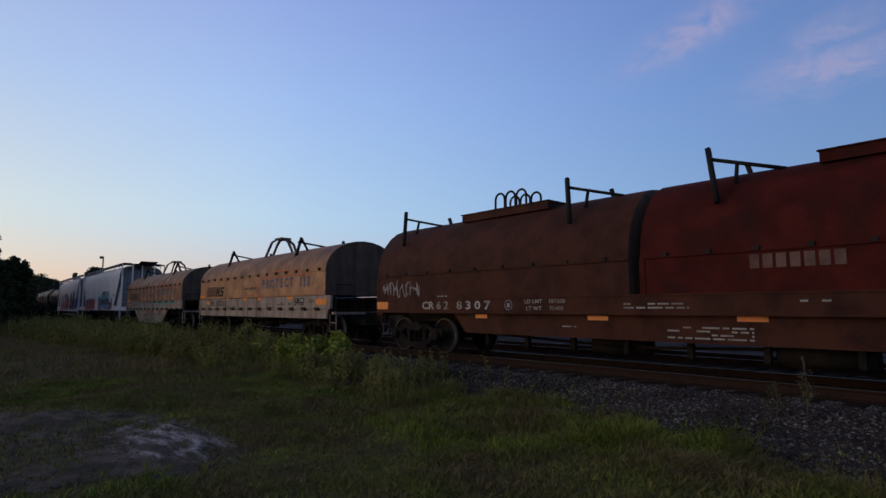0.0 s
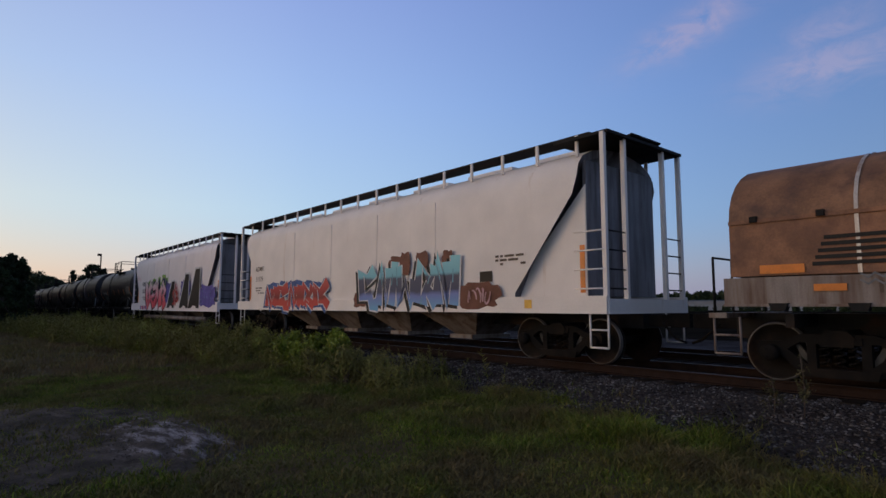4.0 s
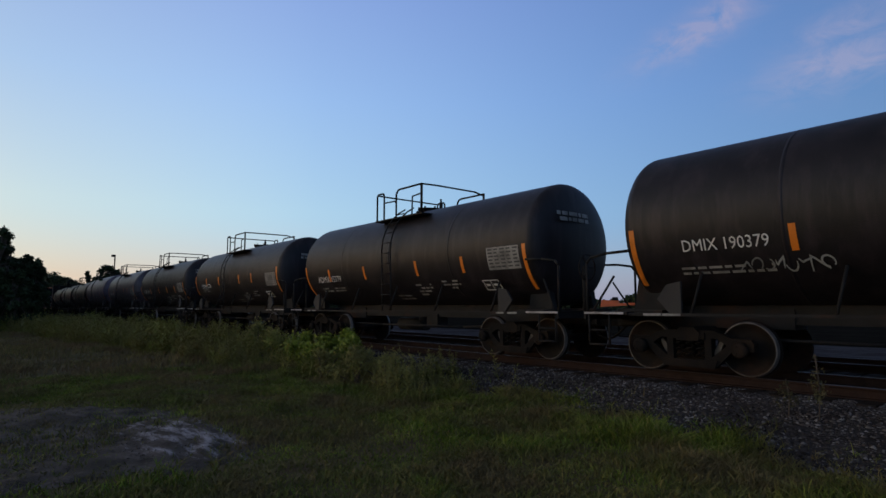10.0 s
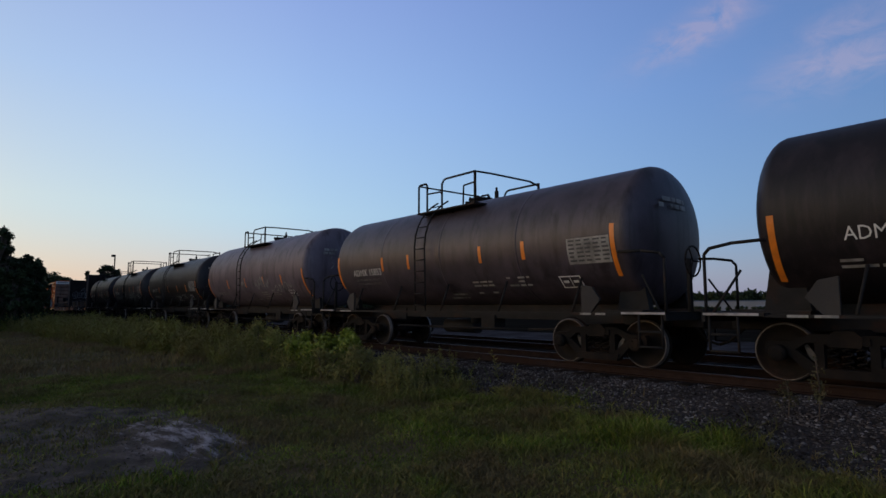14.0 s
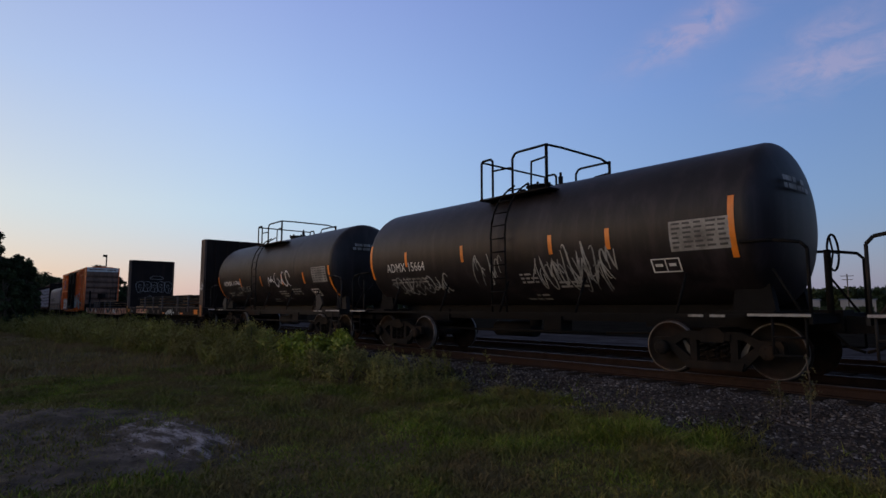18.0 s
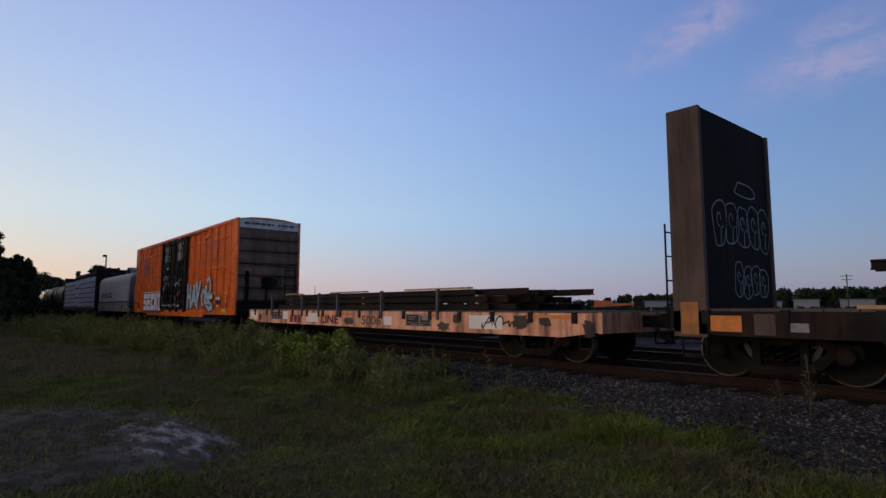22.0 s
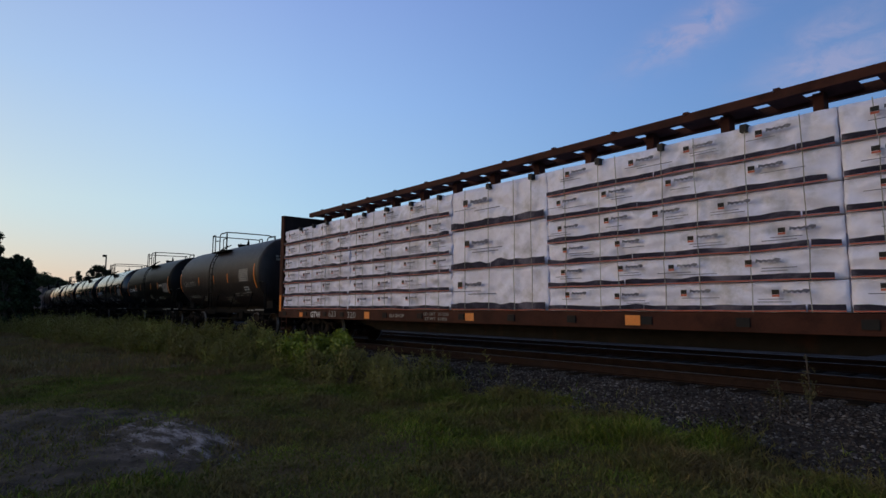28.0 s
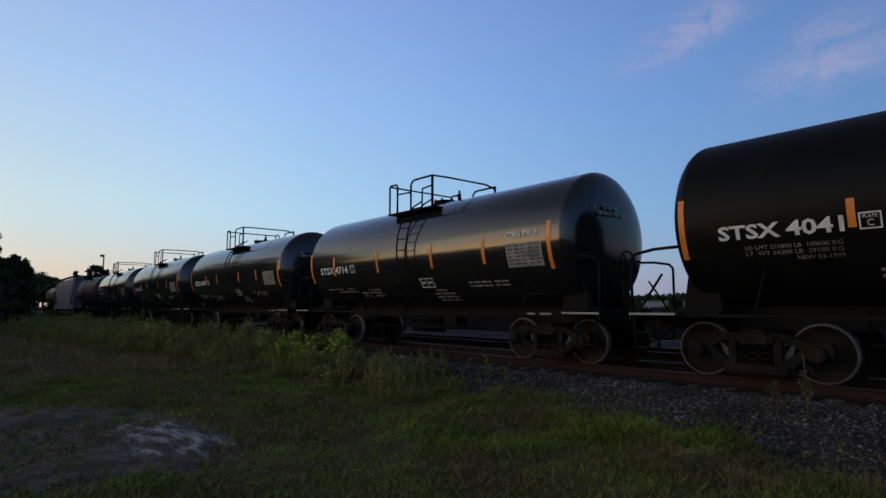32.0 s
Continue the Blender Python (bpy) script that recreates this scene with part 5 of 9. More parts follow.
T0 = -92.35
TANKS = [
    (T0, "black", "ADMX 15825", 1, "a", None, True, None),
    (T0 - 13.22, "black", "DMIX 190379", 2, "c", (-.75, .6, "grey", "faded grey jacket band"), True, ((1.1, 2.6, 1.7, 2.0, 12, .025), (1.3, 2.4, 1.65, 1.9, 10, .02), (3.0, 4.4, 1.68, 2.15, 14, .028), (3.1, 4.7, 1.6, 1.95, 12, .022), (-3.4, -2.1, 1.7, 1.95, 8, .025), (5.2, 5.35, 1.7, 2.0, 4, .02))),
    (T0 - 13.22 * 2, "black", "ADMX 15779", 3, "c", None, True, None),
    (T0 - 13.22 * 3, "black", "ADMX 15778", 4, "a", None, True, None),
    (T0 - 13.22 * 4, "black", "ADMX 15645", 5, "a", None, True, None),
    (T0 - 13.22 * 5, "dusk_grey", "ADMX 15853", 6, "a", None, True, None),
    (T0 - 13.22 * 6, "grey", "", 7, "d", None, False, ((-1.2, -.4, 2.0, 2.4, 5, .05), (.7, 2.3, 1.9, 2.4, 8, .05), (2.6, 4.4, 1.75, 2.1, 7, .04))),
    (T0 - 13.22 * 7, "black", "ADMX 17142", 8, "a", None, True, None),
    (T0 - 13.22 * 8, "black", "ADMX 15664", 9, "b", None, True, ((-4.4, -1.9, 1.6, 2.0, 11, .035), (-4.2, -2.2, 1.5, 1.8, 8, .025), (-.9, .1, 1.7, 2.4, 7, .03), (.9, 3.0, 1.6, 2.4, 14, .035), (1.1, 2.8, 1.5, 2.1, 10, .025))),
    (T0 - 13.22 * 9, "black", "ADMX 16746", 10, "a", None, True, ((.3, 2.4, 1.95, 2.5, 6, .045),)),
    (-322.2, "black", "GBRX 707900", 11, "b", None, True, None),
    (-335.4, "jet", "STSX 4041", 12, "b", None, True, None),
    (-348.6, "gloss", "STSX 4714", 13, "b", None, True, None),
    (-361.9, "gloss", "STSX 4097", 14, "b", None, True, None),
    (-375.1, "gloss", "STSX 4033", 15, "b", None, True, None),
    (-388.3, "gloss", "STSX 4052", 16, "b", None, True, None),
    (-401.5, "maroon", "", 17, "b", None, False, None),
    (-433.6, "black", "", 18, "b", None, True, None),
]
for tx, paint, mark, seed, style, band, panel, spray in TANKS:
    tone = {"black": "black", "maroon": "dull red-brown", "grey": "faded grey", "dusk_grey": "dark grey", "gloss": "glossy black", "jet": "jet black"}[paint]
    if band:
        band = (band[0], band[1], M[band[2]], band[3])
    tank_car(tx, M[paint], mark or " ", "%s tank car with railed top platform%s" % (tone, " and white spray tags" if spray else " and reflector strips"), seed, style, band, panel, spray,
             product="CORN SYRUP" if mark in ("STSX 4041", "STSX 4714") else None)
# ---- paints of the other cars ----
M["brown"] = mat("oxide_brown_paint", (.042, .0145, .0095), .75, 0, 2.4, .5, (.065, .021, .012), .5, False, .3, fine=28, spec=.15)
M["red"] = mat("faded_red_cover", (.056, .0082, .006), .75, 0, 2.0, .45, (.03, .0075, .006), .45, False, .3, fine=28, spec=.1)
M["yellowed"] = mat("rust_stained_cover", (.34, .165, .075), .62, 0, 2.2, .35, (.20, .085, .045), .5, False, .25, fine=30)
M["coverold"] = mat("weathered_cover", (.25, .112, .055), .65, 0, 2.2, .4, (.13, .055, .032), .5, False, .25, fine=30)
M["silver"] = mat("grey_frame_paint", (.245, .205, .18), .65, 0, 1.4, .28, (.115, .065, .043), .58, True, .12)
M["hoop"] = mat("bright_worn_hoop", (.62, .55, .48), .4, .3, 3, .3, (.28, .15, .09), .4, True, .05)
# the hood's grey made darker: the shade on its ends is put into the colour
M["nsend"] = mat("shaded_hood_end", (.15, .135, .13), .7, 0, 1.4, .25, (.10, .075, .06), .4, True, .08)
M["protect"] = mat("faded_navy_letter", (.05, .075, .135), .7, 0, 5, .4, (.14, .10, .08), .4, bump=0)
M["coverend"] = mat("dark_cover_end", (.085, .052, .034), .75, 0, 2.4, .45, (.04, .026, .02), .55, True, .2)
M["sooted"] = mat("sooty_cover_top", (.25, .122, .062), .7, 0, 1.8, .4, (.11, .055, .036), .5, False, .3, fine=30)
M["g_pale"] = mat("pale_yellow_spray", (.40, .31, .13), .7, 0, 6, .25, bump=0)
M["lugsteel"] = mat("worn_lug_steel", (.12, .10, .085), .6, .2, 3, .35, (.07, .035, .02), .5, False, .2)
M["nsgrey"] = mat("light_grey_hood", (.36, .315, .30), .6, 0, .9, .18, (.34, .19, .10), .27, False, .06)
M["boxorange"] = mat("orange_boxcar_paint", (.83, .158, .028), .24, 0, 1.3, .2, (.36, .12, .04), .34, True, .35, fine=9, spec=.6)
M["doorframe"] = mat("black_door_framing", (.008, .007, .007), .5, 0, 3, .3, (.014, .011, .009), .3, True, .05, spec=.15)
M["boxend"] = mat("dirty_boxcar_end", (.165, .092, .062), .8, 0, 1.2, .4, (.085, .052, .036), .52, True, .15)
M["worn_emblem"] = mat("sun_faded_maroon", (.40, .075, .05), .5, 0, 3, .3, (.6, .14, .04), .35, True, .03)
M["worn_stencil"] = mat("worn_brown_stencil", (.42, .10, .03), .5, 0, 4, .3, bump=0)
M["boxdoor"] = mat("black_boxcar_door", (.0135, .0102, .0122), .3, 0, 1.4, .4, (.0075, .0065, .0065), .35, True, .4, fine=8, spec=.38)
M["flatpink"] = mat("peeling_flatcar_paint", (.82, .37, .21), .65, 0, 2.5, .3, (.10, .03, .018), .5, True, .2)
M["flatgrey"] = mat("weathered_flatcar_side", (.018, .015, .013), .85, 0, 1.5, .4, (.05, .026, .019), .4, True, .15, spec=.1)
M["deck"] = mat("worn_wood_deck", (.09, .07, .055), .9, 0, 4, .35)
M["bulk"] = mat("dark_bulkhead", (.014, .011, .01), .85, 0, 1.5, .3, (.026, .017, .014), .4, True, .15, spec=.15)
M["bulkside"] = mat("rusted_bulkhead_post", (.085, .055, .04), .8, 0, 1.6, .35, (.03, .018, .014), .45, True, .12)
M["railsteel"] = mat("stacked_rail_steel", (.012, .0105, .01), .75, 0, 3, .4, (.03, .014, .009), .35, spec=.15)
M["wrap"] = mat("white_lumber_wrap", (.76, .735, .86), .42, 0, 1.6, .14, (.46, .44, .47), .32, False, .8, fine=9)
M["navy"] = mat("wrap_dark_band", (.030, .027, .045), .75, 0, 5, .5, (.16, .14, .17), .38, bump=.1, spec=.15)
M["redink"] = mat("wrap_red_line", (.45, .09, .05), .5, 0, 3, .3, bump=.1)
M["wrapword"] = mat("wrap_blue_print", (.09, .09, .13), .6, 0, 6, .3, (.4, .38, .4), .3, bump=0)
M["strap"] = mat("packing_strap", (.30, .30, .29), .5, 0, 3, .2, bump=0)
M["wood"] = mat("raw_lumber", (.45, .27, .13), .75, 0, 3, .3, bump=.1)
for nm, rgb in (("g_red", (.45, .05, .04)), ("g_sky", (.16, .36, .44)), ("g_teal", (.10, .20, .24)), ("g_blue", (.05, .10, .26)), ("g_black", (.012, .012, .014)), ("g_pink", (.55, .12, .14)), ("g_rose", (.56, .33, .34)),
                ("g_purple", (.10, .08, .30)), ("g_indigo", (.05, .045, .13)), ("g_green", (.22, .36, .08)), ("g_brown", (.16, .06, .04)), ("g_white", (.60, .58, .57)), ("g_mint", (.045, .26, .20)), ("g_maroon", (.16, .018, .02)), ("g_grey", (.22, .22, .23)), ("logo_red", (.45, .06, .05)), ("logo_blue", (.05, .11, .32)), ("ink", (.012, .011, .011)), ("faded_ink", (.12, .085, .06))):
    M[nm] = mat("spray_" + nm if nm[:2] == "g_" else nm, rgb, .55, 0, 2.5, .35, None, 0, False, .02, spec=.25)
M["faint"] = mat("ghost_lettering", (.11, .055, .045), .7, 0, 5, .35, (.055, .012, .009), .62, bump=0)
M["hopper_far"] = mat("dingy_hopper_paint", (.36, .29, .28), .7, 0, 1.0, .15, (.2, .13, .11), .4, True, .03)
M["hopper_bright"] = mat("clean_hopper_white", (.80, .72, .70), .55, 0, 1.0, .08, (.45, .36, .30), .12, True, .02)


def grad_mat(name, z0, z1, stops, warp=.25):
    """Spray paint laid on in bands from foot to top, with soft uneven edges."""
    m = bpy.data.materials.new(name)
    m.use_nodes = True
    n, l = m.node_tree.nodes, m.node_tree.links
    tc, sp, no, r = n.new("ShaderNodeTexCoord"), n.new("ShaderNodeSeparateXYZ"), n.new("ShaderNodeTexNoise"), n.new("ShaderNodeValToRGB")
    l.new(tc.outputs["Object"], sp.inputs[0])
    l.new(tc.outputs["Object"], no.inputs["Vector"])
    no.inputs["Scale"].default_value, no.inputs["Detail"].default_value = 2.2, 5
    mr, ad = n.new("ShaderNodeMapRange"), n.new("ShaderNodeMath")
    mr.inputs["From Min"].default_value, mr.inputs["From Max"].default_value = z0, z1
    l.new(sp.outputs["Z"], mr.inputs["Value"])
    ad.operation = "MULTIPLY_ADD"
    l.new(no.outputs["Fac"], ad.inputs[0])
    ad.inputs[1].default_value = warp
    l.new(mr.outputs[0], ad.inputs[2])
    e = r.color_ramp.elements
    e[0].position, e[0].color = stops[0][0] + warp / 2, (*stops[0][1], 1)
    e[1].position, e[1].color = min(1, stops[-1][0] + warp / 2), (*stops[-1][1], 1)
    for at, c in stops[1:-1]:
        e.new(min(1, at + warp / 2)).color = (*c, 1)
    l.new(ad.outputs[0], r.inputs[0])
    b = n["Principled BSDF"]
    l.new(r.outputs[0], b.inputs["Base Color"])
    b.inputs["Roughness"].default_value = .5
    b.inputs["Specular IOR Level"].default_value = .25
    return m


M["p_chrome"] = grad_mat("spray_blue_bands", 1.05, 2.45, [(0, (.16, .40, .60)), (.28, (.17, .22, .48)), (.36, (.06, .07, .12)), (.62, (.075, .085, .13)), (.68, (.20, .48, .55)), (.9, (.26, .58, .62))], .12)
M["p_red"] = grad_mat("spray_red_bands", 1.05, 2.05, [(0, (.55, .07, .055)), (.3, (.50, .06, .05)), (.4, (.22, .035, .035)), (.7, (.40, .05, .05)), (.9, (.5, .08, .07))], .3)
M["p_pink"] = grad_mat("spray_pink_to_red", .85, 2.75, [(0, (.62, .06, .07)), (.3, (.66, .10, .13)), (.55, (.68, .26, .30)), (.85, (.72, .56, .58))], .15)
M["p_turq"] = grad_mat("spray_turquoise", 1.0, 2.5, [(0, (.46, .52, .55)), (.22, (.24, .44, .48)), (.45, (.46, .52, .54)), (.65, (.22, .42, .46)), (.9, (.44, .52, .54))], .5)
M["p_white"] = mat("rolled_white_paint", (.72, .68, .66), .6, 0, 1.5, .12, (.5, .3, .26), .12, True, .03)
M["p_orange"] = mat("fresh_orange_spray", (.85, .22, .02), .5, 0, 2, .2, None, 0, False, .02)
GLYPHS = [
    [[(0, 0), (.18, 1.0), (.45, .12), (.62, .95)], [(.7, 0), (.84, .5), (.97, 1.05)]],
    [[(0, .1), (.34, 1.0), (.7, .52), (1.0, .9)], [(.3, 0), (.5, .42), (.95, 0)]],
    [[(1, .95), (.3, .8), (.75, .52), (.05, .4), (.6, .04), (1.0, .2)]],
    [[(.05, 1), (.12, .4), (.45, .02), (.84, .34), (.6, .72), (1.06, 1.0)]],
    [[(-.02, .8), (.28, 1.04), (.16, .06), (.58, .62), (.72, .0), (1.02, .7)]],
    [[(.95, 1.0), (.45, .76), (.1, .95), (.05, .25), (.5, .36), (.62, .02), (1.02, .12)]],
    [[(.1, .05), (.04, .66), (.46, 1.02), (.95, .78), (.58, .5), (.98, .22), (.5, .0)]],
    [[(.1, 0), (.04, .9), (.4, .55), (.95, 1.05)], [(.34, .4), (.7, .34), (1.04, -.04)]],
    [[(.14, 1), (.12, .5), (-.02, 0)], [(.78, .92), (.72, .5), (.78, -.05)], [(.05, .48), (.76, .5)]],
    [[(.42, .75), (.25, .4), (.0, .12)], [(.5, 1.0), (.66, .5), (.98, .1)], [(.15, .36), (.8, .38)]],
    [[(.08, 1), (.24, .5), (.18, -.12)], [(.95, 1.02), (.6, .62), (.32, .3)]],
    [[(.45, .74), (.08, .5), (.3, .12), (.75, .2), (.85, .56), (.45, .74)]],
    [[(.12, .86), (.1, .45), (.2, .0)], [(.3, 1.0), (.75, 1.12), (1.05, .8), (.7, .52), (.25, .48)], [(.55, .48), (.9, .18), (1.45, -.05)]],
]


def piece(car, x0, x1, z0, z1, glyphs, seed, edge, fill, wide=.3, lean=.12, shadow=None, shine="g_white", y=-1.5, label="spray-painted graffiti piece"):
    """A graffiti piece: block shadow, outline, banded fill and light slivers, coat over coat, shape by shape."""
    rng = random.Random(seed)
    n = len(glyphs)
    w, h = (x1 - x0) / n, z1 - z0
    for k, g in enumerate(glyphs):
        gx, gh, tilt = x0 + k * w, h * rng.uniform(.86, 1.0), lean + rng.uniform(-.1, .1)
        dz = rng.uniform(0, .08) * h
        for m, strokes in enumerate(GLYPHS[g]):
            pts = [(gx + w * (.04 + px * .98) + tilt * pz * gh + rng.uniform(-.03, .03) * w, z0 + dz + pz * gh + rng.uniform(-.03, .03) * h) for px, pz in strokes]
            wd = w * wide * rng.uniform(.85, 1.2)
            pts = [(px, max(pz, z0 + wd * .3)) for px, pz in pts]
            lift = .003 + k * .0006 + m * .0003
            if shadow:
                bm = bmesh.new()
                ribbon_stroke(bm, [(a - .11, b - .07) for a, b in pts], wd + .1, flat(y, lift))
                part("graffiti_shadow", bm, M[shadow], car)
            bm = bmesh.new()
            ribbon_stroke(bm, pts, wd + .085, flat(y, lift + .004))
            part("graffiti_outline", bm, M[edge], car, label if m == 0 else "")
            bm = bmesh.new()
            ribbon_stroke(bm, pts, wd, flat(y, lift + .008))
            part("graffiti_fill", bm, M[fill], car)
            if shine and rng.random() < .8:
                i = rng.randrange(len(pts) - 1)
                a, b = pts[i], pts[i + 1]
                bm = bmesh.new()
                ribbon_stroke(bm, [(a[0] - wd * .28, a[1]), ((a[0] + b[0]) / 2 - wd * .26, (a[1] + b[1]) / 2)], .03, flat(y, .017))
                part("graffiti_highlight", bm, M[shine], car)


M["hopper_end"] = mat("grey_hopper_end", (.19, .18, .19), .65, 0, 1.2, .25, (.07, .06, .058), .5, True, .06)


def flat(y, lift=.006):
    return lambda x, z: y - lift


def poly(bm, pts, skin):
    bm.faces.new([lay(bm, x, z, skin) for x, z in pts])


def blob(bm, x0, x1, z0, z1, skin, rng, n=26, rough=.16):
    """A cloud-like sprayed patch with an uneven outline."""
    cx, cz, rx, rz = (x0 + x1) / 2, (z0 + z1) / 2, (x1 - x0) / 2, (z1 - z0) / 2
    pts = []
    for i in range(n):
        a = 2 * math.pi * i / n
        k = 1 + rng.uniform(-rough, rough * .4)
        c, s = math.cos(a), math.sin(a)
        pts.append((cx + rx * k * math.copysign(abs(c) ** .6, c), cz + rz * k * math.copysign(abs(s) ** .6, s)))
    cv = lay(bm, cx, cz, skin)
    vs = [lay(bm, *p, skin) for p in pts]
    for a, b in zip(vs, vs[1:] + vs[:1]):
        bm.faces.new((cv, a, b))


def block(bm, x, z, w, h, skin, rng, lean, kind):
    """One slanted block shape of a mural, like a letter but none."""
    t = w * .30
    shapes = {0: [(0, 0), (t, 0), (t * 1.2, h * .75), (w - t, h * .72), (w - t * .9, 0), (w, 0), (w * 1.06, h), (w * .1, h * .96)],
              1: [(0, 0), (w, 0), (w * .94, h * .3), (t, h * .34), (t, h * .55), (w * .9, h * .52), (w, h), (-w * .06, h * .94)],
              2: [(0, 0), (t, 0), (w * .5, h * .45), (w - t, 0), (w, 0), (w * .66, h * .6), (w * 1.05, h), (w * .66, h), (w * .5, h * .72), (w * .3, h), (-w * .04, h), (w * .34, h * .58)],
              3: [(0, 0), (w * .3, 0), (w * .36, h * .26), (w * .66, h * .26), (w * .7, 0), (w, 0), (w * .76, h * 1.02), (w * .34, h)]}
    pts = shapes[kind]
    poly(bm, [(x + px + lean * pz, z + pz) for px, pz in pts], skin)


def mural(car, x0, x1, z0, z1, n, seed, back, edge, fill, shine, y=-1.5, label="spray-painted mural of block shapes", low=None, kinds=None):
    """A graffiti piece in coats: cloud, outline, fill, a darker foot and light slivers, each a few millimetres over the last."""
    rng = random.Random(seed)
    if back:
        for k in range(n):
            bm = bmesh.new()
            c = x0 + (k + .5) * (x1 - x0) / n
            w = (x1 - x0) / n * rng.uniform(.55, .8)
            blob(bm, c - w, c + w, z0, z1 + rng.uniform(-.15, .12), flat(y, .004 + k * .0006), rng, 26, .22)
            part("mural_cloud", bm, M[back], car, label)
    w = (x1 - x0) / n
    spec = [(x0 + i * w, w * rng.uniform(.95, 1.15), rng.uniform(.82, 1.0), rng.uniform(-.12, .2), (kinds or (0, 1, 2, 3))[rng.randrange(len(kinds or (0, 1, 2, 3)))]) for i in range(n)]
    for coat, (m, grow, lift) in enumerate(((edge, .06, .010), (fill, 0, .014))):
        for k, (bx, bw, bh, lean, kind) in enumerate(spec):
            bm = bmesh.new()
            block(bm, bx - grow, z0 + .02 - grow * .3, bw + 2 * grow - .05, (z1 - z0) * bh + grow, flat(y, lift + k * .0008), rng, lean, kind)
            part("mural_outline" if coat == 0 else "mural_fill", bm, M[m], car)
    for bx, bw, bh, lean, kind in spec:
        h = (z1 - z0) * bh
        for _ in range(3):
            px, pz, ln = bx + rng.uniform(.05, .7) * bw, z0 + rng.uniform(.1, .55) * h, h * rng.uniform(.2, .42)
            wd = bw * rng.uniform(.03, .08)
            bm = bmesh.new()
            poly(bm, [(px, pz), (px + wd, pz + .02), (px + wd * 1.5 + lean * ln, pz + ln), (px + lean * ln, pz + ln * .94)], flat(y, .02))
            part("mural_highlight", bm, M[shine], car)
        if low:
            for _ in range(3):
                px = bx + rng.uniform(0, .75) * bw
                bm = bmesh.new()
                blob(bm, px, px + bw * rng.uniform(.15, .35), z0 - .02, z0 + h * rng.uniform(.12, .3), flat(y, .018), rng, 14, .3)
                part("mural_shade", bm, M[low], car)
    for _ in range(n * 2):
        px = rng.uniform(x0, x1)
        bm = bmesh.new()
        top = z0 + rng.uniform(.0, .25)
        poly(bm, [(px, top), (px + .025, top), (px + .02, top - rng.uniform(.05, .2)), (px + .006, top - .12)], flat(y, .022))
        part("paint_drip", bm, M[edge], car)


def rects(car, name, rows, material, y=-1.5, lift=.006, label=""):
    for x0, x1, z0, z1 in rows:
        bm = bmesh.new()
        patch(bm, x0, x1, z0, z1, flat(y, lift), 1)
        part(name, bm, material, car, label)


def bars(car, x0, x1, z, h, n, material, y=-1.5, seed=0, gap=None, lean=0., name="lettering"):
    """A word that is not spelled out: plain blocks of its size."""
    w = (x1 - x0) / n
    bm = bmesh.new()
    for i in range(n):
        a = x0 + i * w
        poly(bm, [(a + w * .1, z), (a + w * .84, z), (a + w * .84 + lean, z + h), (a + w * .1 + lean, z + h)], flat(y, .008))
    part(name, bm, material, car)


def stirrup(car, x, y, z=1.0, m=None, low=.42):
    bm = bmesh.new()
    pipe(bm, [(x - .2, y, z), (x - .2, y, low), (x + .2, y, low), (x + .2, y, z)], .02)
    pipe(bm, [(x - .2, y, (z + low) / 2), (x + .2, y, (z + low) / 2)], .018)
    part("corner_step", done(bm), m or M["steel"], car)


def hand_wheel(car, x, y, z, s=1):
    bm = bmesh.new()
    pipe(bm, [(x, y + .28 * math.cos(k * .349), z + .28 * math.sin(k * .349)) for k in range(19)], .02)
    for k in range(4):
        a = k * 1.571
        bar(bm, (x, y, z), (x, y + .28 * math.cos(a), z + .28 * math.sin(a)), .016)
    box(bm, min(x, x - s * .2), max(x, x - s * .2), y - .12, y + .12, z - .2, z + .15)
    part("brake_wheel", done(bm), M["steel"], car)


# ---- coil cars ----
def arch_profile(w, z0, z1, z2, n=14, power=1.0):
    """Half-round hood: upright to z1, then an arch to z2."""
    pts = [(-w, z0), (-w, z1)]
    for i in range(1, n):
        a = math.pi * i / n
        c, s = math.cos(a), math.sin(a)
        pts.append((-w * math.copysign(abs(c) ** power, c), z1 + (z2 - z1) * abs(s) ** power))
    return pts + [(w, z1), (w, z0)]


def hood(car, x0, x1, prof, material, end_material, round_end=.0, name="cover", top=None):
    bm = bmesh.new()
    xs = [x0, x0 + round_end * .4, x0 + round_end, x1 - round_end, x1 - round_end * .4, x1] if round_end else [x0, x1]
    sc = [.93, .985, 1, 1, .985, .93] if round_end else [1, 1]
    z0 = prof[0][1]
    loops = [[bm.verts.new((x, p[0] * (k if p[1] > z0 + .01 or round_end else 1), z0 + (p[1] - z0) * k)) for p in prof] for x, k in zip(xs, sc)]
    for a, b in zip(loops, loops[1:]):
        for i in range(len(prof) - 1):
            f = bm.faces.new((a[i], a[i + 1], b[i + 1], b[i]))
            f.smooth = True
            if top and f.calc_center_median().z > 2.5:
                f.material_index = 2
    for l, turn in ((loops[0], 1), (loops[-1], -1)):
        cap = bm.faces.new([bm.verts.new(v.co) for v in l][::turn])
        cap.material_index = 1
    return part(name, done(bm), [material, end_material] + ([top] if top else []), car)


def ribbon(car, x, prof, w, t, material, name="hoop_rib"):
    """A strap over a hood at x."""
    bm = bmesh.new()
    cz = prof[0][1]
    a = [[bm.verts.new((x + dx, p[0] * (1 + t / 1.5), p[1] + (t if p[1] > cz + .9 else 0))) for p in prof] for dx in (-w / 2, w / 2)]
    for i in range(len(prof) - 1):
        bm.faces.new((a[0][i], a[0][i + 1], a[1][i + 1], a[1][i])).smooth = True
    part(name, bm, material, car)


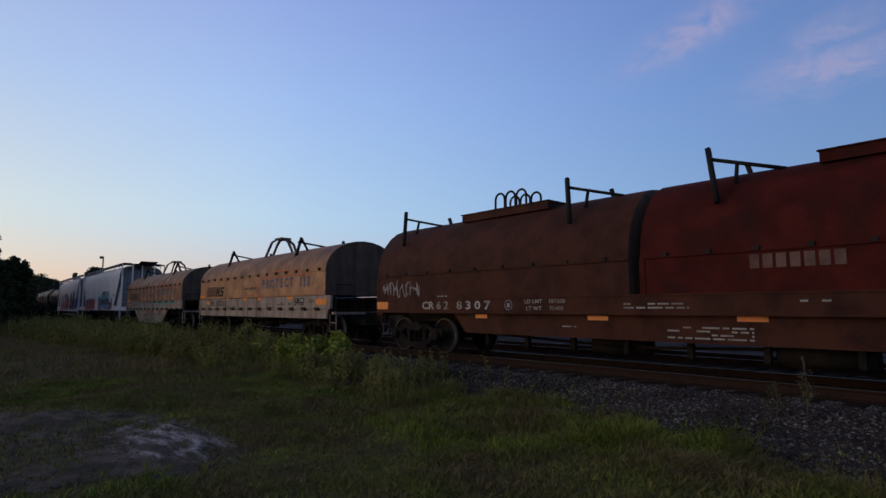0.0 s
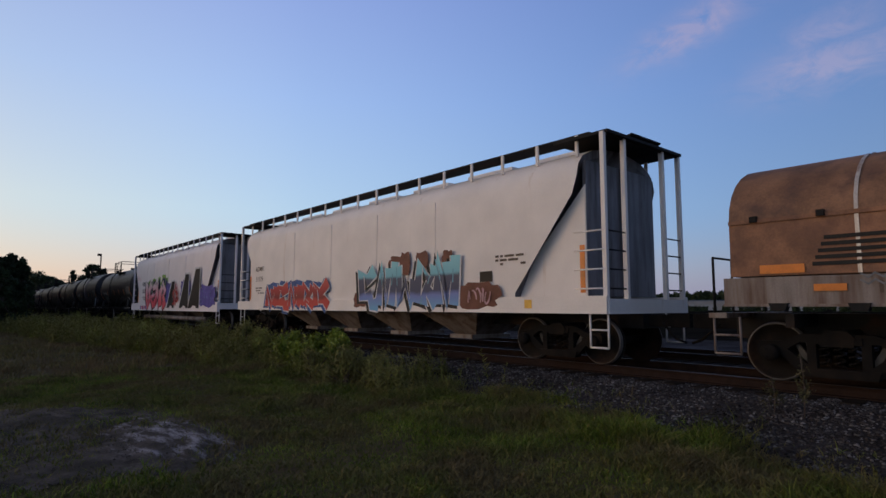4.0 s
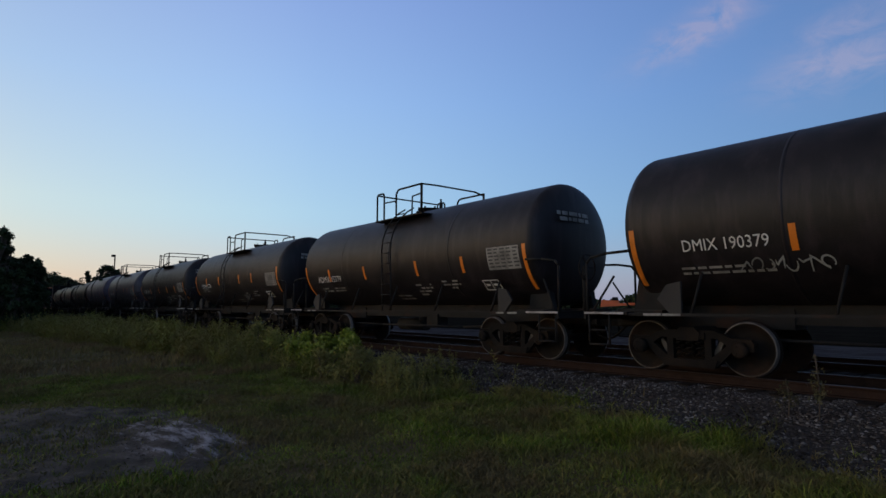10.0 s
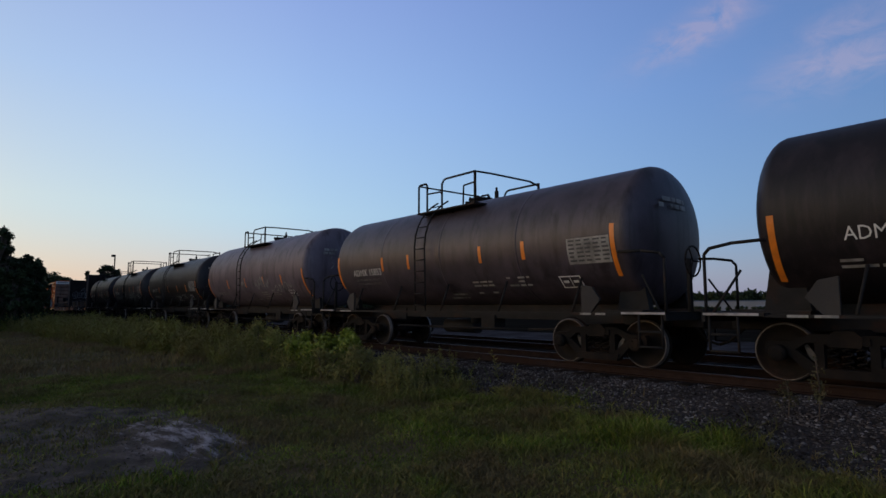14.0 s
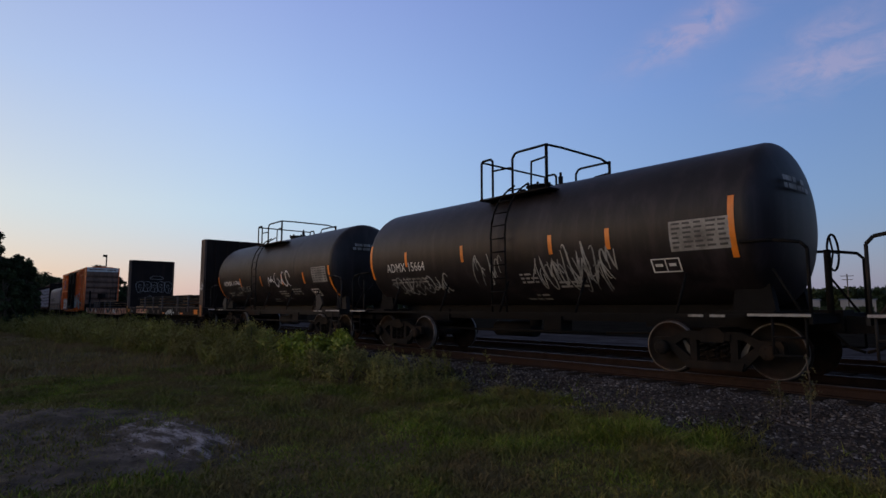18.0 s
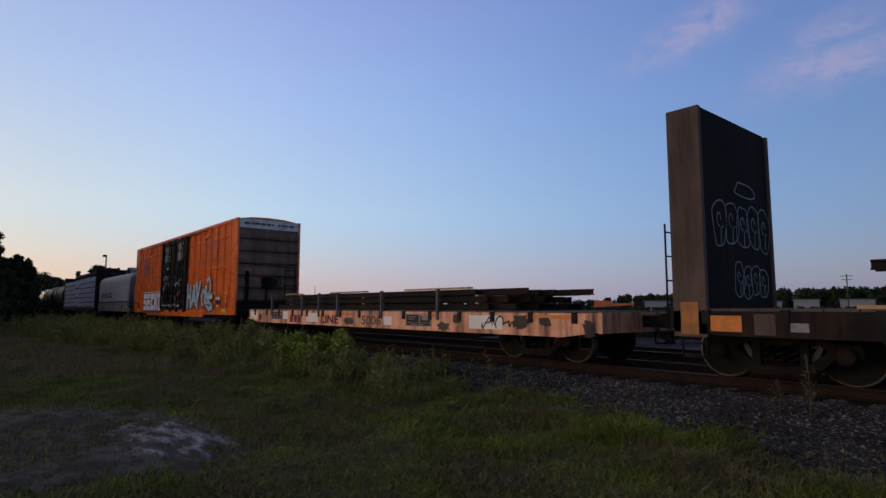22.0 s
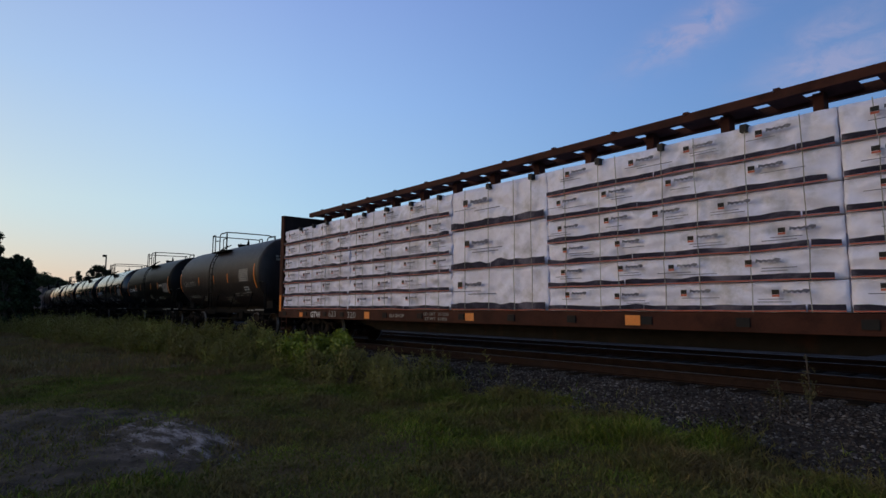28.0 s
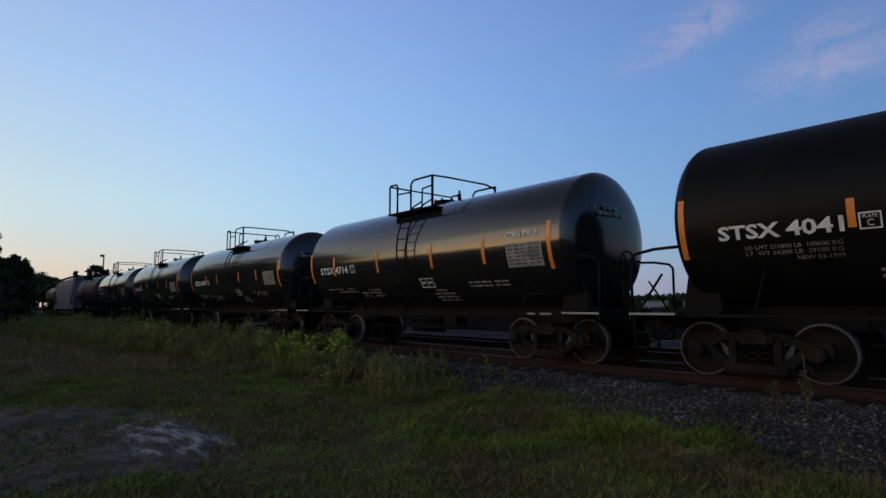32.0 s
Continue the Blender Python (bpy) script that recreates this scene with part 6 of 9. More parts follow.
def a_bracket(car, x, z, reach=.3, high=1.0):
    """A leaning guide post on either shoulder, with a raking stay to the crown and a second leg."""
    for y in (-1, 1):
        bm = bmesh.new()
        bar(bm, (x + .08, y * (.92 + reach), z - .6), (x, y * .9, z - .6 + high), .06, 4)
        bar(bm, (x + .3, y * .72, z - .2), (x, y * .9, z - .62 + high), .045, 4)
        bar(bm, (x - .16, y * .95, z - .76 + high), (x + .75, y * .3, z + .02), .045, 4)
        part("guide_bracket", done(bm), M["steel"], car)


def lift_frame(car, x, z, wide=1.03, high=.7, material=None):
    """The four-legged lifting lug on top of a cover: two legs along the crown, two across it."""
    bm = bmesh.new()
    for ux, uy, reach, foot in ((1, 0, wide, z - .02), (-1, 0, wide, z - .02), (0, 1, .8, z - .25), (0, -1, .8, z - .25)):
        pts = [(ux * reach, uy * reach, foot), (ux * .55, uy * .5, z + high - .2), (ux * .3, uy * .28, z + high - .05), (0, 0, z + high)]
        pts = [(x + a, b, c) for a, b, c in pts]
        for p, q in zip(pts, pts[1:]):
            bar(bm, p, q, .06, 4)
    box(bm, x - .32, x + .32, -.24, .24, z + high - .05, z + high + .03)
    part("lifting_frame", done(bm), material or M["steel"], car)


def coil_frame(car, half, paint, deep=None, sill=(1.05, 1.42)):
    """Side sills with a flange, cross ties and a centre sill; deep: a fish-bellied side between two places."""
    for s in (-1, 1):
        bm = bmesh.new()
        y0, y1 = (-1.5, -1.42) if s < 0 else (1.42, 1.5)
        box(bm, -half, half, y0, y1, sill[0], sill[1])
        box(bm, -half, half, min(y0, y1) - (.05 if s < 0 else 0), max(y0, y1) + (.05 if s > 0 else 0), sill[0] - .04, sill[0])
        part("side_sill", done(bm), paint, car)
        if deep:
            bm = bmesh.new()
            prism(bm, [(deep[0] - deep[3], sill[0] - .05), (deep[0], deep[2]), (deep[1], deep[2]), (deep[1] + deep[3], sill[0] - .05)], s * 1.47 - .03, s * 1.47 + .03)
            part("belly_plate", done(bm), paint, car)
    bm = bmesh.new()
    box(bm, -half - .3, half + .3, -.35, .35, .62, 1.05)
    part("centre_sill", done(bm), M["steel"], car)
    for k in range(-4, 5):
        for y in (-1, 1):
            bm = bmesh.new()
            box(bm, k * half / 4.6 - .06, k * half / 4.6 + .06, *sorted((y * .36, y * 1.4)), .85, 1.05)
            part("crossbearer", done(bm), M["steel"], car)
    for s in (-1, 1):
        bm = bmesh.new()
        box(bm, s * half, s * (half + .28), -1.45, 1.45, .98, 1.06)
        part("end_platform", done(bm), paint, car)
        for y in (-1.4, 1.4):
            stirrup(car, s * (half + .02), y, 1.0, paint)
            bm = bmesh.new()
            pipe(bm, [(s * (half + .2), y, 1.05), (s * (half + .2), y, 1.95)], .022)
            pipe(bm, [(s * (half + .2), y, 1.95), (s * (half + .2), y * .5, 1.95)], .02)
            pipe(bm, [(s * (half + .2), y * .5, 1.95), (s * (half + .2), y * .5, 1.05)], .02)
            part("end_handrail", done(bm), M["steel"], car)
    bm = bmesh.new()
    bar(bm, (-.9, -.5, .6), (.3, -.5, .6), .19, 14)
    pipe(bm, [(-half + 2, -.6, .75), (0, -.8, .6), (half - 2, -.5, .75)], .03)
    bar(bm, (1.1, -.7, .68), (1.1, -.5, .68), .16, 12)
    part("brake_rigging", done(bm), M["truck"], car)


# red-brown car with two arched covers, narrower than its neighbours
RED, RW = -6.1, 1.22
car = car_root("coil_car", RED, "rust-brown steel coil car with two arched dark red covers")
for s in (-1, 1):
    bm = bmesh.new()
    y0, y1 = sorted((s * (RW - .08), s * RW))
    box(bm, -8.09, 7.75, y0, y1, 1.08, 1.40)
    y0, y1 = sorted((s * (RW - .1), s * (RW + .05)))
    box(bm, -8.09, 7.75, y0, y1, 1.05, 1.08)
    box(bm, -8.05, 7.7, *sorted((s * (RW - .1), s * (RW + .02))), 1.40, 1.43)
    part("side_sill", done(bm), M["brown"], car)
    bm = bmesh.new()
    prism(bm, [(-4.75, 1.05), (-4.3, .58), (4.6, .58), (5.1, 1.05)], s * (RW - .12) - .03, s * (RW - .12) + .03)
    part("belly_plate", done(bm), M["brown"], car)
    bm = bmesh.new()
    box(bm, s * 7.72 - .05, s * 7.72 + .34 * s, -RW, RW, .98, 1.06)
    part("end_platform", done(bm), M["brown"], car)
    for y in (-RW + .06, RW - .06):
        stirrup(car, s * 7.72, y, 1.0, M["brown"])
        bm = bmesh.new()
        pipe(bm, [(s * 8.15, y, 1.05), (s * 8.15, y, 1.95), (s * 8.15, y * .5, 1.95), (s * 8.15, y * .5, 1.05)], .02)
        part("end_handrail", done(bm), M["steel"], car)
bm = bmesh.new()
box(bm, -8.3, 8.0, -.35, .35, .62, 1.05)
part("centre_sill", done(bm), M["steel"], car)
bm = bmesh.new()
bar(bm, (-.9, -.6, .45), (.3, -.6, .45), .19, 14)
pipe(bm, [(-5, -.6, .6), (0, -.8, .42), (5, -.5, .6)], .03)
bar(bm, (2.6, -.7, .42), (3.9, -.7, .42), .17, 12)
for k in range(-3, 4):
    box(bm, k * 1.25 - .05, k * 1.25 + .05, -.95, -.85, .3, .6)
part("brake_rigging", done(bm), M["truck"], car)
pr = arch_profile(RW, 1.43, 2.1, 3.58)
for x0, x1, m, at in ((-8.05, .27, "brown", (-7.05, -3.55, -1.25)), (.52, 7.6, "red", (1.8, 4.75, 6.6))):
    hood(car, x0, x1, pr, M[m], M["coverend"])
    bm = bmesh.new()
    prism(bm, [(at[1] - 1.45, 3.45), (at[1] + 1.45, 3.45), (at[1] + 1.45, 3.63), (at[1] - 1.45, 3.63)], -.6, .6)
    box(bm, at[1] - 1.48, at[1] + 1.48, -.63, .63, 3.63, 3.65)
    part("raised_ridge", done(bm), M[m], car)
    for bx in (at[0], at[2]):
        for y in (-1, 1):
            # a leaning guide post, a raking stay to the crown and a short strut
            bm = bmesh.new()
            bar(bm, (bx + .1, y * 1.08, 2.95), (bx - .12, y * .84, 3.98), .055, 4)
            bar(bm, (bx - .05, y * .88, 3.76), (bx + .95, y * .35, 3.5), .04, 4)
            bar(bm, (bx + .3, y * .68, 3.68), (bx + .3, y * .78, 3.3), .035, 4)
            part("guide_bracket", done(bm), M["steel"], car)
    for dx in (-.36, .0, .36):
        for y in (-.28, .28):
            bm = bmesh.new()
            pipe(bm, [(at[1] + dx - .16, y, 3.62), (at[1] + dx - .16, y, 3.94)] + arc((at[1] + dx, y, 3.95), .16, 180, 0, 8) + [(at[1] + dx + .16, y, 3.94), (at[1] + dx + .16, y, 3.62)], .028)
            part("lifting_hoop", done(bm), M["steel"], car)
    bm = bmesh.new()
    box(bm, x0 + .03, x1 - .03, -RW - .03, -RW + .02, 2.07, 2.10)
    part("cover_rib", done(bm), M[m], car)
    bm = bmesh.new()
    box(bm, x0 - .02, x0 + .09, -RW - .012, -RW + .02, 1.43, 2.1)
    part("edge_hoop", done(bm), M[m], car)
    for k in range(9):
        bm = bmesh.new()
        xx = x0 + .5 + k * (x1 - x0 - 1) / 8
        box(bm, xx - .04, xx + .04, -RW - .05, -RW + .01, 2.08, 2.16)
        part("cover_latch", done(bm), M["steel"], car)
letter("lettering", "CR 6 2", -5.38, 1.24, .2, flat(-RW, .012), M["pale_edge"], car, "worn white stencilled number", .008, 1.35)
letter("lettering", "8 3 0 7", -3.95, 1.24, .2, flat(-RW, .012), M["pale_edge"], car, "worn white stencilled number", .008, 1.5)
letter("lettering", "LD LMT    187600", -1.75, 1.32, .085, flat(-RW, .012), M["dull"], car, "worn stencilled load limit", .002, 1.25)
letter("lettering", "LT WT     75400", -1.75, 1.17, .085, flat(-RW, .012), M["dull"], car, "worn stencilled weight", .002, 1.25)
bm = bmesh.new()
pipe(bm, [(-2.78 + .11 * math.cos(a), -RW - .012, 1.25 + .11 * math.sin(a)) for a in [k * .4 for k in range(17)]], .009, 4)
box(bm, -2.82, -2.74, -RW - .018, -RW - .008, 1.2, 1.29)
part("ring_mark", done(bm), M["pale_edge"], car, "white stencilled ring")
bm = bmesh.new()
rng = random.Random(3)
scrawl(bm, -7.8, -6.05, 1.5, 1.95, flat(-RW, .008), rng, 12, .035)
part("sprayed_tag", bm, M["g_grey"], car, "pale looping spray tag")
for p0, p1, pz, rows_, gap in ((.15, 1.4, 1.27, 2, .07), (.95, 2.4, .86, 4, .06), (-1.35, -1.0, .82, 2, .06), (3.1, 3.5, 1.3, 1, .06), (-5.3, -4.9, 1.5, 1, .06)):
    bm = bmesh.new()
    lines(bm, p0, p1, pz, rows_, gap, .03, flat(-RW + (.09 if pz < 1 else 0), .012), rng)
    part("stencil_print", bm, M["dull"], car)
bars(car, 2.4, 3.75, 1.8, .22, 7, M["faint"], y=-RW)
rects(car, "reflector_strip", ((-8.05, -7.5, 1.15, 1.36), ), M["orange"], -RW, .01, "orange reflective strip")
rects(car, "reflector_strip", ((-3.95, -3.55, .94, 1.03), (-.72, -.25, .94, 1.03), (2.15, 2.62, .96, 1.05)), M["orange"], -RW + .09, .012, "orange reflective strip")
trucks(car, RED, (-6.4, 6.1))
couplers(car, 8.75)

# rust-stained covered coil car
pr = arch_profile(1.5, 1.62, 2.46, 3.5)


def stained_coil(x, half, cover, label, deep, ribs, seed, rear_front, strapped, brackets, lug, word, nose=.12):
    rng = random.Random(seed)
    car = car_root("coil_car", x, label)
    coil_frame(car, half, M["silver"], deep, (1.2, 1.6))
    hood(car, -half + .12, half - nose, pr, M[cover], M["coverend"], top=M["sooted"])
    bm = bmesh.new()
    box(bm, -half + .12, half - nose, -1.525, -1.5, 2.43, 2.49)
    part("cover_rib", done(bm), M[cover], car)
    for k in range(15):
        xx = -half + .5 + k * (2 * half - .88 - nose) / 14
        bm = bmesh.new()
        box(bm, xx - .05, xx + .05, -1.57, -1.5, 2.44, 2.53)
        part("cover_latch", done(bm), M["steel"], car)
    for xx in ribs:
        if strapped:
            ribbon(car, xx, pr, .05, .012, M["hoop"])
        else:
            ribbon(car, xx, pr, .04, .006, M[cover], "weld_seam")
    for k in range(13):
        xx = -half + .8 + k * (2 * half - 1.6) / 12
        bm = bmesh.new()
        prism(bm, [(xx - .13, 1.21), (xx + .13, 1.21), (xx + .09, 1.1), (xx - .09, 1.1)], -1.6, -1.46)
        part("sill_bracket", done(bm), M["steel"], car)
    a_bracket(car, brackets[0], 3.45)
    a_bracket(car, brackets[1], 3.45)
    lift_frame(car, lug, 3.5, material=M["lugsteel"])
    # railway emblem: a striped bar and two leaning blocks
    for k in range(5):
        rects(car, "emblem", ((-5.5 + k * .04, -4.28 + k * .02, 1.74 + k * .092, 1.795 + k * .092),), M["ink"], -1.5, .014)
    for q in ([(-4.22, 1.72), (-4.06, 1.72), (-3.98, 1.93), (-3.9, 1.72), (-3.76, 1.72), (-3.64, 2.15), (-3.8, 2.15), (-3.87, 1.95), (-3.94, 2.15), (-4.1, 2.15)],
              [(-3.72, 1.72), (-3.26, 1.72), (-3.18, 1.97), (-3.46, 1.99), (-3.44, 2.06), (-3.14, 2.06), (-3.12, 2.15), (-3.56, 2.15), (-3.62, 1.9), (-3.36, 1.87), (-3.38, 1.81), (-3.7, 1.81)]):
        bm = bmesh.new()
        poly(bm, q, flat(-1.5, .014))
        part("emblem", bm, M["ink"], car)
    px = word[0]
    for c, a in zip("PROTECT", range(7)):
        letter("lettering", c, px + (a + .5) * (word[1] - px) / 7, 2.11, .33, flat(-1.5, .012), M["protect"], car, "faded navy painted letter", .022, 1.0)
    for a in range(3):
        letter("lettering", "I", word[1] + .52 + a * .3, 2.09, .33, flat(-1.5, .012), M["protect"], car, "faded navy painted letter", .03, 1.0)
    bm = bmesh.new()
    poly(bm, [(word[0] - .2, 2.34), (word[1] + 1.4, 2.34), (word[1] + 1.4, 2.365), (word[0] - .2, 2.365)], flat(-1.5, .012))
    part("painted_line", bm, M["g_red"], car)
    bm = bmesh.new()
    poly(bm, [(word[0] - 2.2, 1.70), (word[0] - .4, 1.70), (word[0] - .2, 2.36), (word[0] - .23, 2.36), (word[0] - .42, 1.73), (word[0] - 2.2, 1.72)], flat(-1.5, .012))
    part("painted_line", bm, M["g_red"], car)
    span("faded_print", "Thoroughbred", word[0] - 1.95, word[0] - .48, 2.0, .17, flat(-1.5, .012), M["ink"], car, "dark painted script")
    bm = bmesh.new()
    lines(bm, word[0] + 1.0, word[1] - .1, 2.62, 1, .1, .07, lambda a, b: -1.5, rng)
    part("faded_print", bm, M["worn_stencil"], car)
    trucks(car, x, rear_front)
    couplers(car, half + 1.15)
    return car


def data_plate(car, x0, x1, z0, z1, y=-1.5):
    """A black plate with a white rim, divisions and lines of print."""
    rects(car, "data_plate", ((x0, x1, z0, z1),), M["ink"], y, .010)
    w, h = x1 - x0, z1 - z0
    for q in ((0, 1, .93, 1), (0, 1, 0, .07), (0, .04, .07, .93), (.96, 1, .07, .93), (.54, .58, .3, .93), (.04, .96, .26, .3), (.12, .42, .72, .78), (.12, .36, .54, .6), (.64, .88, .5, .8), (.2, .7, .12, .18)):
        rects(car, "plate_print", ((x0 + w * q[0], x0 + w * q[1], z0 + h * q[2], z0 + h * q[3]),), M["dull"], y, .014)


car = stained_coil(-23.0, 6.55, "yellowed", "rust-stained yellow-brown covered coil car on grey frame", (-6.3, 6.3, .84, .12), (-4.3, -2.24, -.1, 1.28, 1.99, 4.4), 11, (-5.69, 4.94), False, (-3.75, 3.17), -.42, (1.0, 3.9), .36)
span("lettering", "NS 167055", -4.9, -2.84, 1.385, .23, flat(-1.5, .01), M["ink"], car, "black stencilled number", .004)
rng = random.Random(19)
for q in ((-2.65, -2.3, 1.75, 2.25, 2), (-2.2, -1.0, 1.72, 2.1, 4), (-.45, -.15, 1.72, 2.1, 2), (-.2, .1, 1.75, 1.95, 2)):
    bm = bmesh.new()
    scrawl(bm, q[0], q[1], q[2], q[3], flat(-1.5, .016), rng, q[4], .022)
    part("sprayed_tag", bm, M["g_pale"], car, "pale yellow spray-paint scrawl")
rects(car, "reflector_strip", ((-6.4, -5.7, 1.67, 1.8), (-5.45, -4.95, 1.35, 1.5), (-.82, -.37, 1.5, 1.61), (.72, 1.19, 1.5, 1.6), (3.39, 3.85, 1.48, 1.6), (5.6, 6.3, 1.3, 1.5), (-2.75, -2.5, 1.55, 1.62)), M["orange"], -1.5, .02, "orange reflective strip")
data_plate(car, 3.93, 4.75, 1.26, 1.56)
for x0, x1, z0, n in ((1.5, 2.24, 1.36, 3), (2.5, 3.16, 1.39, 2), (3.45, 3.7, 1.38, 2), (-2.6, -1.7, 1.28, 3)):
    bm = bmesh.new()
    lines(bm, x0, x1, z0, n, .06, .03, flat(-1.5, .01), rng)
    part("stencil_print", bm, M["ink"], car)
bm = bmesh.new()
poly(bm, [(-.66, 1.28), (-.5, 1.28), (-.58, 1.41)], flat(-1.5, .012))
part("triangle_mark", bm, M["g_red"], car, "small red triangle")
letter("lettering", "CS-17", 5.25, 1.42, .12, flat(-1.5, .012), M["ink"], car, "", .003)
car = stained_coil(-39.2, 6.75, "coverold", "weathered coil car with strapped rusty cover and deep belly", (-2.7, 2.65, .28, 1.42), (-4.94, -3.36, -2.25, -1.31, -.39, .48, 1.4, 2.31, 3.49, 4.96), 12, (-5.38, 5.1), True, (-3.53, 3.38), -.3, (1.24, 4.22))
span("lettering", "NS 165074", -4.75, -3.1, 1.42, .17, flat(-1.5, .01), M["faded_ink"], car, "faded stencilled number", .003)
rng = random.Random(5)
for a, w in ((.5, 1.0), (1.6, 1.35), (3.1, 1.1), (4.3, 1.3)):
    bm = bmesh.new()
    poly(bm, [(a, 1.46), (a + w, 1.46), (a + w, 1.49), (a + w * .82, 1.49), (a + w * .93, 1.62), (a + w * .84, 1.62), (a + w * .72, 1.5), (a + w * .3, 1.5), (a + w * .12, 1.69), (a + w * .03, 1.69), (a + w * .16, 1.5), (a, 1.5)], flat(-1.5, .012))
    part("sprayed_zigzag", bm, M["g_mint"], car, "teal sprayed zigzag")
    bm = bmesh.new()
    poly(bm, [(a + w * .33, 1.515), (a + w * .71, 1.515), (a + w * .81, 1.6), (a + w * .25, 1.63)], flat(-1.5, .017))
    part("sprayed_infill", bm, M["ink"], car)
for dz in (0, .09):
    bm = bmesh.new()
    for k in range(14):
        a = -4.95 + k * .17
        poly(bm, [(a, 1.6 - dz), (a + .09, 1.54 - dz), (a + .17, 1.6 - dz), (a + .17, 1.63 - dz), (a + .09, 1.57 - dz), (a, 1.63 - dz)], flat(-1.5, .012))
    bmesh.ops.remove_doubles(bm, verts=bm.verts[:], dist=.001)
    part("sprayed_zigzag", bm, M["g_grey"], car, "pale sprayed wave")
# dark round-cornered outline letters on the belly
for strokes in ([(-1.28, 1.06), (-1.2, .45)], [(-1.24, .78), (-.95, .74)], [(-1.0, 1.06), (-.86, .5)], [(-.72, .76), (-.4, .8), (-.42, .98), (-.62, 1.0), (-.72, .76), (-.6, .5), (-.32, .52)], [(-.2, 1.06), (-.14, .5), (.12, .48)], [(.2, .5), (.2, .95), (.45, 1.02), (.55, .5)], [(.66, .6), (.6, .9), (.75, 1.05), (.95, .98), (1.0, .66), (.85, .46), (.66, .6)]):
    bm = bmesh.new()
    ribbon_stroke(bm, strokes, .05, flat(-1.5, .02))
    part("sprayed_tag", bm, M["ink"], car, "dark spray-paint outline")
rects(car, "reflector_strip", ((-3.58, -3.09, .9, 1.02), (-1.37, -.9, .91, 1.04), (1.01, 1.51, .91, 1.06), (3.07, 3.53, .93, 1.07), (5.36, 5.52, 1.33, 1.42), (-5.5, -5.1, 1.38, 1.48), (-6.2, -5.6, 1.65, 1.78)), M["orange"], -1.5, .02, "orange reflective strip")
data_plate(car, 2.17, 2.67, .77, 1.03, -1.51)
bm = bmesh.new()
lines(bm, 2.1, 2.5, .42, 3, .07, .03, flat(-1.5, .012), rng)
part("stencil_print", bm, M["faded_ink"], car)

# grey hooded coil car
GREY = -283.55
car = car_root("coil_car", GREY, "light grey hooded coil car with orange reflectors and rust")
coil_frame(car, 5.9, M["silver"], None, (.86, 1.5))
pr = arch_profile(1.5, 1.52, 2.75, 3.78, 18, .55)
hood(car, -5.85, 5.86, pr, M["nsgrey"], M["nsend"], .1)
bm = bmesh.new()
box(bm, -5.88, 5.95, -1.54, -1.46, 1.5, 1.58)
part("cover_skirt", done(bm), M["brown"], car, "rusty lower edge of the hood")
for xx in (-2.05, .35, 3.75):
    ribbon(car, xx, pr, .03, .005, M["nsgrey"], "weld_seam")
a_bracket(car, -3.75, 3.84, 0, .98)
a_bracket(car, 2.5, 3.84, 0, .98)
bm = bmesh.new()
for y in (-.35, .35):
    ring = [(a * 1.35, b, 3.78 + (c - 3.78) * .95) for a, b, c in arc((0, y, 3.78), .56, 180, 0, 12)]
    for p, q in zip(ring, ring[1:]):
        bar(bm, p, q, .05, 6)
prism(bm, [(p[0] * 1.35, p[2]) for p in arc((0, 0, 3.8), .6, 80, 10, 10)] + [(p[0] * 1.35, p[2]) for p in arc((0, 0, 3.8), .55, 10, 80, 10)], -.35, .35)
part("lifting_hoop", done(bm), M["silver"], car)
for xx in (-4.68, 4.71):
    bm = bmesh.new()
    prism(bm, [(xx - .14, 1.52), (xx + .14, 1.52), (xx + .1, .88), (xx - .1, .88)], -1.57, -1.5)
    part("corner_gusset", done(bm), M["silver"], car)
for k in range(5):
    rects(car, "emblem", ((-4.73 + .12 * k, -3.28 + .02 * k, 1.9 + k * .095, 1.95 + k * .095),), M["ink"], -1.5, .012)
for q in ([(-3.1, 1.87), (-2.86, 1.87), (-2.76, 2.09), (-2.66, 1.87), (-2.48, 1.87), (-2.32, 2.29), (-2.55, 2.29), (-2.63, 2.1), (-2.7, 2.29), (-2.93, 2.29)],
          [(-2.42, 1.87), (-1.9, 1.87), (-1.8, 2.11), (-2.14, 2.14), (-2.12, 2.2), (-1.76, 2.2), (-1.74, 2.29), (-2.22, 2.29), (-2.3, 2.05), (-1.99, 2.02), (-2.01, 1.96), (-2.4, 1.96)]):
    bm = bmesh.new()
    poly(bm, q, flat(-1.5, .012))
    part("emblem", bm, M["ink"], car)
bars(car, -1.46, .02, 2.15, .18, 7, M["ink"], lean=.05)
bars(car, -1.58, .2, 1.88, .18, 8, M["ink"], lean=.05)
span("lettering", "NS 163611", -4.38, -3.0, 1.02, .18, flat(-1.5, .01), M["ink"], car, "black stencilled number", .003)
span("lettering", "CS31A", 4.9, 5.38, 1.11, .12, flat(-1.5, .01), M["faded_ink"], car, "", .003)
rects(car, "reflector_strip", ((-5.88, -5.45, 1.08, 1.3), (-2.67, -2.05, 1.1, 1.21), (-.1, .34, 1.09, 1.2), (2.3, 2.7, 1.08, 1.2), (5.46, 5.9, 1.06, 1.3), (-5.8, -5.35, 1.66, 1.72)), M["orange"], -1.5, .01, "orange reflective strip")
rects(car, "paper_label", ((.73, 1.0, 1.09, 1.2),), M["white"], -1.5, .01)
data_plate(car, 3.85, 4.23, .94, 1.2)
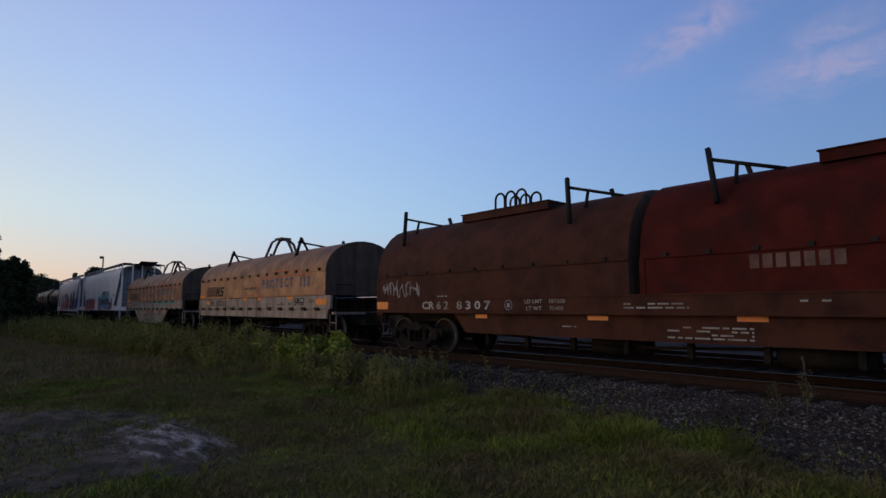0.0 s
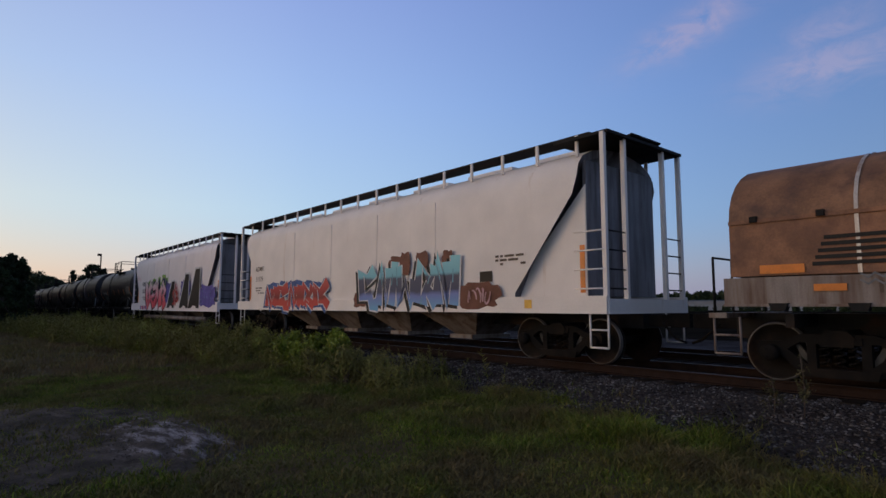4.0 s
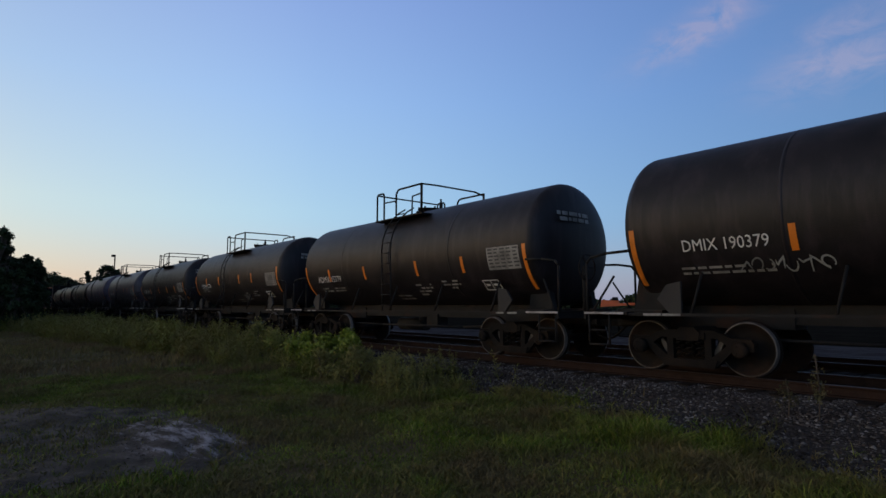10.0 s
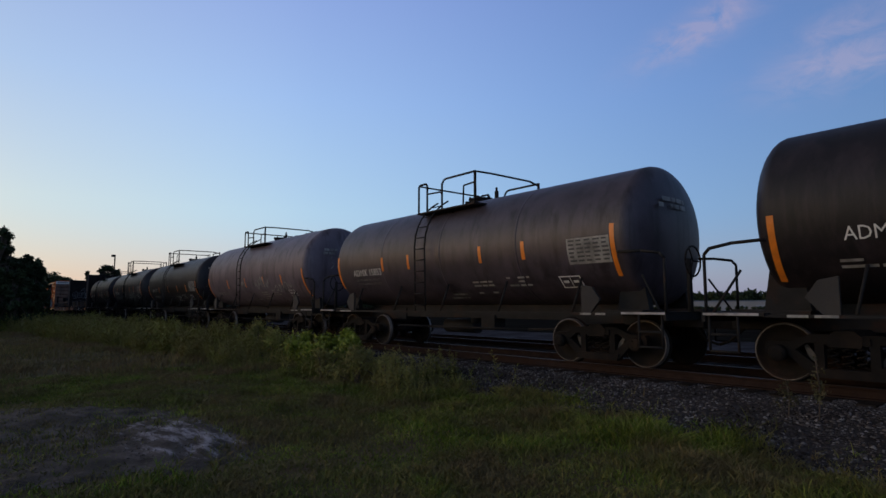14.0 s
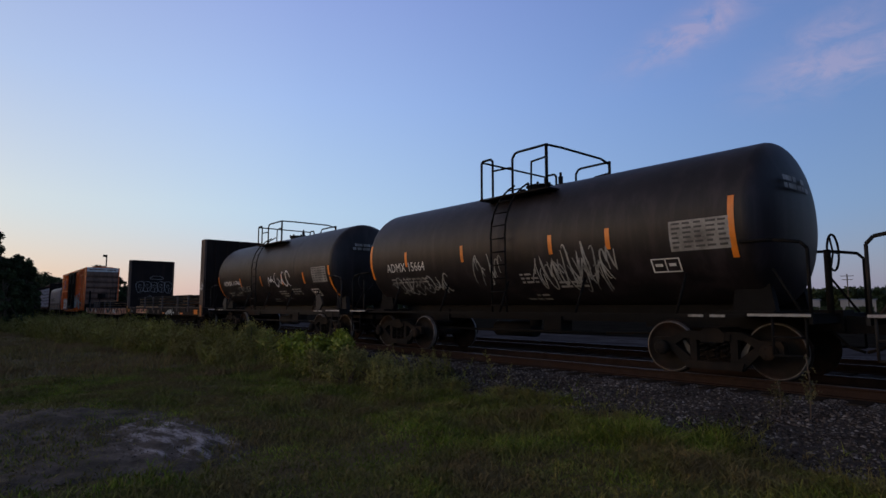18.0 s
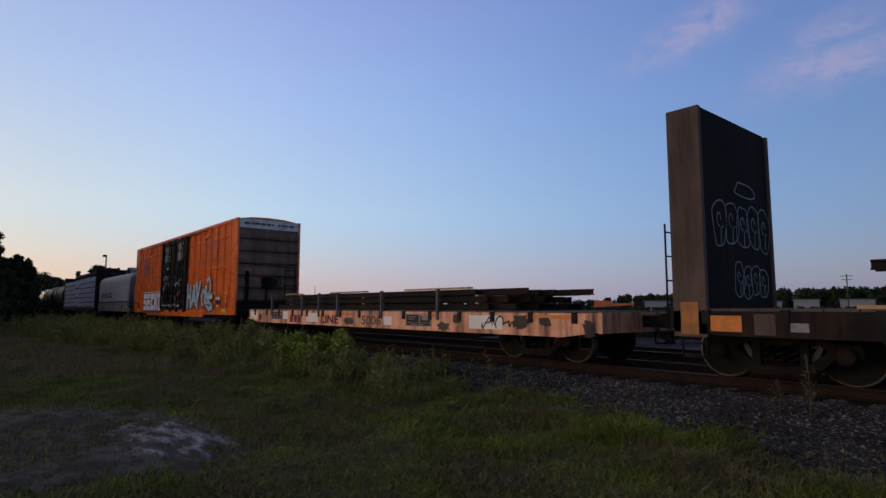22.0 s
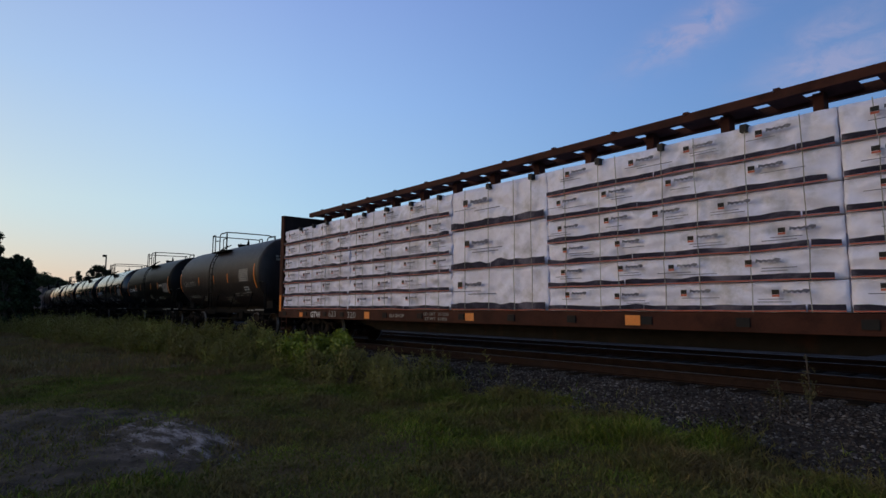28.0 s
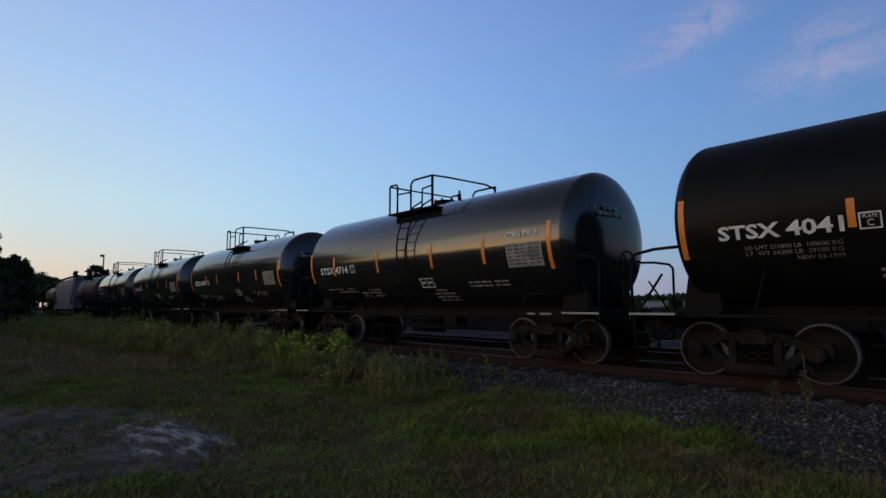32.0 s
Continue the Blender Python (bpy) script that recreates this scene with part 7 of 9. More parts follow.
for x0, x1, z0, n in ((-2.0, -1.4, 1.08, 2), (1.3, 1.6, 1.1, 2), (-1.2, -.7, 1.04, 2), (4.28, 4.5, 1.1, 2)):
    bm = bmesh.new()
    lines(bm, x0, x1, z0, n, .07, .03, flat(-1.5, .01), random.Random(8))
    part("stencil_print", bm, M["faded_ink"], car)
hand_wheel(car, 6.35, 1.0, 1.9)
bm = bmesh.new()
box(bm, 6.1, 6.25, .8, 1.15, 1.6, 2.25)
part("brake_box", done(bm), M["sootsteel"], car)
for y in (-1.4, -.3):
    bm = bmesh.new()
    box(bm, 5.98, 6.06, y - .05, y + .05, .88, 2.34)
    part("end_post", done(bm), M["silver"], car)
bm = bmesh.new()
box(bm, 5.98, 6.2, -1.4, -.3, .84, .9)
box(bm, 5.98, 6.04, -1.4, -.3, 1.3, 1.36)
part("end_step", done(bm), M["silver"], car)
for a, b in ((-.75, -.35), (-.28, .02), (.06, .3)):
    bm = bmesh.new()
    bm.faces.new([bm.verts.new((5.885, p, z)) for p, z in ((a, 2.88), (b, 2.88), (b + .06, 3.06), (a + .06, 3.06))])
    part("end_emblem", bm, M["ink"], car)
trucks(car, GREY, (-4.40, 4.79))
couplers(car, 6.95)
# ---- covered hoppers ----
def hopper_car(x, half, side, label, low, high, bays, seed, round_front):
    """A covered hopper: sheared shell, sloping ends behind posts and ladders, roof walk on stands, outlet bays."""
    car = car_root("hopper_car", x, label)
    prof = [(-1.40, 1.10), (-1.5, 1.45), (-1.5, 2.4), (-1.5, 3.4), (-1.485, 3.8), (-1.43, 4.02), (-1.28, 4.2), (-.95, 4.36), (-.45, 4.46), (0, 4.49)]
    prof = prof + [(-a, b) for a, b in prof[-2::-1]]

    def end(z):
        k = min(1, max(0, (z - 1.35) / 2.2))
        return low + (high - low) * k - .25 * max(0, z - 4.0) * (0 if not round_front else 1.5)
    bm = bmesh.new()
    loops = [[bm.verts.new((s * end(b), a, b)) for a, b in prof] for s in (-1, 1)]
    for i in range(len(prof) - 1):
        bm.faces.new((loops[0][i], loops[0][i + 1], loops[1][i + 1], loops[1][i])).smooth = True
    for l in loops:
        bm.faces.new([bm.verts.new(v.co) for v in l]).material_index = 1
    part("shell", done(bm), [side, M["hopper_end"]], car)
    for k in range(1, bays + 1):
        xx = -low + k * 2 * low / (bays + 1)
        bm = bmesh.new()
        box(bm, xx - .012, xx + .012, -1.512, -1.49, 1.5, 3.8)
        part("weld_seam", done(bm), side, car)
    for s in (-1, 1):
        bm = bmesh.new()
        box(bm, -half, half, s * 1.5 - .06, s * 1.5 + .06, .9 if round_front else 1.02, 1.36)
        part("side_sill", done(bm), side, car)
        # end frame
        bm = bmesh.new()
        prism(bm, [(s * (low - .3), 1.36), (s * (high + .05), 1.36), (s * (high + .05), 3.6)], -1.3, -1.27)
        part("end_gusset", done(bm), side, car)
        bm = bmesh.new()
        prism(bm, [(s * (low - .3), 1.36), (s * (high + .05), 1.36), (s * (high + .05), 3.6)], 1.27, 1.3)
        part("end_gusset", done(bm), side, car)
        bm = bmesh.new()
        x0, x1 = sorted((s * (high - .02), s * (high + .06)))
        box(bm, x0, x1, -1.27, 1.27, 1.36, 4.1)
        part("end_sheet", done(bm), M["hopper_end"], car)
        for y in (-1.46, -.75, .0, .75, 1.46):
            bm = bmesh.new()
            xx = s * (half - .06) if abs(y) > .1 else s * (high + .12)
            box(bm, xx - .045, xx + .045, y - .04, y + .04, 1.05, 4.52)
            part("end_post", done(bm), side, car)
        for y in (-1.46, .75):
            for k in range(4):
                bm = bmesh.new()
                z = 1.5 + k * .37
                bar(bm, (s * (half - .06), y, z), (s * (half - .06), y + .7, z), .017, 6)
                part("ladder_rung", done(bm), M["steel"], car)
        for k in range(4):
            bm = bmesh.new()
            z = 1.5 + k * .37
            bar(bm, (s * (half - .06), -1.5, z), (s * (high - .1), -1.5, z), .017, 6)
            part("side_grab_iron", done(bm), side, car)
        bm = bmesh.new()
        x0, x1 = sorted((s * (half - .12), s * (half + .02)))
        box(bm, x0, x1, -1.5, 1.5, 1.02, 1.3)
        part("end_sill", done(bm), side, car)
        for y in (-1.44, 1.44):
            stirrup(car, s * (half - .25), y, 1.05, side, .38)
        bm = bmesh.new()
        x0, x1 = sorted((s * (high - .6), s * (half + .05)))
        box(bm, x0, x1, -1.45, 1.45, 4.5, 4.56)
        pipe(bm, [(s * (half - .06), -1.46, 4.5), (s * (half - .06), 1.46, 4.5)], .03)
        part("end_walk", done(bm), M["steel"], car)
    if not round_front:
        bm = bmesh.new()
        prism(bm, [(half - .95, 4.58), (half - .2, 4.74), (half - .18, 4.78), (half - .98, 4.62)], -.2, 1.0)
        part("walk_flap", done(bm), M["steel"], car, "tilted steel flap of the end walk")
    # roof walk on both shoulders with stands, hatches between
    for y in (-1.05, 1.05):
        bm = bmesh.new()
        box(bm, -high - .2, high + .2, y - .28, y + .28, 4.60, 4.635)
        part("roof_walk", done(bm), M["steel"], car)
        n = 17
        for k in range(n):
            bm = bmesh.new()
            xx = -high + .1 + k * (2 * high - .2) / (n - 1)
            box(bm, xx - .035, xx + .035, y - .30 if y < 0 else y + .26, y - .26 if y < 0 else y + .30, 4.18, 4.62)
            part("walk_stand", done(bm), side, car)
    for k in range(7):
        bm = bmesh.new()
        xx = -high + 1.1 + k * (2 * high - 2.2) / 6
        box(bm, xx - .8, xx + .8, -.4, .4, 4.48, 4.62)
        part("roof_hatch", done(bm), side, car)
    # outlets
    reach = 2 * (low - 1.2)
    for k in range(bays):
        xx = -reach / 2 + reach * (k + .5) / bays
        w = reach / bays * .46
        bm = bmesh.new()
        top = [bm.verts.new((xx + a * w, b * 1.3, 1.12)) for a, b in ((-1, -1), (1, -1), (1, 1), (-1, 1))]
        bot = [bm.verts.new((xx + a * .35, b * .5, .42)) for a, b in ((-1, -1), (1, -1), (1, 1), (-1, 1))]
        for i in range(4):
            bm.faces.new((top[i], top[(i + 1) % 4], bot[(i + 1) % 4], bot[i]))
        bm.faces.new(bot[::-1])
        box(bm, xx - .42, xx + .42, -.7, .7, .34, .44)
        part("outlet_bay", done(bm), M["silver"], car)
    bm = bmesh.new()
    box(bm, -half, half, -.3, .3, .72, 1.08)
    part("centre_sill", done(bm), M["steel"], car)
    if round_front:
        bm = bmesh.new()
        bar(bm, (-6, -1.2, .52), (6.0, -1.2, .52), .11, 12)
        for k in range(-2, 3):
            bar(bm, (k * 2.6, -1.2, .5), (k * 2.6, -1.1, 1.05), .03)
        bar(bm, (-4.5, -1.42, .92), (5.0, -1.42, .92), .035, 8)
        part("discharge_pipe", done(bm), M["silver"], car)
    rects(car, "reflector_strip", ((high - .10, high + .02, 1.43, 2.38), (-high - .02, -high + .10, 1.43, 2.38)), M["orange"], -1.3, .012, "orange reflective strip")
    trucks(car, x, (-half + 1.6, half - 1.55))
    couplers(car, half + .85)
    return car


HOP1, HOP2 = -57.05, -76.95
car = hopper_car(HOP1, 9.0, M["hopper"], "off-white covered hopper car with graffiti and rust-stained roof edge", 6.6, 8.35, 4, 21, False)
rng = random.Random(8)
for k in range(9):
    bm = bmesh.new()
    blob(bm, -6.1 + k * .5, -5.3 + k * .5, 1.5, 2.08 - .04 * max(0, k - 6), flat(-1.56, .002 + k * .0004), rng, 14, .35)
    part("graffiti_cloud", bm, M["g_blue"], car, "blue sprayed halo")
piece(car, -6.1, -1.35, 1.08, 1.92, (0, 5, 0, 1, 7), 31, "g_white", "p_red", .34, -.1, "g_blue", "g_rose", -1.56)
for k in range(6):
    q = ((.15, 1.0, 1.1, 1.62), (2.0, 2.7, 2.1, 2.55), (2.5, 3.0, 2.0, 2.62), (3.2, 3.8, 2.1, 2.6), (4.9, 6.3, 1.1, 1.72), (4.3, 4.7, 2.2, 2.55))[k]
    bm = bmesh.new()
    blob(bm, *q, flat(-1.56, .002 + k * .0004), rng, 20, .25)
    part("graffiti_cloud", bm, M["g_brown"], car, "red-brown sprayed halo")
piece(car, .65, 5.0, 1.1, 2.32, (5, 0, 4, 1, 0), 32, "g_white", "p_chrome", .36, -.12, "g_black", "g_sky", -1.56)
bm = bmesh.new()
scrawl(bm, 5.25, 6.0, 1.2, 1.6, flat(-1.56, .03), rng, 5, .04)
part("sprayed_tag", bm, M["g_rose"], car, "small pale spray tag")
letter("lettering", "ADMX", -6.95, 2.62, .19, flat(-1.5, .012), M["faded_ink"], car, "dark stencilled marks", .002)
letter("lettering", "51179", -6.95, 2.22, .19, flat(-1.5, .012), M["faded_ink"], car, "dark stencilled number", .002)
bm = bmesh.new()
lines(bm, -7.3, -6.5, 1.9, 3, .1, .045, flat(-1.5, .012), rng)
lines(bm, 6.1, 7.0, 2.3, 3, .09, .05, flat(-1.5, .012), rng)
part("stencil_print", bm, M["faded_ink"], car)
rects(car, "data_plate", ((5.6, 6.0, 1.72, 1.96),), M["ink"], -1.5, .014)
rects(car, "yellow_mark", ((7.0, 7.2, 1.12, 1.3),), M["yellow"], -1.56, .01)

car = hopper_car(HOP2, 8.4, M["hopper_bright"], "bright white covered hopper car with colourful mural", 6.3, 7.75, 3, 22, True)
for k, q in enumerate(((-4.75, -3.8, 1.7, 2.75), (-3.4, -2.6, 2.0, 2.85), (-2.2, -1.5, 2.1, 2.9), (-1.4, -.4, 2.1, 3.0), (-.6, .1, 1.6, 2.85))):
    bm = bmesh.new()
    blob(bm, *q, flat(-1.5, .004 + k * .0005), random.Random(50 + k), 22, .25)
    part("graffiti_cloud", bm, M["g_green"], car, "thin green sprayed haze")
    bm = bmesh.new()
    blob(bm, q[0] + .13, q[1] - .1, q[2], q[3] - .15, flat(-1.5, .010 + k * .0005), random.Random(60 + k), 20, .3)
    part("graffiti_cloud", bm, M["g_indigo"], car, "dark blue sprayed cloud")
piece(car, -4.65, -.25, 1.02, 2.5, (3, 2, 4, 6), 33, "g_black", "p_pink", .44, .08, "g_black", "g_white", -1.56)
for k in range(14):
    rr = random.Random(70 + k)
    bm = bmesh.new()
    px, pz = rr.uniform(-4.4, 0), rr.uniform(2.2, 2.7)
    blob(bm, px, px + rr.uniform(.08, .2), pz, pz + rr.uniform(.08, .2), flat(-1.56, .05), rr, 9, .1)
    part("graffiti_dot", bm, M["g_grey" if k % 3 else "g_green"], car)
for k in range(9):
    rr = random.Random(90 + k)
    bm = bmesh.new()
    px = -6.0 + k * .22
    blob(bm, px, px + .4, .95, 1.2, flat(-1.56, .004 + k * .0005), rr, 12, .35)
    part("graffiti_cloud", bm, M[("g_purple", "g_rose", "g_pink")[k % 3]], car, "smeared colour along the sill")
rng = random.Random(9)
bm = bmesh.new()
for q in ((-.2, 1.2, 1.3, 2.5), (2.6, 4.4, 1.5, 2.6), (5.7, 8.2, 1.1, 2.2)):
    blob(bm, *q, flat(-1.56, .006), rng, 30, .2)
part("mural_cloud", bm, M["g_purple"], car, "purple sprayed cloud with pale dots")
bm = bmesh.new()
for k in range(70):
    q = rng.choice(((-.1, 1.1, 1.4, 2.3), (2.7, 4.3, 1.6, 2.4), (5.9, 8.0, 1.2, 2.0)))
    px, pz = rng.uniform(q[0], q[1]), rng.uniform(q[2], q[3])
    blob(bm, px, px + .05, pz, pz + .05, flat(-1.56, .009), rng, 7, .05)
part("mural_dots", bm, M["g_sky"], car)
for lift, m, g in ((.012, "g_white", .09), (.016, "g_black", 0)):
    bm = bmesh.new()
    for a, w, h in ((.2, 1.35, 1.45), (2.55, 1.5, 1.75), (4.1, 1.7, 1.95)):
        poly(bm, [(a - g, 1.06), (a + .42 + g, 1.06), (a + w * .46, 1.2), (a + w * .72, 1.16), (a + w * .75 - g, 1.06), (a + w + g, 1.06), (a + w * 1.0 + g, 1.06 + h + g), (a + w * .62 - g, 1.06 + h + g)], flat(-1.56, lift))
    part("mural_outline" if g else "mural_fill", bm, M[m], car)
bm = bmesh.new()
for k in range(60):
    a = rng.uniform(0, 6.28)
    r = rng.uniform(.0, 1)
    px, pz = 1.72 + .52 * r * math.cos(a), 1.62 + .62 * r * math.sin(a)
    if math.hypot((px - 1.75) / .2, (pz - 1.62) / .12) > 1:
        blob(bm, px, px + .15, pz, pz + .15, flat(-1.56, .012 + k * .0004), rng, 9, .06)
part("mural_fill", bm, M["g_red"], car, "red sprayed berry cluster")
bm = bmesh.new()
for k in range(50):
    a, r = rng.uniform(0, 6.28), rng.uniform(0, 1)
    px, pz = 1.76 + .5 * r * math.cos(a), 1.68 + .6 * r * math.sin(a)
    blob(bm, px, px + .05, pz, pz + .05, flat(-1.56, .04), rng, 7, .05)
part("mural_highlight", bm, M["g_rose"], car)
letter("lettering", "ADMX", -5.35, 2.55, .25, flat(-1.5, .012), M["ink"], car, "black stencilled marks", .004)
letter("lettering", "50220", -5.35, 2.1, .25, flat(-1.5, .012), M["ink"], car, "black stencilled number", .004)
bm = bmesh.new()
lines(bm, -5.8, -4.6, 1.75, 2, .12, .05, flat(-1.5, .012), rng)
lines(bm, 6.6, 7.4, 2.0, 3, .1, .05, flat(-1.5, .012), rng)
part("stencil_print", bm, M["faded_ink"], car)
rects(car, "data_plate", ((5.75, 6.15, 1.65, 1.9),), M["ink"], -1.5, .014)
bm = bmesh.new()
scrawl(bm, -7.2, -6.2, 2.6, 3.3, flat(-1.5, .012), rng, 6, .02)
part("sprayed_tag", bm, M["g_rose"], car)

hopper_car(-417.4, 8.4, M["hopper_far"], "grey-white covered hopper car far down the train", 6.3, 7.75, 3, 23, True)

# ---- orange boxcar ----
BOXCAR = -265.65
car = car_root("boxcar", BOXCAR, "tall orange ribbed steel boxcar with black double doors and graffiti")
H, W, B, T = 9.5, 1.5, .80, 5.14
bm = bmesh.new()
box(bm, -H, H, -W + .06, W - .06, B + .1, T - .06)
part("body", done(bm), M["boxorange"], car)
for s in (-1, 1):
    y = s * (W - .035)
    posts = [8.8, 7.92, 6.98, 6.05, 5.21, 4.32, 3.43]
    for px in [a for p in posts for a in (p, -p)]:
        bm = bmesh.new()
        box(bm, px - .055, px + .055, y - .04, y + .04, B + .2, T - .12)
        part("side_post", done(bm), M["boxorange"], car)
    for px in (-H, H):
        bm = bmesh.new()
        a, b = (px, px + .62) if px < 0 else (px - .62, px)
        box(bm, a, b, y - .035, y + .035, B, T - .02)
        part("corner_plate", done(bm), M["boxorange"], car)
    for x0, x1 in ((-8.85, -2.55), (2.5, 8.85)):
        for z in (4.42, 3.02, 1.80):
            bm = bmesh.new()
            box(bm, x0, x1, y - .032, y + .032, z - .045, z + .045)
            part("side_rail", done(bm), M["boxorange"], car)
    bm = bmesh.new()
    prism(bm, [(-H, B), (H, B), (H, B + .22), (-H, B + .22)], y - .04, y + .04)
    prism(bm, [(-6.2, B + .02), (-5.9, B - .15), (5.1, B - .15), (5.4, B + .02)], y - .04, y + .04)
    part("side_sill", done(bm), M["boxorange"], car)
    bm = bmesh.new()
    box(bm, -H, H, y - .05, y + .05, T - .14, T)
    part("top_chord", done(bm), M["boxorange"], car)
    bm = bmesh.new()
    box(bm, -6.3, 5.2, y - .08 if s < 0 else y + .05, y - .05 if s < 0 else y + .08, T - .19, T - .13)
    part("door_track", done(bm), M["boxdoor"], car)
    # doors
    for dx, w, name in ((-1.32, 2.42, "plug_door"), (1.18, 2.5, "sliding_door")):
        yy = s * (W + .03)
        bm = bmesh.new()
        box(bm, dx - w / 2, dx + w / 2, yy - .04, yy + .04, 1.02, 4.95)
        door = part(name, done(bm), M["boxdoor"], car, "black corrugated steel door")
        face = yy + s * .04
        for z, tall_, proud in ((1.12, .06, .05), (2.5, .06, .05), (3.05, .025, .03), (3.68, .055, .05), (4.86, .08, .06)):
            bm = bmesh.new()
            y0, y1 = sorted((face - s * .01, face + s * proud))
            box(bm, dx - w / 2, dx + w / 2, y0, y1, z - tall_, z + tall_)
            part("door_rail", done(bm), M["doorframe"], door)
        for px, half_, z0, z1 in ((dx - w / 2 + .07, .07, 1.05, 4.95), (dx + w / 2 - .07, .07, 1.05, 4.95), (dx - .28, .03, 1.1, 3.68), (dx + .12, .025, 2.5, 3.68), (dx + .32, .03, 1.1, 2.5), (dx + .72, .035, 1.1, 4.86), (dx - .78, .03, 3.68, 4.86)):
            bm = bmesh.new()
            y0, y1 = sorted((face - s * .01, face + s * .045))
            box(bm, px - half_, px + half_, y0, y1, z0, z1)
            part("door_post", done(bm), M["doorframe"], door)
        for px in (dx - .72, dx + .62):
            bm = bmesh.new()
            pipe(bm, [(px, face + s * .09, 1.0), (px, face + s * .09, 4.98)], .026)
            for z in (1.2, 1.9, 2.5, 3.1, 3.68, 4.5, 4.9):
                box(bm, px - .05, px + .05, *sorted((face, face + s * .12)), z - .035, z + .035)
            part("lock_rod", done(bm), M["doorframe"], door)
        bm = bmesh.new()
        pipe(bm, [(dx + .3, face + s * .08, 1.55), (dx + .3, face + s * .1, 2.2), (dx + .1, face + s * .1, 2.3)], .02)
        part("door_lever", done(bm), M["doorframe"], door)
for px, py in ((5.25, 4.72), (-6.25, 4.72)):
    bm = bmesh.new()
    box(bm, px, px + .75, -W - .05, -W + .02, py - .16, py + .12)
    box(bm, px - .05, px + .12, -W - .12, -W, py - .02, py + .18)
    part("door_stop", done(bm), M["boxorange"], car)
bm = bmesh.new()
prism(bm, [(-W, T - .02), (W, T - .02), (W * .5, T + .09), (0, T + .12), (-W * .5, T + .09)], -H, H, "x")
part("roof", done(bm), M["boxorange"], car)
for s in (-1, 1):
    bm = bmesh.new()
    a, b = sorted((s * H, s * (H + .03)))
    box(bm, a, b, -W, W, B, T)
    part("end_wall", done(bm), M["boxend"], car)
    for y in (-W + .04, W - .04):
        bm = bmesh.new()
        a, b = sorted((s * (H + .03), s * (H + .10)))
        box(bm, a, b, y - .045, y + .045, B, T)
        part("end_post", done(bm), M["boxorange"], car)
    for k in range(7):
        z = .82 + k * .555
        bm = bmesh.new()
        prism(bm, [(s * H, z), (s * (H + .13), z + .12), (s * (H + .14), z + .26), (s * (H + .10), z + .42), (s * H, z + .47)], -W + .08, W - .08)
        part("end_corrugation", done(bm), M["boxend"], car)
    bm = bmesh.new()
    a, b = sorted((s * (H + .03), s * (H + .05)))
    box(bm, a, b, -W, W, 4.72, T - .01)
    part("white_end_band", done(bm), M["white"], car, "white painted band across the end")
    # ladders
    for k in range(5):
        bm = bmesh.new()
        z = 1.2 + k * .38
        bar(bm, (s * (H - .58), -W - .04, z), (s * (H - .06), -W - .04, z), .012, 6)
        part("ladder_rung", done(bm), M["boxorange"], car)
    if s < 0:
        for px in (H - .52, H - .05):
            bm = bmesh.new()
            bar(bm, (s * px, -W - .06, 1.0), (s * px, -W - .06, 2.6), .016, 6)
            part("ladder_rail", done(bm), M["boxorange"], car)
    stirrup(car, s * (H - .3), -W + .02, .85, M["steel"], .35)
    stirrup(car, s * (H - .3), W - .02, .85, M["steel"], .35)
bm = bmesh.new()
lines(bm, -1.2, .2, 4.98, 1, .1, .1, lambda a, b: 0, random.Random(2), 1)
lines(bm, .4, 1.2, 4.98, 1, .1, .1, lambda a, b: 0, random.Random(4), 1)
for v in bm.verts:
    v.co = (H + .058, v.co.x, v.co.z)
part("end_stencil", bm, M["faded_ink"], car)
hand_wheel(car, H + .34, .2, 2.3)
bm = bmesh.new()
box(bm, H + .1, H + .3, -.35, .05, 2.0, 2.5)
bar(bm, (H + .2, -.15, 2.0), (H + .2, -.15, 1.0), .04, 8)
box(bm, H + .08, H + .2, -1.1, -.95, 1.0, 2.75)
part("brake_housing", done(bm), M["sootsteel"], car)
bm = bmesh.new()
box(bm, H + .02, H + .24, -W + .05, W - .05, .78, 1.42)
part("end_sill", done(bm), M["sootsteel"], car)
for y in (.75, 1.25):
    bm = bmesh.new()
    bar(bm, (H + .2, y, .9), (H + .2, y, 2.95), .025, 6)
    part("end_ladder_rail", done(bm), M["sootsteel"], car)
for k in range(6):
    bm = bmesh.new()
    bar(bm, (H + .2, .75, 1.1 + k * .35), (H + .2, 1.25, 1.1 + k * .35), .016, 6)
    part("end_ladder_rung", done(bm), M["sootsteel"], car)
bm = bmesh.new()
bar(bm, (H + .2, -1.35, 3.1), (H + .2, 1.35, 2.98), .018, 6)
part("end_handrail", done(bm), M["sootsteel"], car)
bm = bmesh.new()
box(bm, H, H + .35, -W + .1, W - .1, .98, 1.04)
part("end_platform", done(bm), M["steel"], car)
bm = bmesh.new()
box(bm, -H - .2, H + .2, -.3, .3, .68, .95)
part("centre_sill", done(bm), M["steel"], car)
rng = random.Random(41)
SK = -W
piece(car, 2.64, 6.3, 1.02, 2.42, (8, 9, 10, 11, 12), 42, "g_teal", "p_turq", .22, .0, "g_maroon", "g_white", SK - .006, label="pale turquoise graffiti piece with maroon block shadow")
piece(car, 5.4, 6.65, .98, 1.75, (2,), 44, "g_teal", "p_turq", .16, .0, "g_maroon", None, SK - .02)
letter("lettering", "KGM61B", 5.37, .9, .09, flat(SK, .006), M["ink"], car, "", .002)
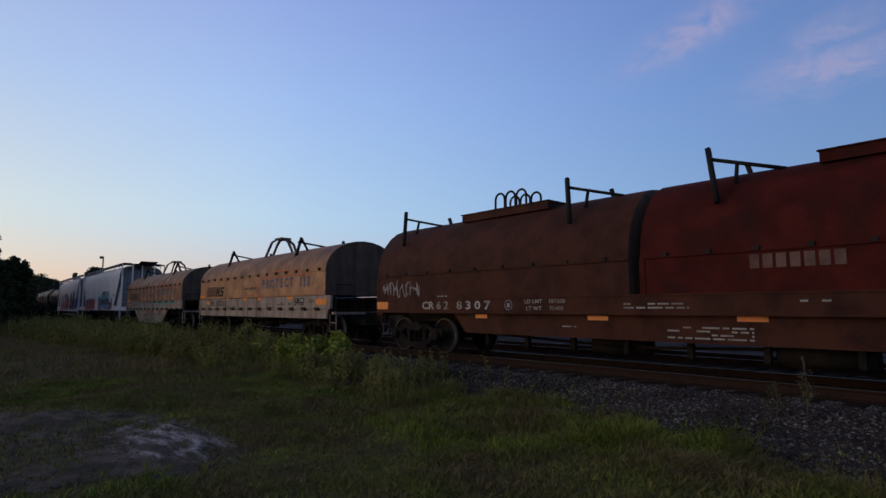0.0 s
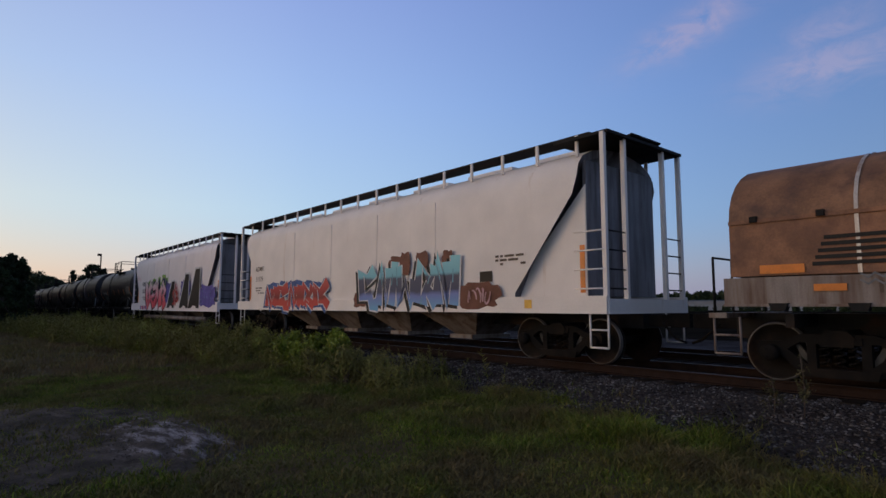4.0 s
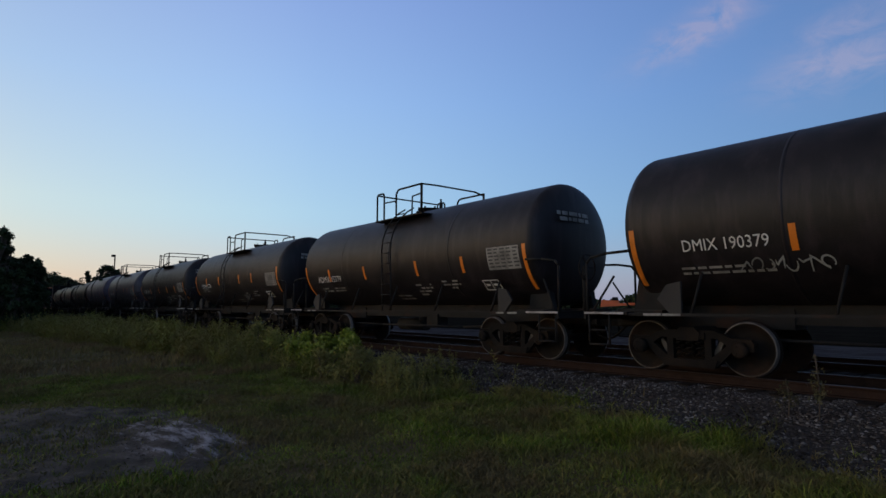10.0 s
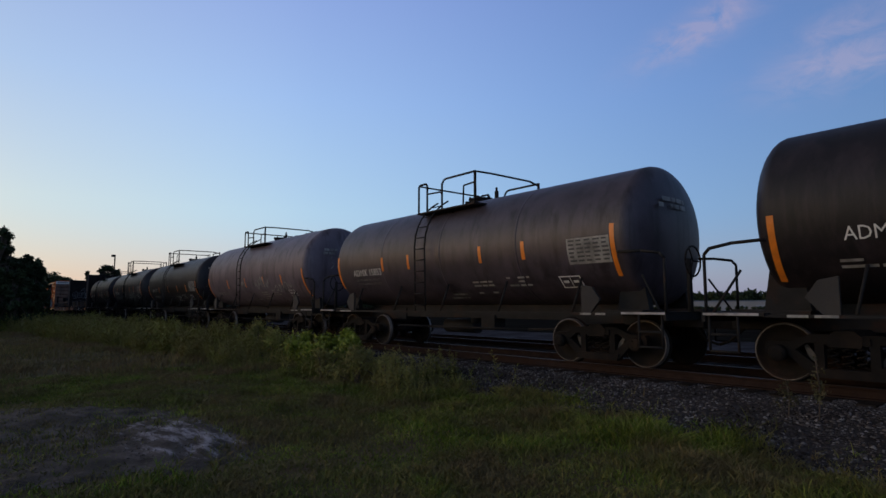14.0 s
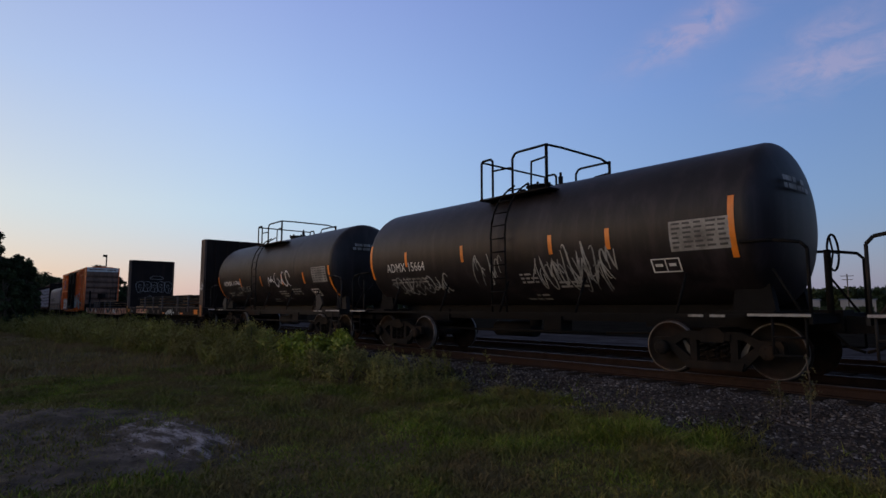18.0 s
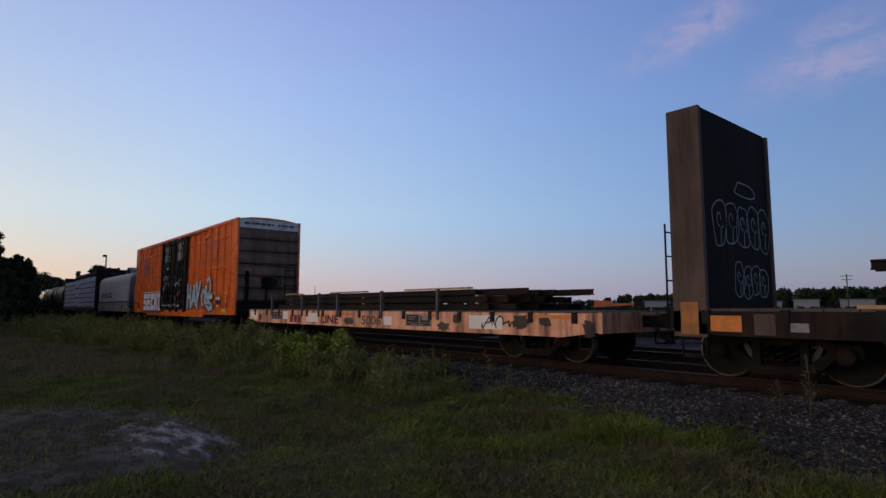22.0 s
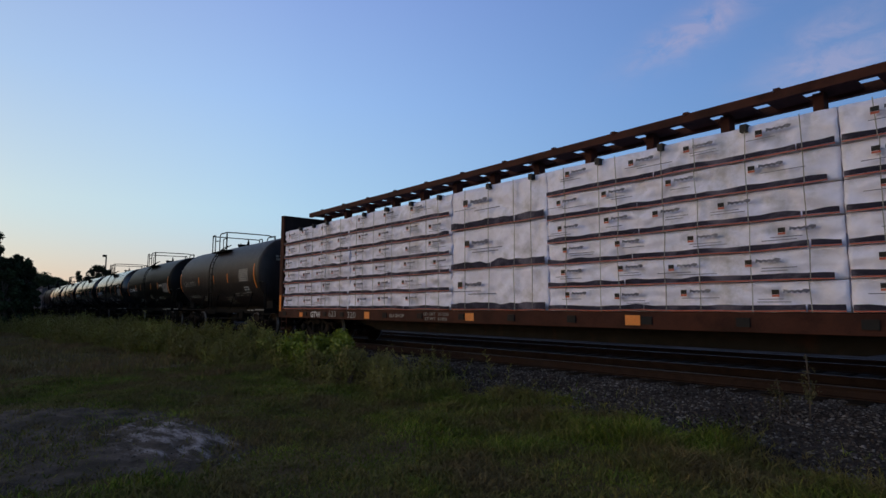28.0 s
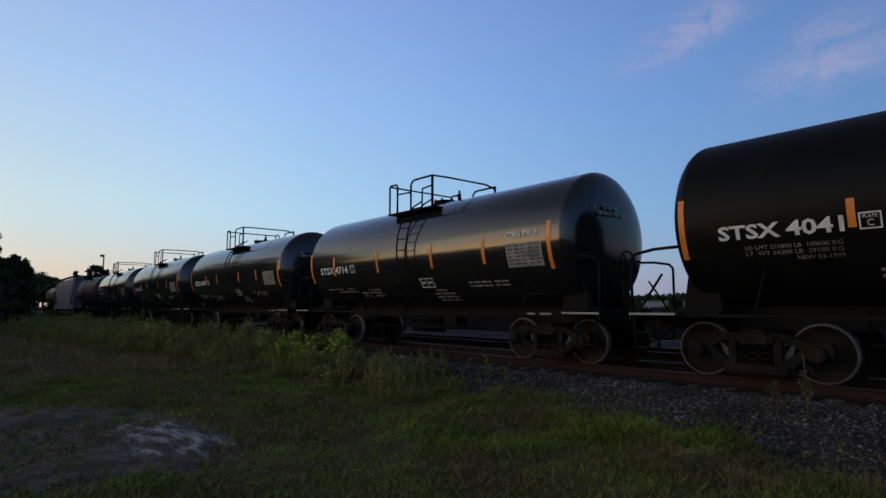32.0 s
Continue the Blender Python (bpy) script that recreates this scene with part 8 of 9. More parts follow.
# white rolled block letters over a dark red ground, with orange openings
rects(car, "graffiti_ground", ((-7.06, -2.55, .78, 2.06),), M["g_maroon"], SK, .011, "dark red sprayed ground")
rects(car, "graffiti_edge", ((-7.1, -2.55, 2.06, 2.1),), M["p_white"], SK, .013)
for k, x0 in enumerate((-6.93, -6.03, -5.1, -4.2, -3.28)):
    x1 = x0 + (.8 if k < 4 else .72)
    rects(car, "graffiti_fill", ((x0, x1, .95, 2.0),), M["p_white"], SK, .015, "white rolled block shape")
    for q in ([(.3, 1.0, 1.58, 1.68), (.0, .7, 1.22, 1.32), (.0, .06, 1.9, 2.0)], [(.32, 1.0, 1.6, 1.7), (.32, 1.0, 1.2, 1.3), (.9, 1.0, 1.42, 1.5)], [(.3, 1.0, 1.28, 1.62)], [(.42, .62, 1.66, 2.0), (.42, .62, .95, 1.26)], [(.28, .72, 1.22, 1.7)])[k]:
        rects(car, "graffiti_stroke", ((x0 + q[0] * (x1 - x0), x0 + q[1] * (x1 - x0), q[2], q[3]),), M["g_maroon"], SK, .018)
    if k in (2, 4):
        rects(car, "graffiti_opening", ((x0 + .27, x0 + .48, 1.28, 1.64),), M["p_orange"], SK, .021, "bright orange opening")
for q in ([(-3.4, 1.76), (-3.4, 1.2), (-3.66, 1.48)],):
    bm = bmesh.new()
    poly(bm, q, flat(SK, .019))
    part("graffiti_stroke", bm, M["g_maroon"], car)
bm = bmesh.new()
scrawl(bm, -9.25, -8.95, 3.0, 3.6, flat(SK, .02), rng, 4, .02)
part("sprayed_tag", bm, M["g_purple"], car, "small purple marker doodle")
rects(car, "data_plate", ((-8.62, -8.3, 1.1, 1.5),), M["ink"], SK, .03)
rects(car, "yellow_plate", ((-8.4, -7.9, .86, 1.0),), M["orange"], SK, .03)
for x0 in (-2.2, -.5, .75, 2.2):
    bm = bmesh.new()
    prism(bm, [(x0 - .22, 1.04), (x0 + .22, 1.04), (x0 + .12, .9), (x0 - .12, .9)], -W - .1, -W - .01)
    part("door_roller", done(bm), M["steel"], car)


def relief(x, z):
    """The boxcar's side: sheet between the posts, or the face of a post."""
    return SK - .009 if min(abs(x - p) for p in posts) < .06 else SK + .056


for x0, x1, z0, rows in ((6.2, 6.75, 2.2, 6), (7.1, 7.7, 2.2, 5), (-7.9, -7.5, 1.55, 3), (-8.5, -8.2, 1.6, 3), (-2.45, -2.2, 1.9, 5)):
    bm = bmesh.new()
    lines(bm, x0, x1, z0, rows, .1, .05, relief if x0 != -2.45 else flat(SK - .07, .012), rng)
    part("stencil_print", bm, M["worn_stencil" if x0 != -2.45 else "dull"], car)
def over_posts(bm):
    """Paint on the sheet is carried on over the faces of the posts."""
    x0, x1 = min(v.co.x for v in bm.verts), max(v.co.x for v in bm.verts)
    for p in posts:
        if x0 < p + .055 and x1 > p - .055:
            b2 = bm.copy()
            for side in (-1, 1):
                bmesh.ops.bisect_plane(b2, geom=b2.verts[:] + b2.edges[:] + b2.faces[:], plane_co=(p + side * .055, 0, 0), plane_no=(side, 0, 0), clear_outer=True)
            for v in b2.verts:
                v.co.y = SK - .009
            me = bpy.data.meshes.new("stroke")
            b2.to_mesh(me)
            b2.free()
            bm.from_mesh(me)
            bpy.data.meshes.remove(me)
    return bm


# maker's shape above the slogan: a barred gate and a cross
for shape in ([(5.04, 4.42), (6.08, 4.42), (6.08, 4.26), (5.92, 4.26), (5.92, 3.66), (5.74, 3.66), (5.74, 4.26), (5.42, 4.26), (5.42, 3.66), (5.24, 3.66), (5.24, 4.26), (5.04, 4.26)],
              [(6.12, 4.42), (6.34, 4.42), (6.50, 4.14), (6.66, 4.42), (6.88, 4.42), (6.62, 4.0), (6.88, 3.6), (6.66, 3.6), (6.50, 3.88), (6.34, 3.6), (6.12, 3.6), (6.38, 4.0)]):
    bm = bmesh.new()
    poly(bm, shape, flat(SK + .056, .004))
    part("emblem", over_posts(bm), M["worn_emblem"], car, "faded maroon block emblem")
slogan = "RAILCAR POOLING EXPERTS"
at, step = 3.62, []
for c in slogan:
    xs = [a for a, b in words(c, .26)[0]] if c != " " else [0, .04]
    step.append(max(xs) - min(xs) + .062)
scale = (8.37 - 3.62) / sum(step)
for c, w_ in zip(slogan, step):
    if c != " ":
        co, faces = words(c, .26)
        bm = bmesh.new()
        vs = [bm.verts.new((at + (w_ / 2 + a) * scale, SK + .05, 3.38 + b)) for a, b in co]
        for f in faces:
            bm.faces.new([vs[i] for i in f])
        part("lettering", over_posts(bm), M["faded_ink"], car, "brown painted slogan letter")
    at += w_ * scale
for name_, shapes in (("logo_blue", ([(-7.35, 3.36), (-7.12, 3.36), (-6.82, 3.78), (-6.94, 3.95)], [(-6.92, 3.8), (-6.8, 3.62), (-6.42, 4.2), (-6.66, 4.2)])),
                      ("logo_red", ([(-7.35, 4.2), (-7.1, 4.2), (-6.86, 3.84), (-6.98, 3.66)], [(-6.88, 3.76), (-6.76, 3.93), (-6.4, 3.36), (-6.64, 3.36)]))):
    for q in shapes:
        bm = bmesh.new()
        poly(bm, [(-6.88 + (px + 6.88) * 1.3, 3.78 + (pz - 3.78) * 1.15) for px, pz in q], flat(SK, .006 if name_ == "logo_blue" else .009))
        part("emblem", bm, M[name_], car, "red arm of a crossed emblem" if name_ == "logo_red" else "blue arm of a crossed emblem")
letter("lettering", "any", -5.66, 3.85, .17, flat(SK, .006), M["faded_ink"], car, "", .006)
letter("lettering", "road", -5.62, 3.63, .17, flat(SK, .006), M["faded_ink"], car, "", .006)
letter("lettering", "next", -8.3, 3.83, .17, flat(SK, .006), M["faded_ink"], car, "", .002)
letter("lettering", "load", -8.3, 3.6, .17, flat(SK, .006), M["faded_ink"], car, "", .002)
for wd, lx, lz in (("TB", -8.3, 2.63), ("OX", -7.41, 2.64), ("64", -8.28, 2.17), ("17", -7.44, 2.18), ("58", -6.47, 2.17)):
    letter("lettering", wd, lx, lz, .22, flat(SK + .06, .004), M["ink"], car, "dark stencilled marks", .006, 1.3)
for dx, z, rows in ((-1.28, 4.58, ("CLOSE THIS DOOR", "BEFORE CLOSING", "MAIN DOOR", "", "CIERRE ESTA PUERTA", "ANTES DE CERRAR", "LA PUERTA PRINCIPAL")), (1.2, 4.62, ("CLOSE AND LOCK", "BOTH DOORS BEFORE", "MOVING CAR", "", "CIERRE Y PONGA", "EL SEGURO EN LAS", "PUERTAS ANTES DE", "MOVER EL CARRO"))):
    for k, row in enumerate(rows):
        if row:
            letter("warning_line", row, dx, z - k * .12, .085, flat(-W - .07, .006), M["white"], car, "", .002)
bm = bmesh.new()
scrawl(bm, -1.95, -.85, 2.72, 3.0, flat(-W - .08, .01), rng, 9, .045)
scrawl(bm, -1.8, 1.9, 1.16, 1.3, flat(-W - .12, .03), rng, 15, .03)
scrawl(bm, -1.5, -.6, 2.35, 2.6, flat(-W - .1, .03), rng, 6, .02)
scrawl(bm, .5, 1.6, 2.2, 2.6, flat(-W - .1, .03), rng, 6, .02)
part("sprayed_tag", bm, M["white"], car, "white scrawl on the doors")
rects(car, "paper_label", ((-1.75, -1.6, 2.15, 2.35), (.6, .75, 2.3, 2.45), (1.5, 1.75, 1.85, 2.05), (-1.2, -.9, 3.3, 3.4)), M["white"], -W - .07, .05)
for k in range(26):
    px, pz, w_, h_ = rng.uniform(-2.4, 2.3), rng.uniform(1.35, 3.2), rng.uniform(.04, .16), rng.uniform(.03, .09)
    rects(car, "small_label", ((px, px + w_, pz, pz + h_),), M["white" if k % 3 else "dull"], -W - .07, .012 + k * .0004)
rects(car, "red_label", ((-1.95, -1.8, 2.1, 2.25), (1.1, 1.3, 1.75, 1.95)), M["logo_red"], -W - .07, .05)
rects(car, "reflector_strip", ((.4, .5, 1.6, 2.1), (8.70, 8.82, 1.33, 2.31)), M["orange"], -W - .07, .05, "orange reflective strip")
rects(car, "data_plate", ((7.15, 7.74, 1.28, 1.66), (8.42, 8.64, 1.14, 1.67)), M["ink"], SK, .03)
rects(car, "plate_print", ((7.18, 7.4, 1.5, 1.62), (7.45, 7.7, 1.48, 1.64), (7.3, 7.6, 1.16, 1.24)), M["white"], SK, .036)
rects(car, "yellow_plate", ((8.04, 8.53, .91, 1.07),), M["yellow"], SK, .045)
trucks(car, BOXCAR, (-7.2, 7.2))
couplers(car, 10.4)


# ---- flat cars and their loads ----
def flat_car(x, half, paint, label, top, bottom, rise=.12):
    car = car_root("flat_car", x, label)
    for s in (-1, 1):
        bm = bmesh.new()
        y = s * 1.46
        prism(bm, [(-half, bottom + rise), (-half, top), (half, top), (half, bottom + rise), (half - .9, bottom), (-half + .9, bottom)], y - .04, y + .04)
        part("side_sill", done(bm), paint, car)
        for k in range(15):
            bm = bmesh.new()
            xx = -half + .55 + k * (2 * half - 1.1) / 14
            box(bm, xx - .06, xx + .06, y + s * .04 - .03, y + s * .04 + .04, top - .2, top + .02)
            part("stake_pocket", done(bm), M["steel"], car)
    bm = bmesh.new()
    n = 40
    for k in range(n):
        x0 = -half + .02 + k * (2 * half - .04) / n
        box(bm, x0 + .01, x0 + (2 * half) / n - .01, -1.42, 1.42, top - .02, top + .04)
    part("deck", done(bm), M["deck"], car)
    bm = bmesh.new()
    prism(bm, [(-half, .72), (-half, top - .02), (half, top - .02), (half, .72), (half - 3.6, .62), (half - 4.6, .38), (-half + 4.6, .38), (-half + 3.6, .62)], -.35, .35)
    part("centre_sill", done(bm), M["steel"], car)
    for k in range(9):
        xx = -half + 1 + k * (2 * half - 2) / 8
        for y in (-1, 1):
            bm = bmesh.new()
            box(bm, xx - .06, xx + .06, *sorted((y * .36, y * 1.4)), .7, top - .03)
            part("crossbearer", done(bm), M["steel"], car)
    for s in (-1, 1):
        bm = bmesh.new()
        a, b = sorted((s * half, s * (half + .08)))
        box(bm, a, b, -1.5, 1.5, bottom + .1, top + .02)
        part("end_sill", done(bm), paint, car)
        for y in (-1.42, 1.42):
            stirrup(car, s * (half - .3), y, .8, M["steel"], .35)
    trucks(car, x, (-half + 1.45, half - 1.45) if top > 1.06 else (-half + 1.95, half - 1.95))
    couplers(car, half + .85)
    return car


M["stake"] = mat("rusty_steel_stake", (.09, .075, .068), .75, 0, 4, .4, (.05, .025, .016), .45, True, .1)


def stakes(car, xs, top, high):
    for xx in xs:
        for y in (-1.5, 1.5):
            bm = bmesh.new()
            prism(bm, [(xx - .04, top - .2), (xx + .04, top - .2), (xx + .035, high), (xx - .035, high)], y - .04, y + .04)
            part("stake", done(bm), M["stake"], car)


RAIL_PROF = [(-.06, 0), (.06, 0), (.06, .012), (.012, .028), (.012, .10), (.033, .108), (.033, .14), (-.033, .14), (-.033, .108), (-.012, .10), (-.012, .028), (-.06, .012)]


def rail_load(x, x0, x1, base, layers, label, seed):
    """Layers of second-hand rails with spacers, laid on a deck."""
    rng = random.Random(seed)
    th = tagged(new("rail_stack"), label, "rail stack", group="loads of old rails")
    CARS.append((th, x, RAIL))
    bm = bmesh.new()
    prism(bm, RAIL_PROF, 0, 1, "x")
    me = bpy.data.meshes.new("loose_rail")
    done(bm).to_mesh(me)
    bm.free()
    me.materials.append(M["railsteel"])
    z = base
    for ly in range(layers):
        for k in range(17):
            y = -1.32 + k * .165 + rng.uniform(-.015, .015)
            a, b = x0 + rng.uniform(-.35, .5), x1 - rng.uniform(-.3, .9) * (1 if ly < layers - 1 else 2.2)
            ob = place("loose_rail", me, M["railsteel"], th, "", pose(a, y, z + rng.uniform(-.004, .004), 0, 0, 0))
            ob.scale = (b - a, 1, 1)
        z += .145
        if ly < layers - 1:
            for xx in (-5, 0, 5):
                bm = bmesh.new()
                box(bm, xx - .06, xx + .06, -1.38, 1.38, z, z + .03)
                part("spacer_board", done(bm), M["wood"], th)
            z += .03
    return th


M["bulkorange"] = mat("dirty_orange_patch", (.40, .14, .03), .6, 0, 5, .3, (.12, .05, .025), .5, True, .03)
FLAT1, FLAT2 = -227.2, -245.83
car = flat_car(FLAT1, 8.68, M["flatgrey"], "dark weathered bulkhead flat car with graffiti bulkheads", 1.10, .71, .05)
for s in (-1, 1):
    bm = bmesh.new()
    a, b = sorted((s * 8.12, s * 8.68))
    prism(bm, [(-1.42, .9), (1.42, .9), (1.42, 4.5), (1.36, 4.57), (-1.36, 4.57), (-1.42, 4.5)], a + .04, b - .04, "x")
    bulk = part("bulkhead", done(bm), M["bulk"], car, "tall dark steel bulkhead")
    for y in (-1.45, 1.45):
        bm = bmesh.new()
        box(bm, a, b, y - .05, y + .05, .68, 4.56)
        part("bulkhead_post", done(bm), M["bulkside"], bulk, "rusty flaking post")
    for y in (-.9, -.3, .3, .9):
        bm = bmesh.new()
        box(bm, *sorted((s * 8.64, s * 8.72)), y - .06, y + .06, .95, 4.5)
        part("bulkhead_rib", done(bm), M["bulk"], bulk)
    bm = bmesh.new()
    for k in range(4):
        bar(bm, (s * 8.78, -1.5, 1.2 + k * .42), (s * 8.78, -1.15, 1.2 + k * .42), .016, 6)
    bar(bm, (s * 8.78, -1.5, .9), (s * 8.78, -1.5, 2.6), .018, 6)
    part("ladder", done(bm), M["steel"], car)
    rects(car, "reflector_strip", ((s * 8.4 - .15, s * 8.4 + .15, .72, 1.25),), M["bulkorange"], -1.5, .012, "dull orange reflective patch")
stakes(car, (-3.21, -1.04, 1.1, 4.3, 6.3), 1.1, 1.8)
rects(car, "number_panel", ((-5.48, -2.67, .75, 1.03),), M["flatpink"], -1.5, .01, "pale number panel")
span("lettering", "CMQ  14004", -5.2, -3.36, .885, .19, flat(-1.5, .016), M["ink"], car, "black stencilled number", .003)
rng = random.Random(51)
bm = bmesh.new()
scrawl(bm, 2.0, 3.6, .68, 1.02, flat(-1.5, .014), rng, 8, .045)
part("sprayed_tag", bm, M["white"], car, "white spray-paint scrawl")
face = lambda a, b: 0
# rounded outline letters in two rows, with a loop over them
for k, (py, pz, ry_, rz_) in enumerate([(-.8 + .48 * q, 2.62 + .03 * (q % 2), .26, .4) for q in range(5)] + [(-.1 + .36 * q, 1.66 - .05 * (q % 2), .2, .29) for q in range(4)] + [(.3, 3.32, .42, .13)]):
    loops = [[(py + ry_ * (1 + .16 * math.sin(3 * q + k * 1.7)) * math.copysign(abs(math.cos(q)) ** .75, math.cos(q)), pz + rz_ * (1 + .1 * math.sin(2 * q + k)) * math.copysign(abs(math.sin(q)) ** .75, math.sin(q))) for q in [6.2832 * i / 26 for i in range(27)]]]
    if k < 9:
        loops.append([(py - .02 + ry_ * .3 * math.cos(q), pz + rz_ * (.15 + .3 * math.sin(q))) for q in [6.2832 * i / 12 * .8 for i in range(13)]])
        loops.append([(py + ry_ * .1, pz - rz_ * .9), (py + ry_ * .16, pz - rz_ * .25), (py + ry_ * .5, pz - rz_ * .1)])
    bm = bmesh.new()
    for lp in loops:
        ribbon_stroke(bm, lp, .024, face)
    for v in bm.verts:
        v.co = (-8.145, v.co.x, v.co.z)
    part("sprayed_tag", bm, M["g_grey"], car, "grey bubble-shaped outline letter")
bm = bmesh.new()
scrawl(bm, 8.2, 8.6, 2.0, 2.5, flat(-1.5, .014), rng, 2, .05)
part("sprayed_tag", bm, M["white"], car)
rects(car, "reflector_strip", ((7.35, 7.95, .78, 1.02), (-8.06, -7.58, .78, 1.03), (1.26, 1.7, .76, .84), (4.9, 5.4, .76, .84)), M["orange"], -1.5, .012, "orange reflective patch")
rects(car, "paper_label", ((-6.9, -6.66, .8, .93), (4.6, 4.66, .75, 1.0), (4.6, 4.9, .75, .78)), M["dull"], -1.5, .012, "small pale plate")
rects(car, "stain", ((-7.4, -7.1, .74, 1.06), (-2.6, -2.1, .78, 1.0), (-1.0, -.6, .78, .95), (.1, .5, .76, .98)), M["bulkside"], -1.5, .006)
bm = bmesh.new()
box(bm, -6.1, -3.3, -1.41, -1.36, 1.14, 1.19)
box(bm, -3.2, -.45, -1.41, -1.36, 1.14, 1.18)
part("edge_plank", done(bm), M["wood"], car, "pale wooden plank on the deck's edge")
rail_load(FLAT1, -5.65, 7.5, 1.14, 4, "layers of dark used steel rails on a flat car", 61)

car = flat_car(FLAT2, 8.46, M["flatpink"], "flat car with peeling pinkish paint and rust streaks", 1.04, .56)
stakes(car, (-6.3, -3.78, -2.55, -1.31, 1.18, 3.7), 1.04, 1.62)
bars(car, -4.75, -3.8, .62, .26, 3, M["g_maroon"], -1.5)
span("lettering", "LINE", -2.4, -1.25, .75, .27, flat(-1.5, .012), M["g_maroon"], car, "faded maroon word", .01)
span("lettering", "5006", .12, 1.15, .76, .26, flat(-1.5, .012), M["faded_ink"], car, "black stencilled number", .008)
data_plate(car, -6.3, -5.4, .7, 1.0)
data_plate(car, 2.35, 3.45, .66, .98)
for a, b, c, d in ((6.25, 6.75, .7, .98), (7.0, 7.35, .75, .95), (3.7, 4.2, .58, .8), (-.9, -.3, .6, .85), (8.1, 8.4, .6, .9), (4.3, 4.6, .75, 1.0), (-7.6, -7.2, .62, .9)):
    bm = bmesh.new()
    blob(bm, a, b, c, d, flat(-1.5, .013), random.Random(int(a * 10) + 90), 18, .35)
    part("rust_patch", bm, M["bulkside"], car, "ragged patch of bare rust")
rects(car, "paint_patch", ((-3.45, -2.6, .66, .96), (4.86, 5.96, .66, .97), (-5.3, -4.9, .72, 1.0), (-8.4, -7.7, .68, .98), (1.3, 1.7, .66, .9)), M["hopper"], -1.5, .008, "fresh pale paint patch")
rects(car, "reflector_strip", ((3.0, 3.6, .92, .98), (6.6, 7.9, .93, 1.0), (-1.0, -.4, .92, .98)), M["orange"], -1.5, .012, "faded orange reflective strip")
bm = bmesh.new()
scrawl(bm, 5.3, 6.2, .68, .95, flat(-1.5, .012), random.Random(52), 4, .03)
part("sprayed_tag", bm, M["ink"], car)
rail_load(FLAT2, -5.9, 6.2, 1.10, 3, "low stack of rusty used rails between stakes", 62)
planks = tagged(new("loose_planks"), "pale wooden planks lying on stacked rails", "plank", group="loads of old rails")
CARS.append((planks, FLAT2, RAIL))
for x0, x1, z in ((2.0, 4.6, 1.612), (-2.2, -.1, 1.612), (-5.6, -4.6, 1.612)):
    bm = bmesh.new()
    box(bm, x0, x1, -1.30, -1.12, z, z + .04)
    part("plank", done(bm), M["wood"], planks)

# ---- centre-beam car with wrapped lumber ----
BEAM = -303.0
car = car_root("lumber_car", BEAM, "rusty centre-beam flat car carrying wrapped lumber")
HB = 11.5
for s in (-1, 1):
    bm = bmesh.new()
    box(bm, -HB, HB, s * 1.46 - .04, s * 1.46 + .04, .78, 1.08)
    part("side_sill", done(bm), M["brown"], car)
    bm = bmesh.new()
    a, b = sorted((s * (HB - .22), s * HB))
    prism(bm, [(-1.45, .8), (1.45, .8), (1.45, 4.45), (1.1, 4.62), (-1.45, 4.62)], a, b, "x")
    bulk = part("bulkhead", done(bm), M["bulk"], car, "dark rusty end bulkhead")
    for y in (-1.0, -.4, .4, 1.0):
        bm = bmesh.new()
        box(bm, *sorted((s * HB, s * (HB + .06))), y - .06, y + .06, 1.0, 4.5)
        part("bulkhead_rib", done(bm), M["bulk"], bulk)
    bm = bmesh.new()
    box(bm, a - .01, b + .01, -1.5, -1.44, .8, 4.62)
    part("bulkhead_post", done(bm), M["brown"], bulk)
    for y in (-1.42, 1.42):
        stirrup(car, s * (HB - .3), y, .9, M["brown"], .35)
    for k in range(5):
        bm = bmesh.new()
        bar(bm, (s * (HB + .08), -1.4, 1.2 + .38 * k), (s * (HB + .08), -.95, 1.2 + .38 * k), .017, 6)
        part("ladder_rung", done(bm), M["brown"], car)
bm = bmesh.new()
box(bm, -HB, HB, -1.42, 1.42, 1.02, 1.07)
part("deck", done(bm), M["brown"], car)
bm = bmesh.new()
for y in (-.38, .38):
    box(bm, -HB + .2, HB - .2, y - .06, y + .06, 4.66, 4.82)
for k in range(29):
    xx = -HB + .4 + k * (2 * HB - .8) / 28
    box(bm, xx - .26, xx + .26, -.33, .33, 4.72, 4.76)
    if k % 2:
        box(bm, xx - .05, xx + .05, -.46, -.3, 4.8, 4.85)
part("top_chord", done(bm), M["brown"], car)
for k in range(15):
    xx = -HB + .9 + k * (2 * HB - 1.8) / 14
    bm = bmesh.new()
    box(bm, xx - .08, xx + .08, -.12, .12, 1.06, 4.7)
    part("centre_post", done(bm), M["brown"], car)
for k in range(14):
    xx = -HB + .9 + k * (2 * HB - 1.8) / 14
    d = (2 * HB - 1.8) / 14
    bm = bmesh.new()
    bar(bm, (xx, 0, 1.1 if k % 2 else 4.3), (xx + d, 0, 4.3 if k % 2 else 1.1), .05, 6)
    part("diagonal_brace", done(bm), M["brown"], car)
bm = bmesh.new()
prism(bm, [(-HB, .7), (-HB, 1.02), (HB, 1.02), (HB, .7), (HB - 4, .62), (HB - 5, .42), (-HB + 5, .42), (-HB + 4, .62)], -.3, .3)
part("centre_sill", done(bm), M["steel"], car)
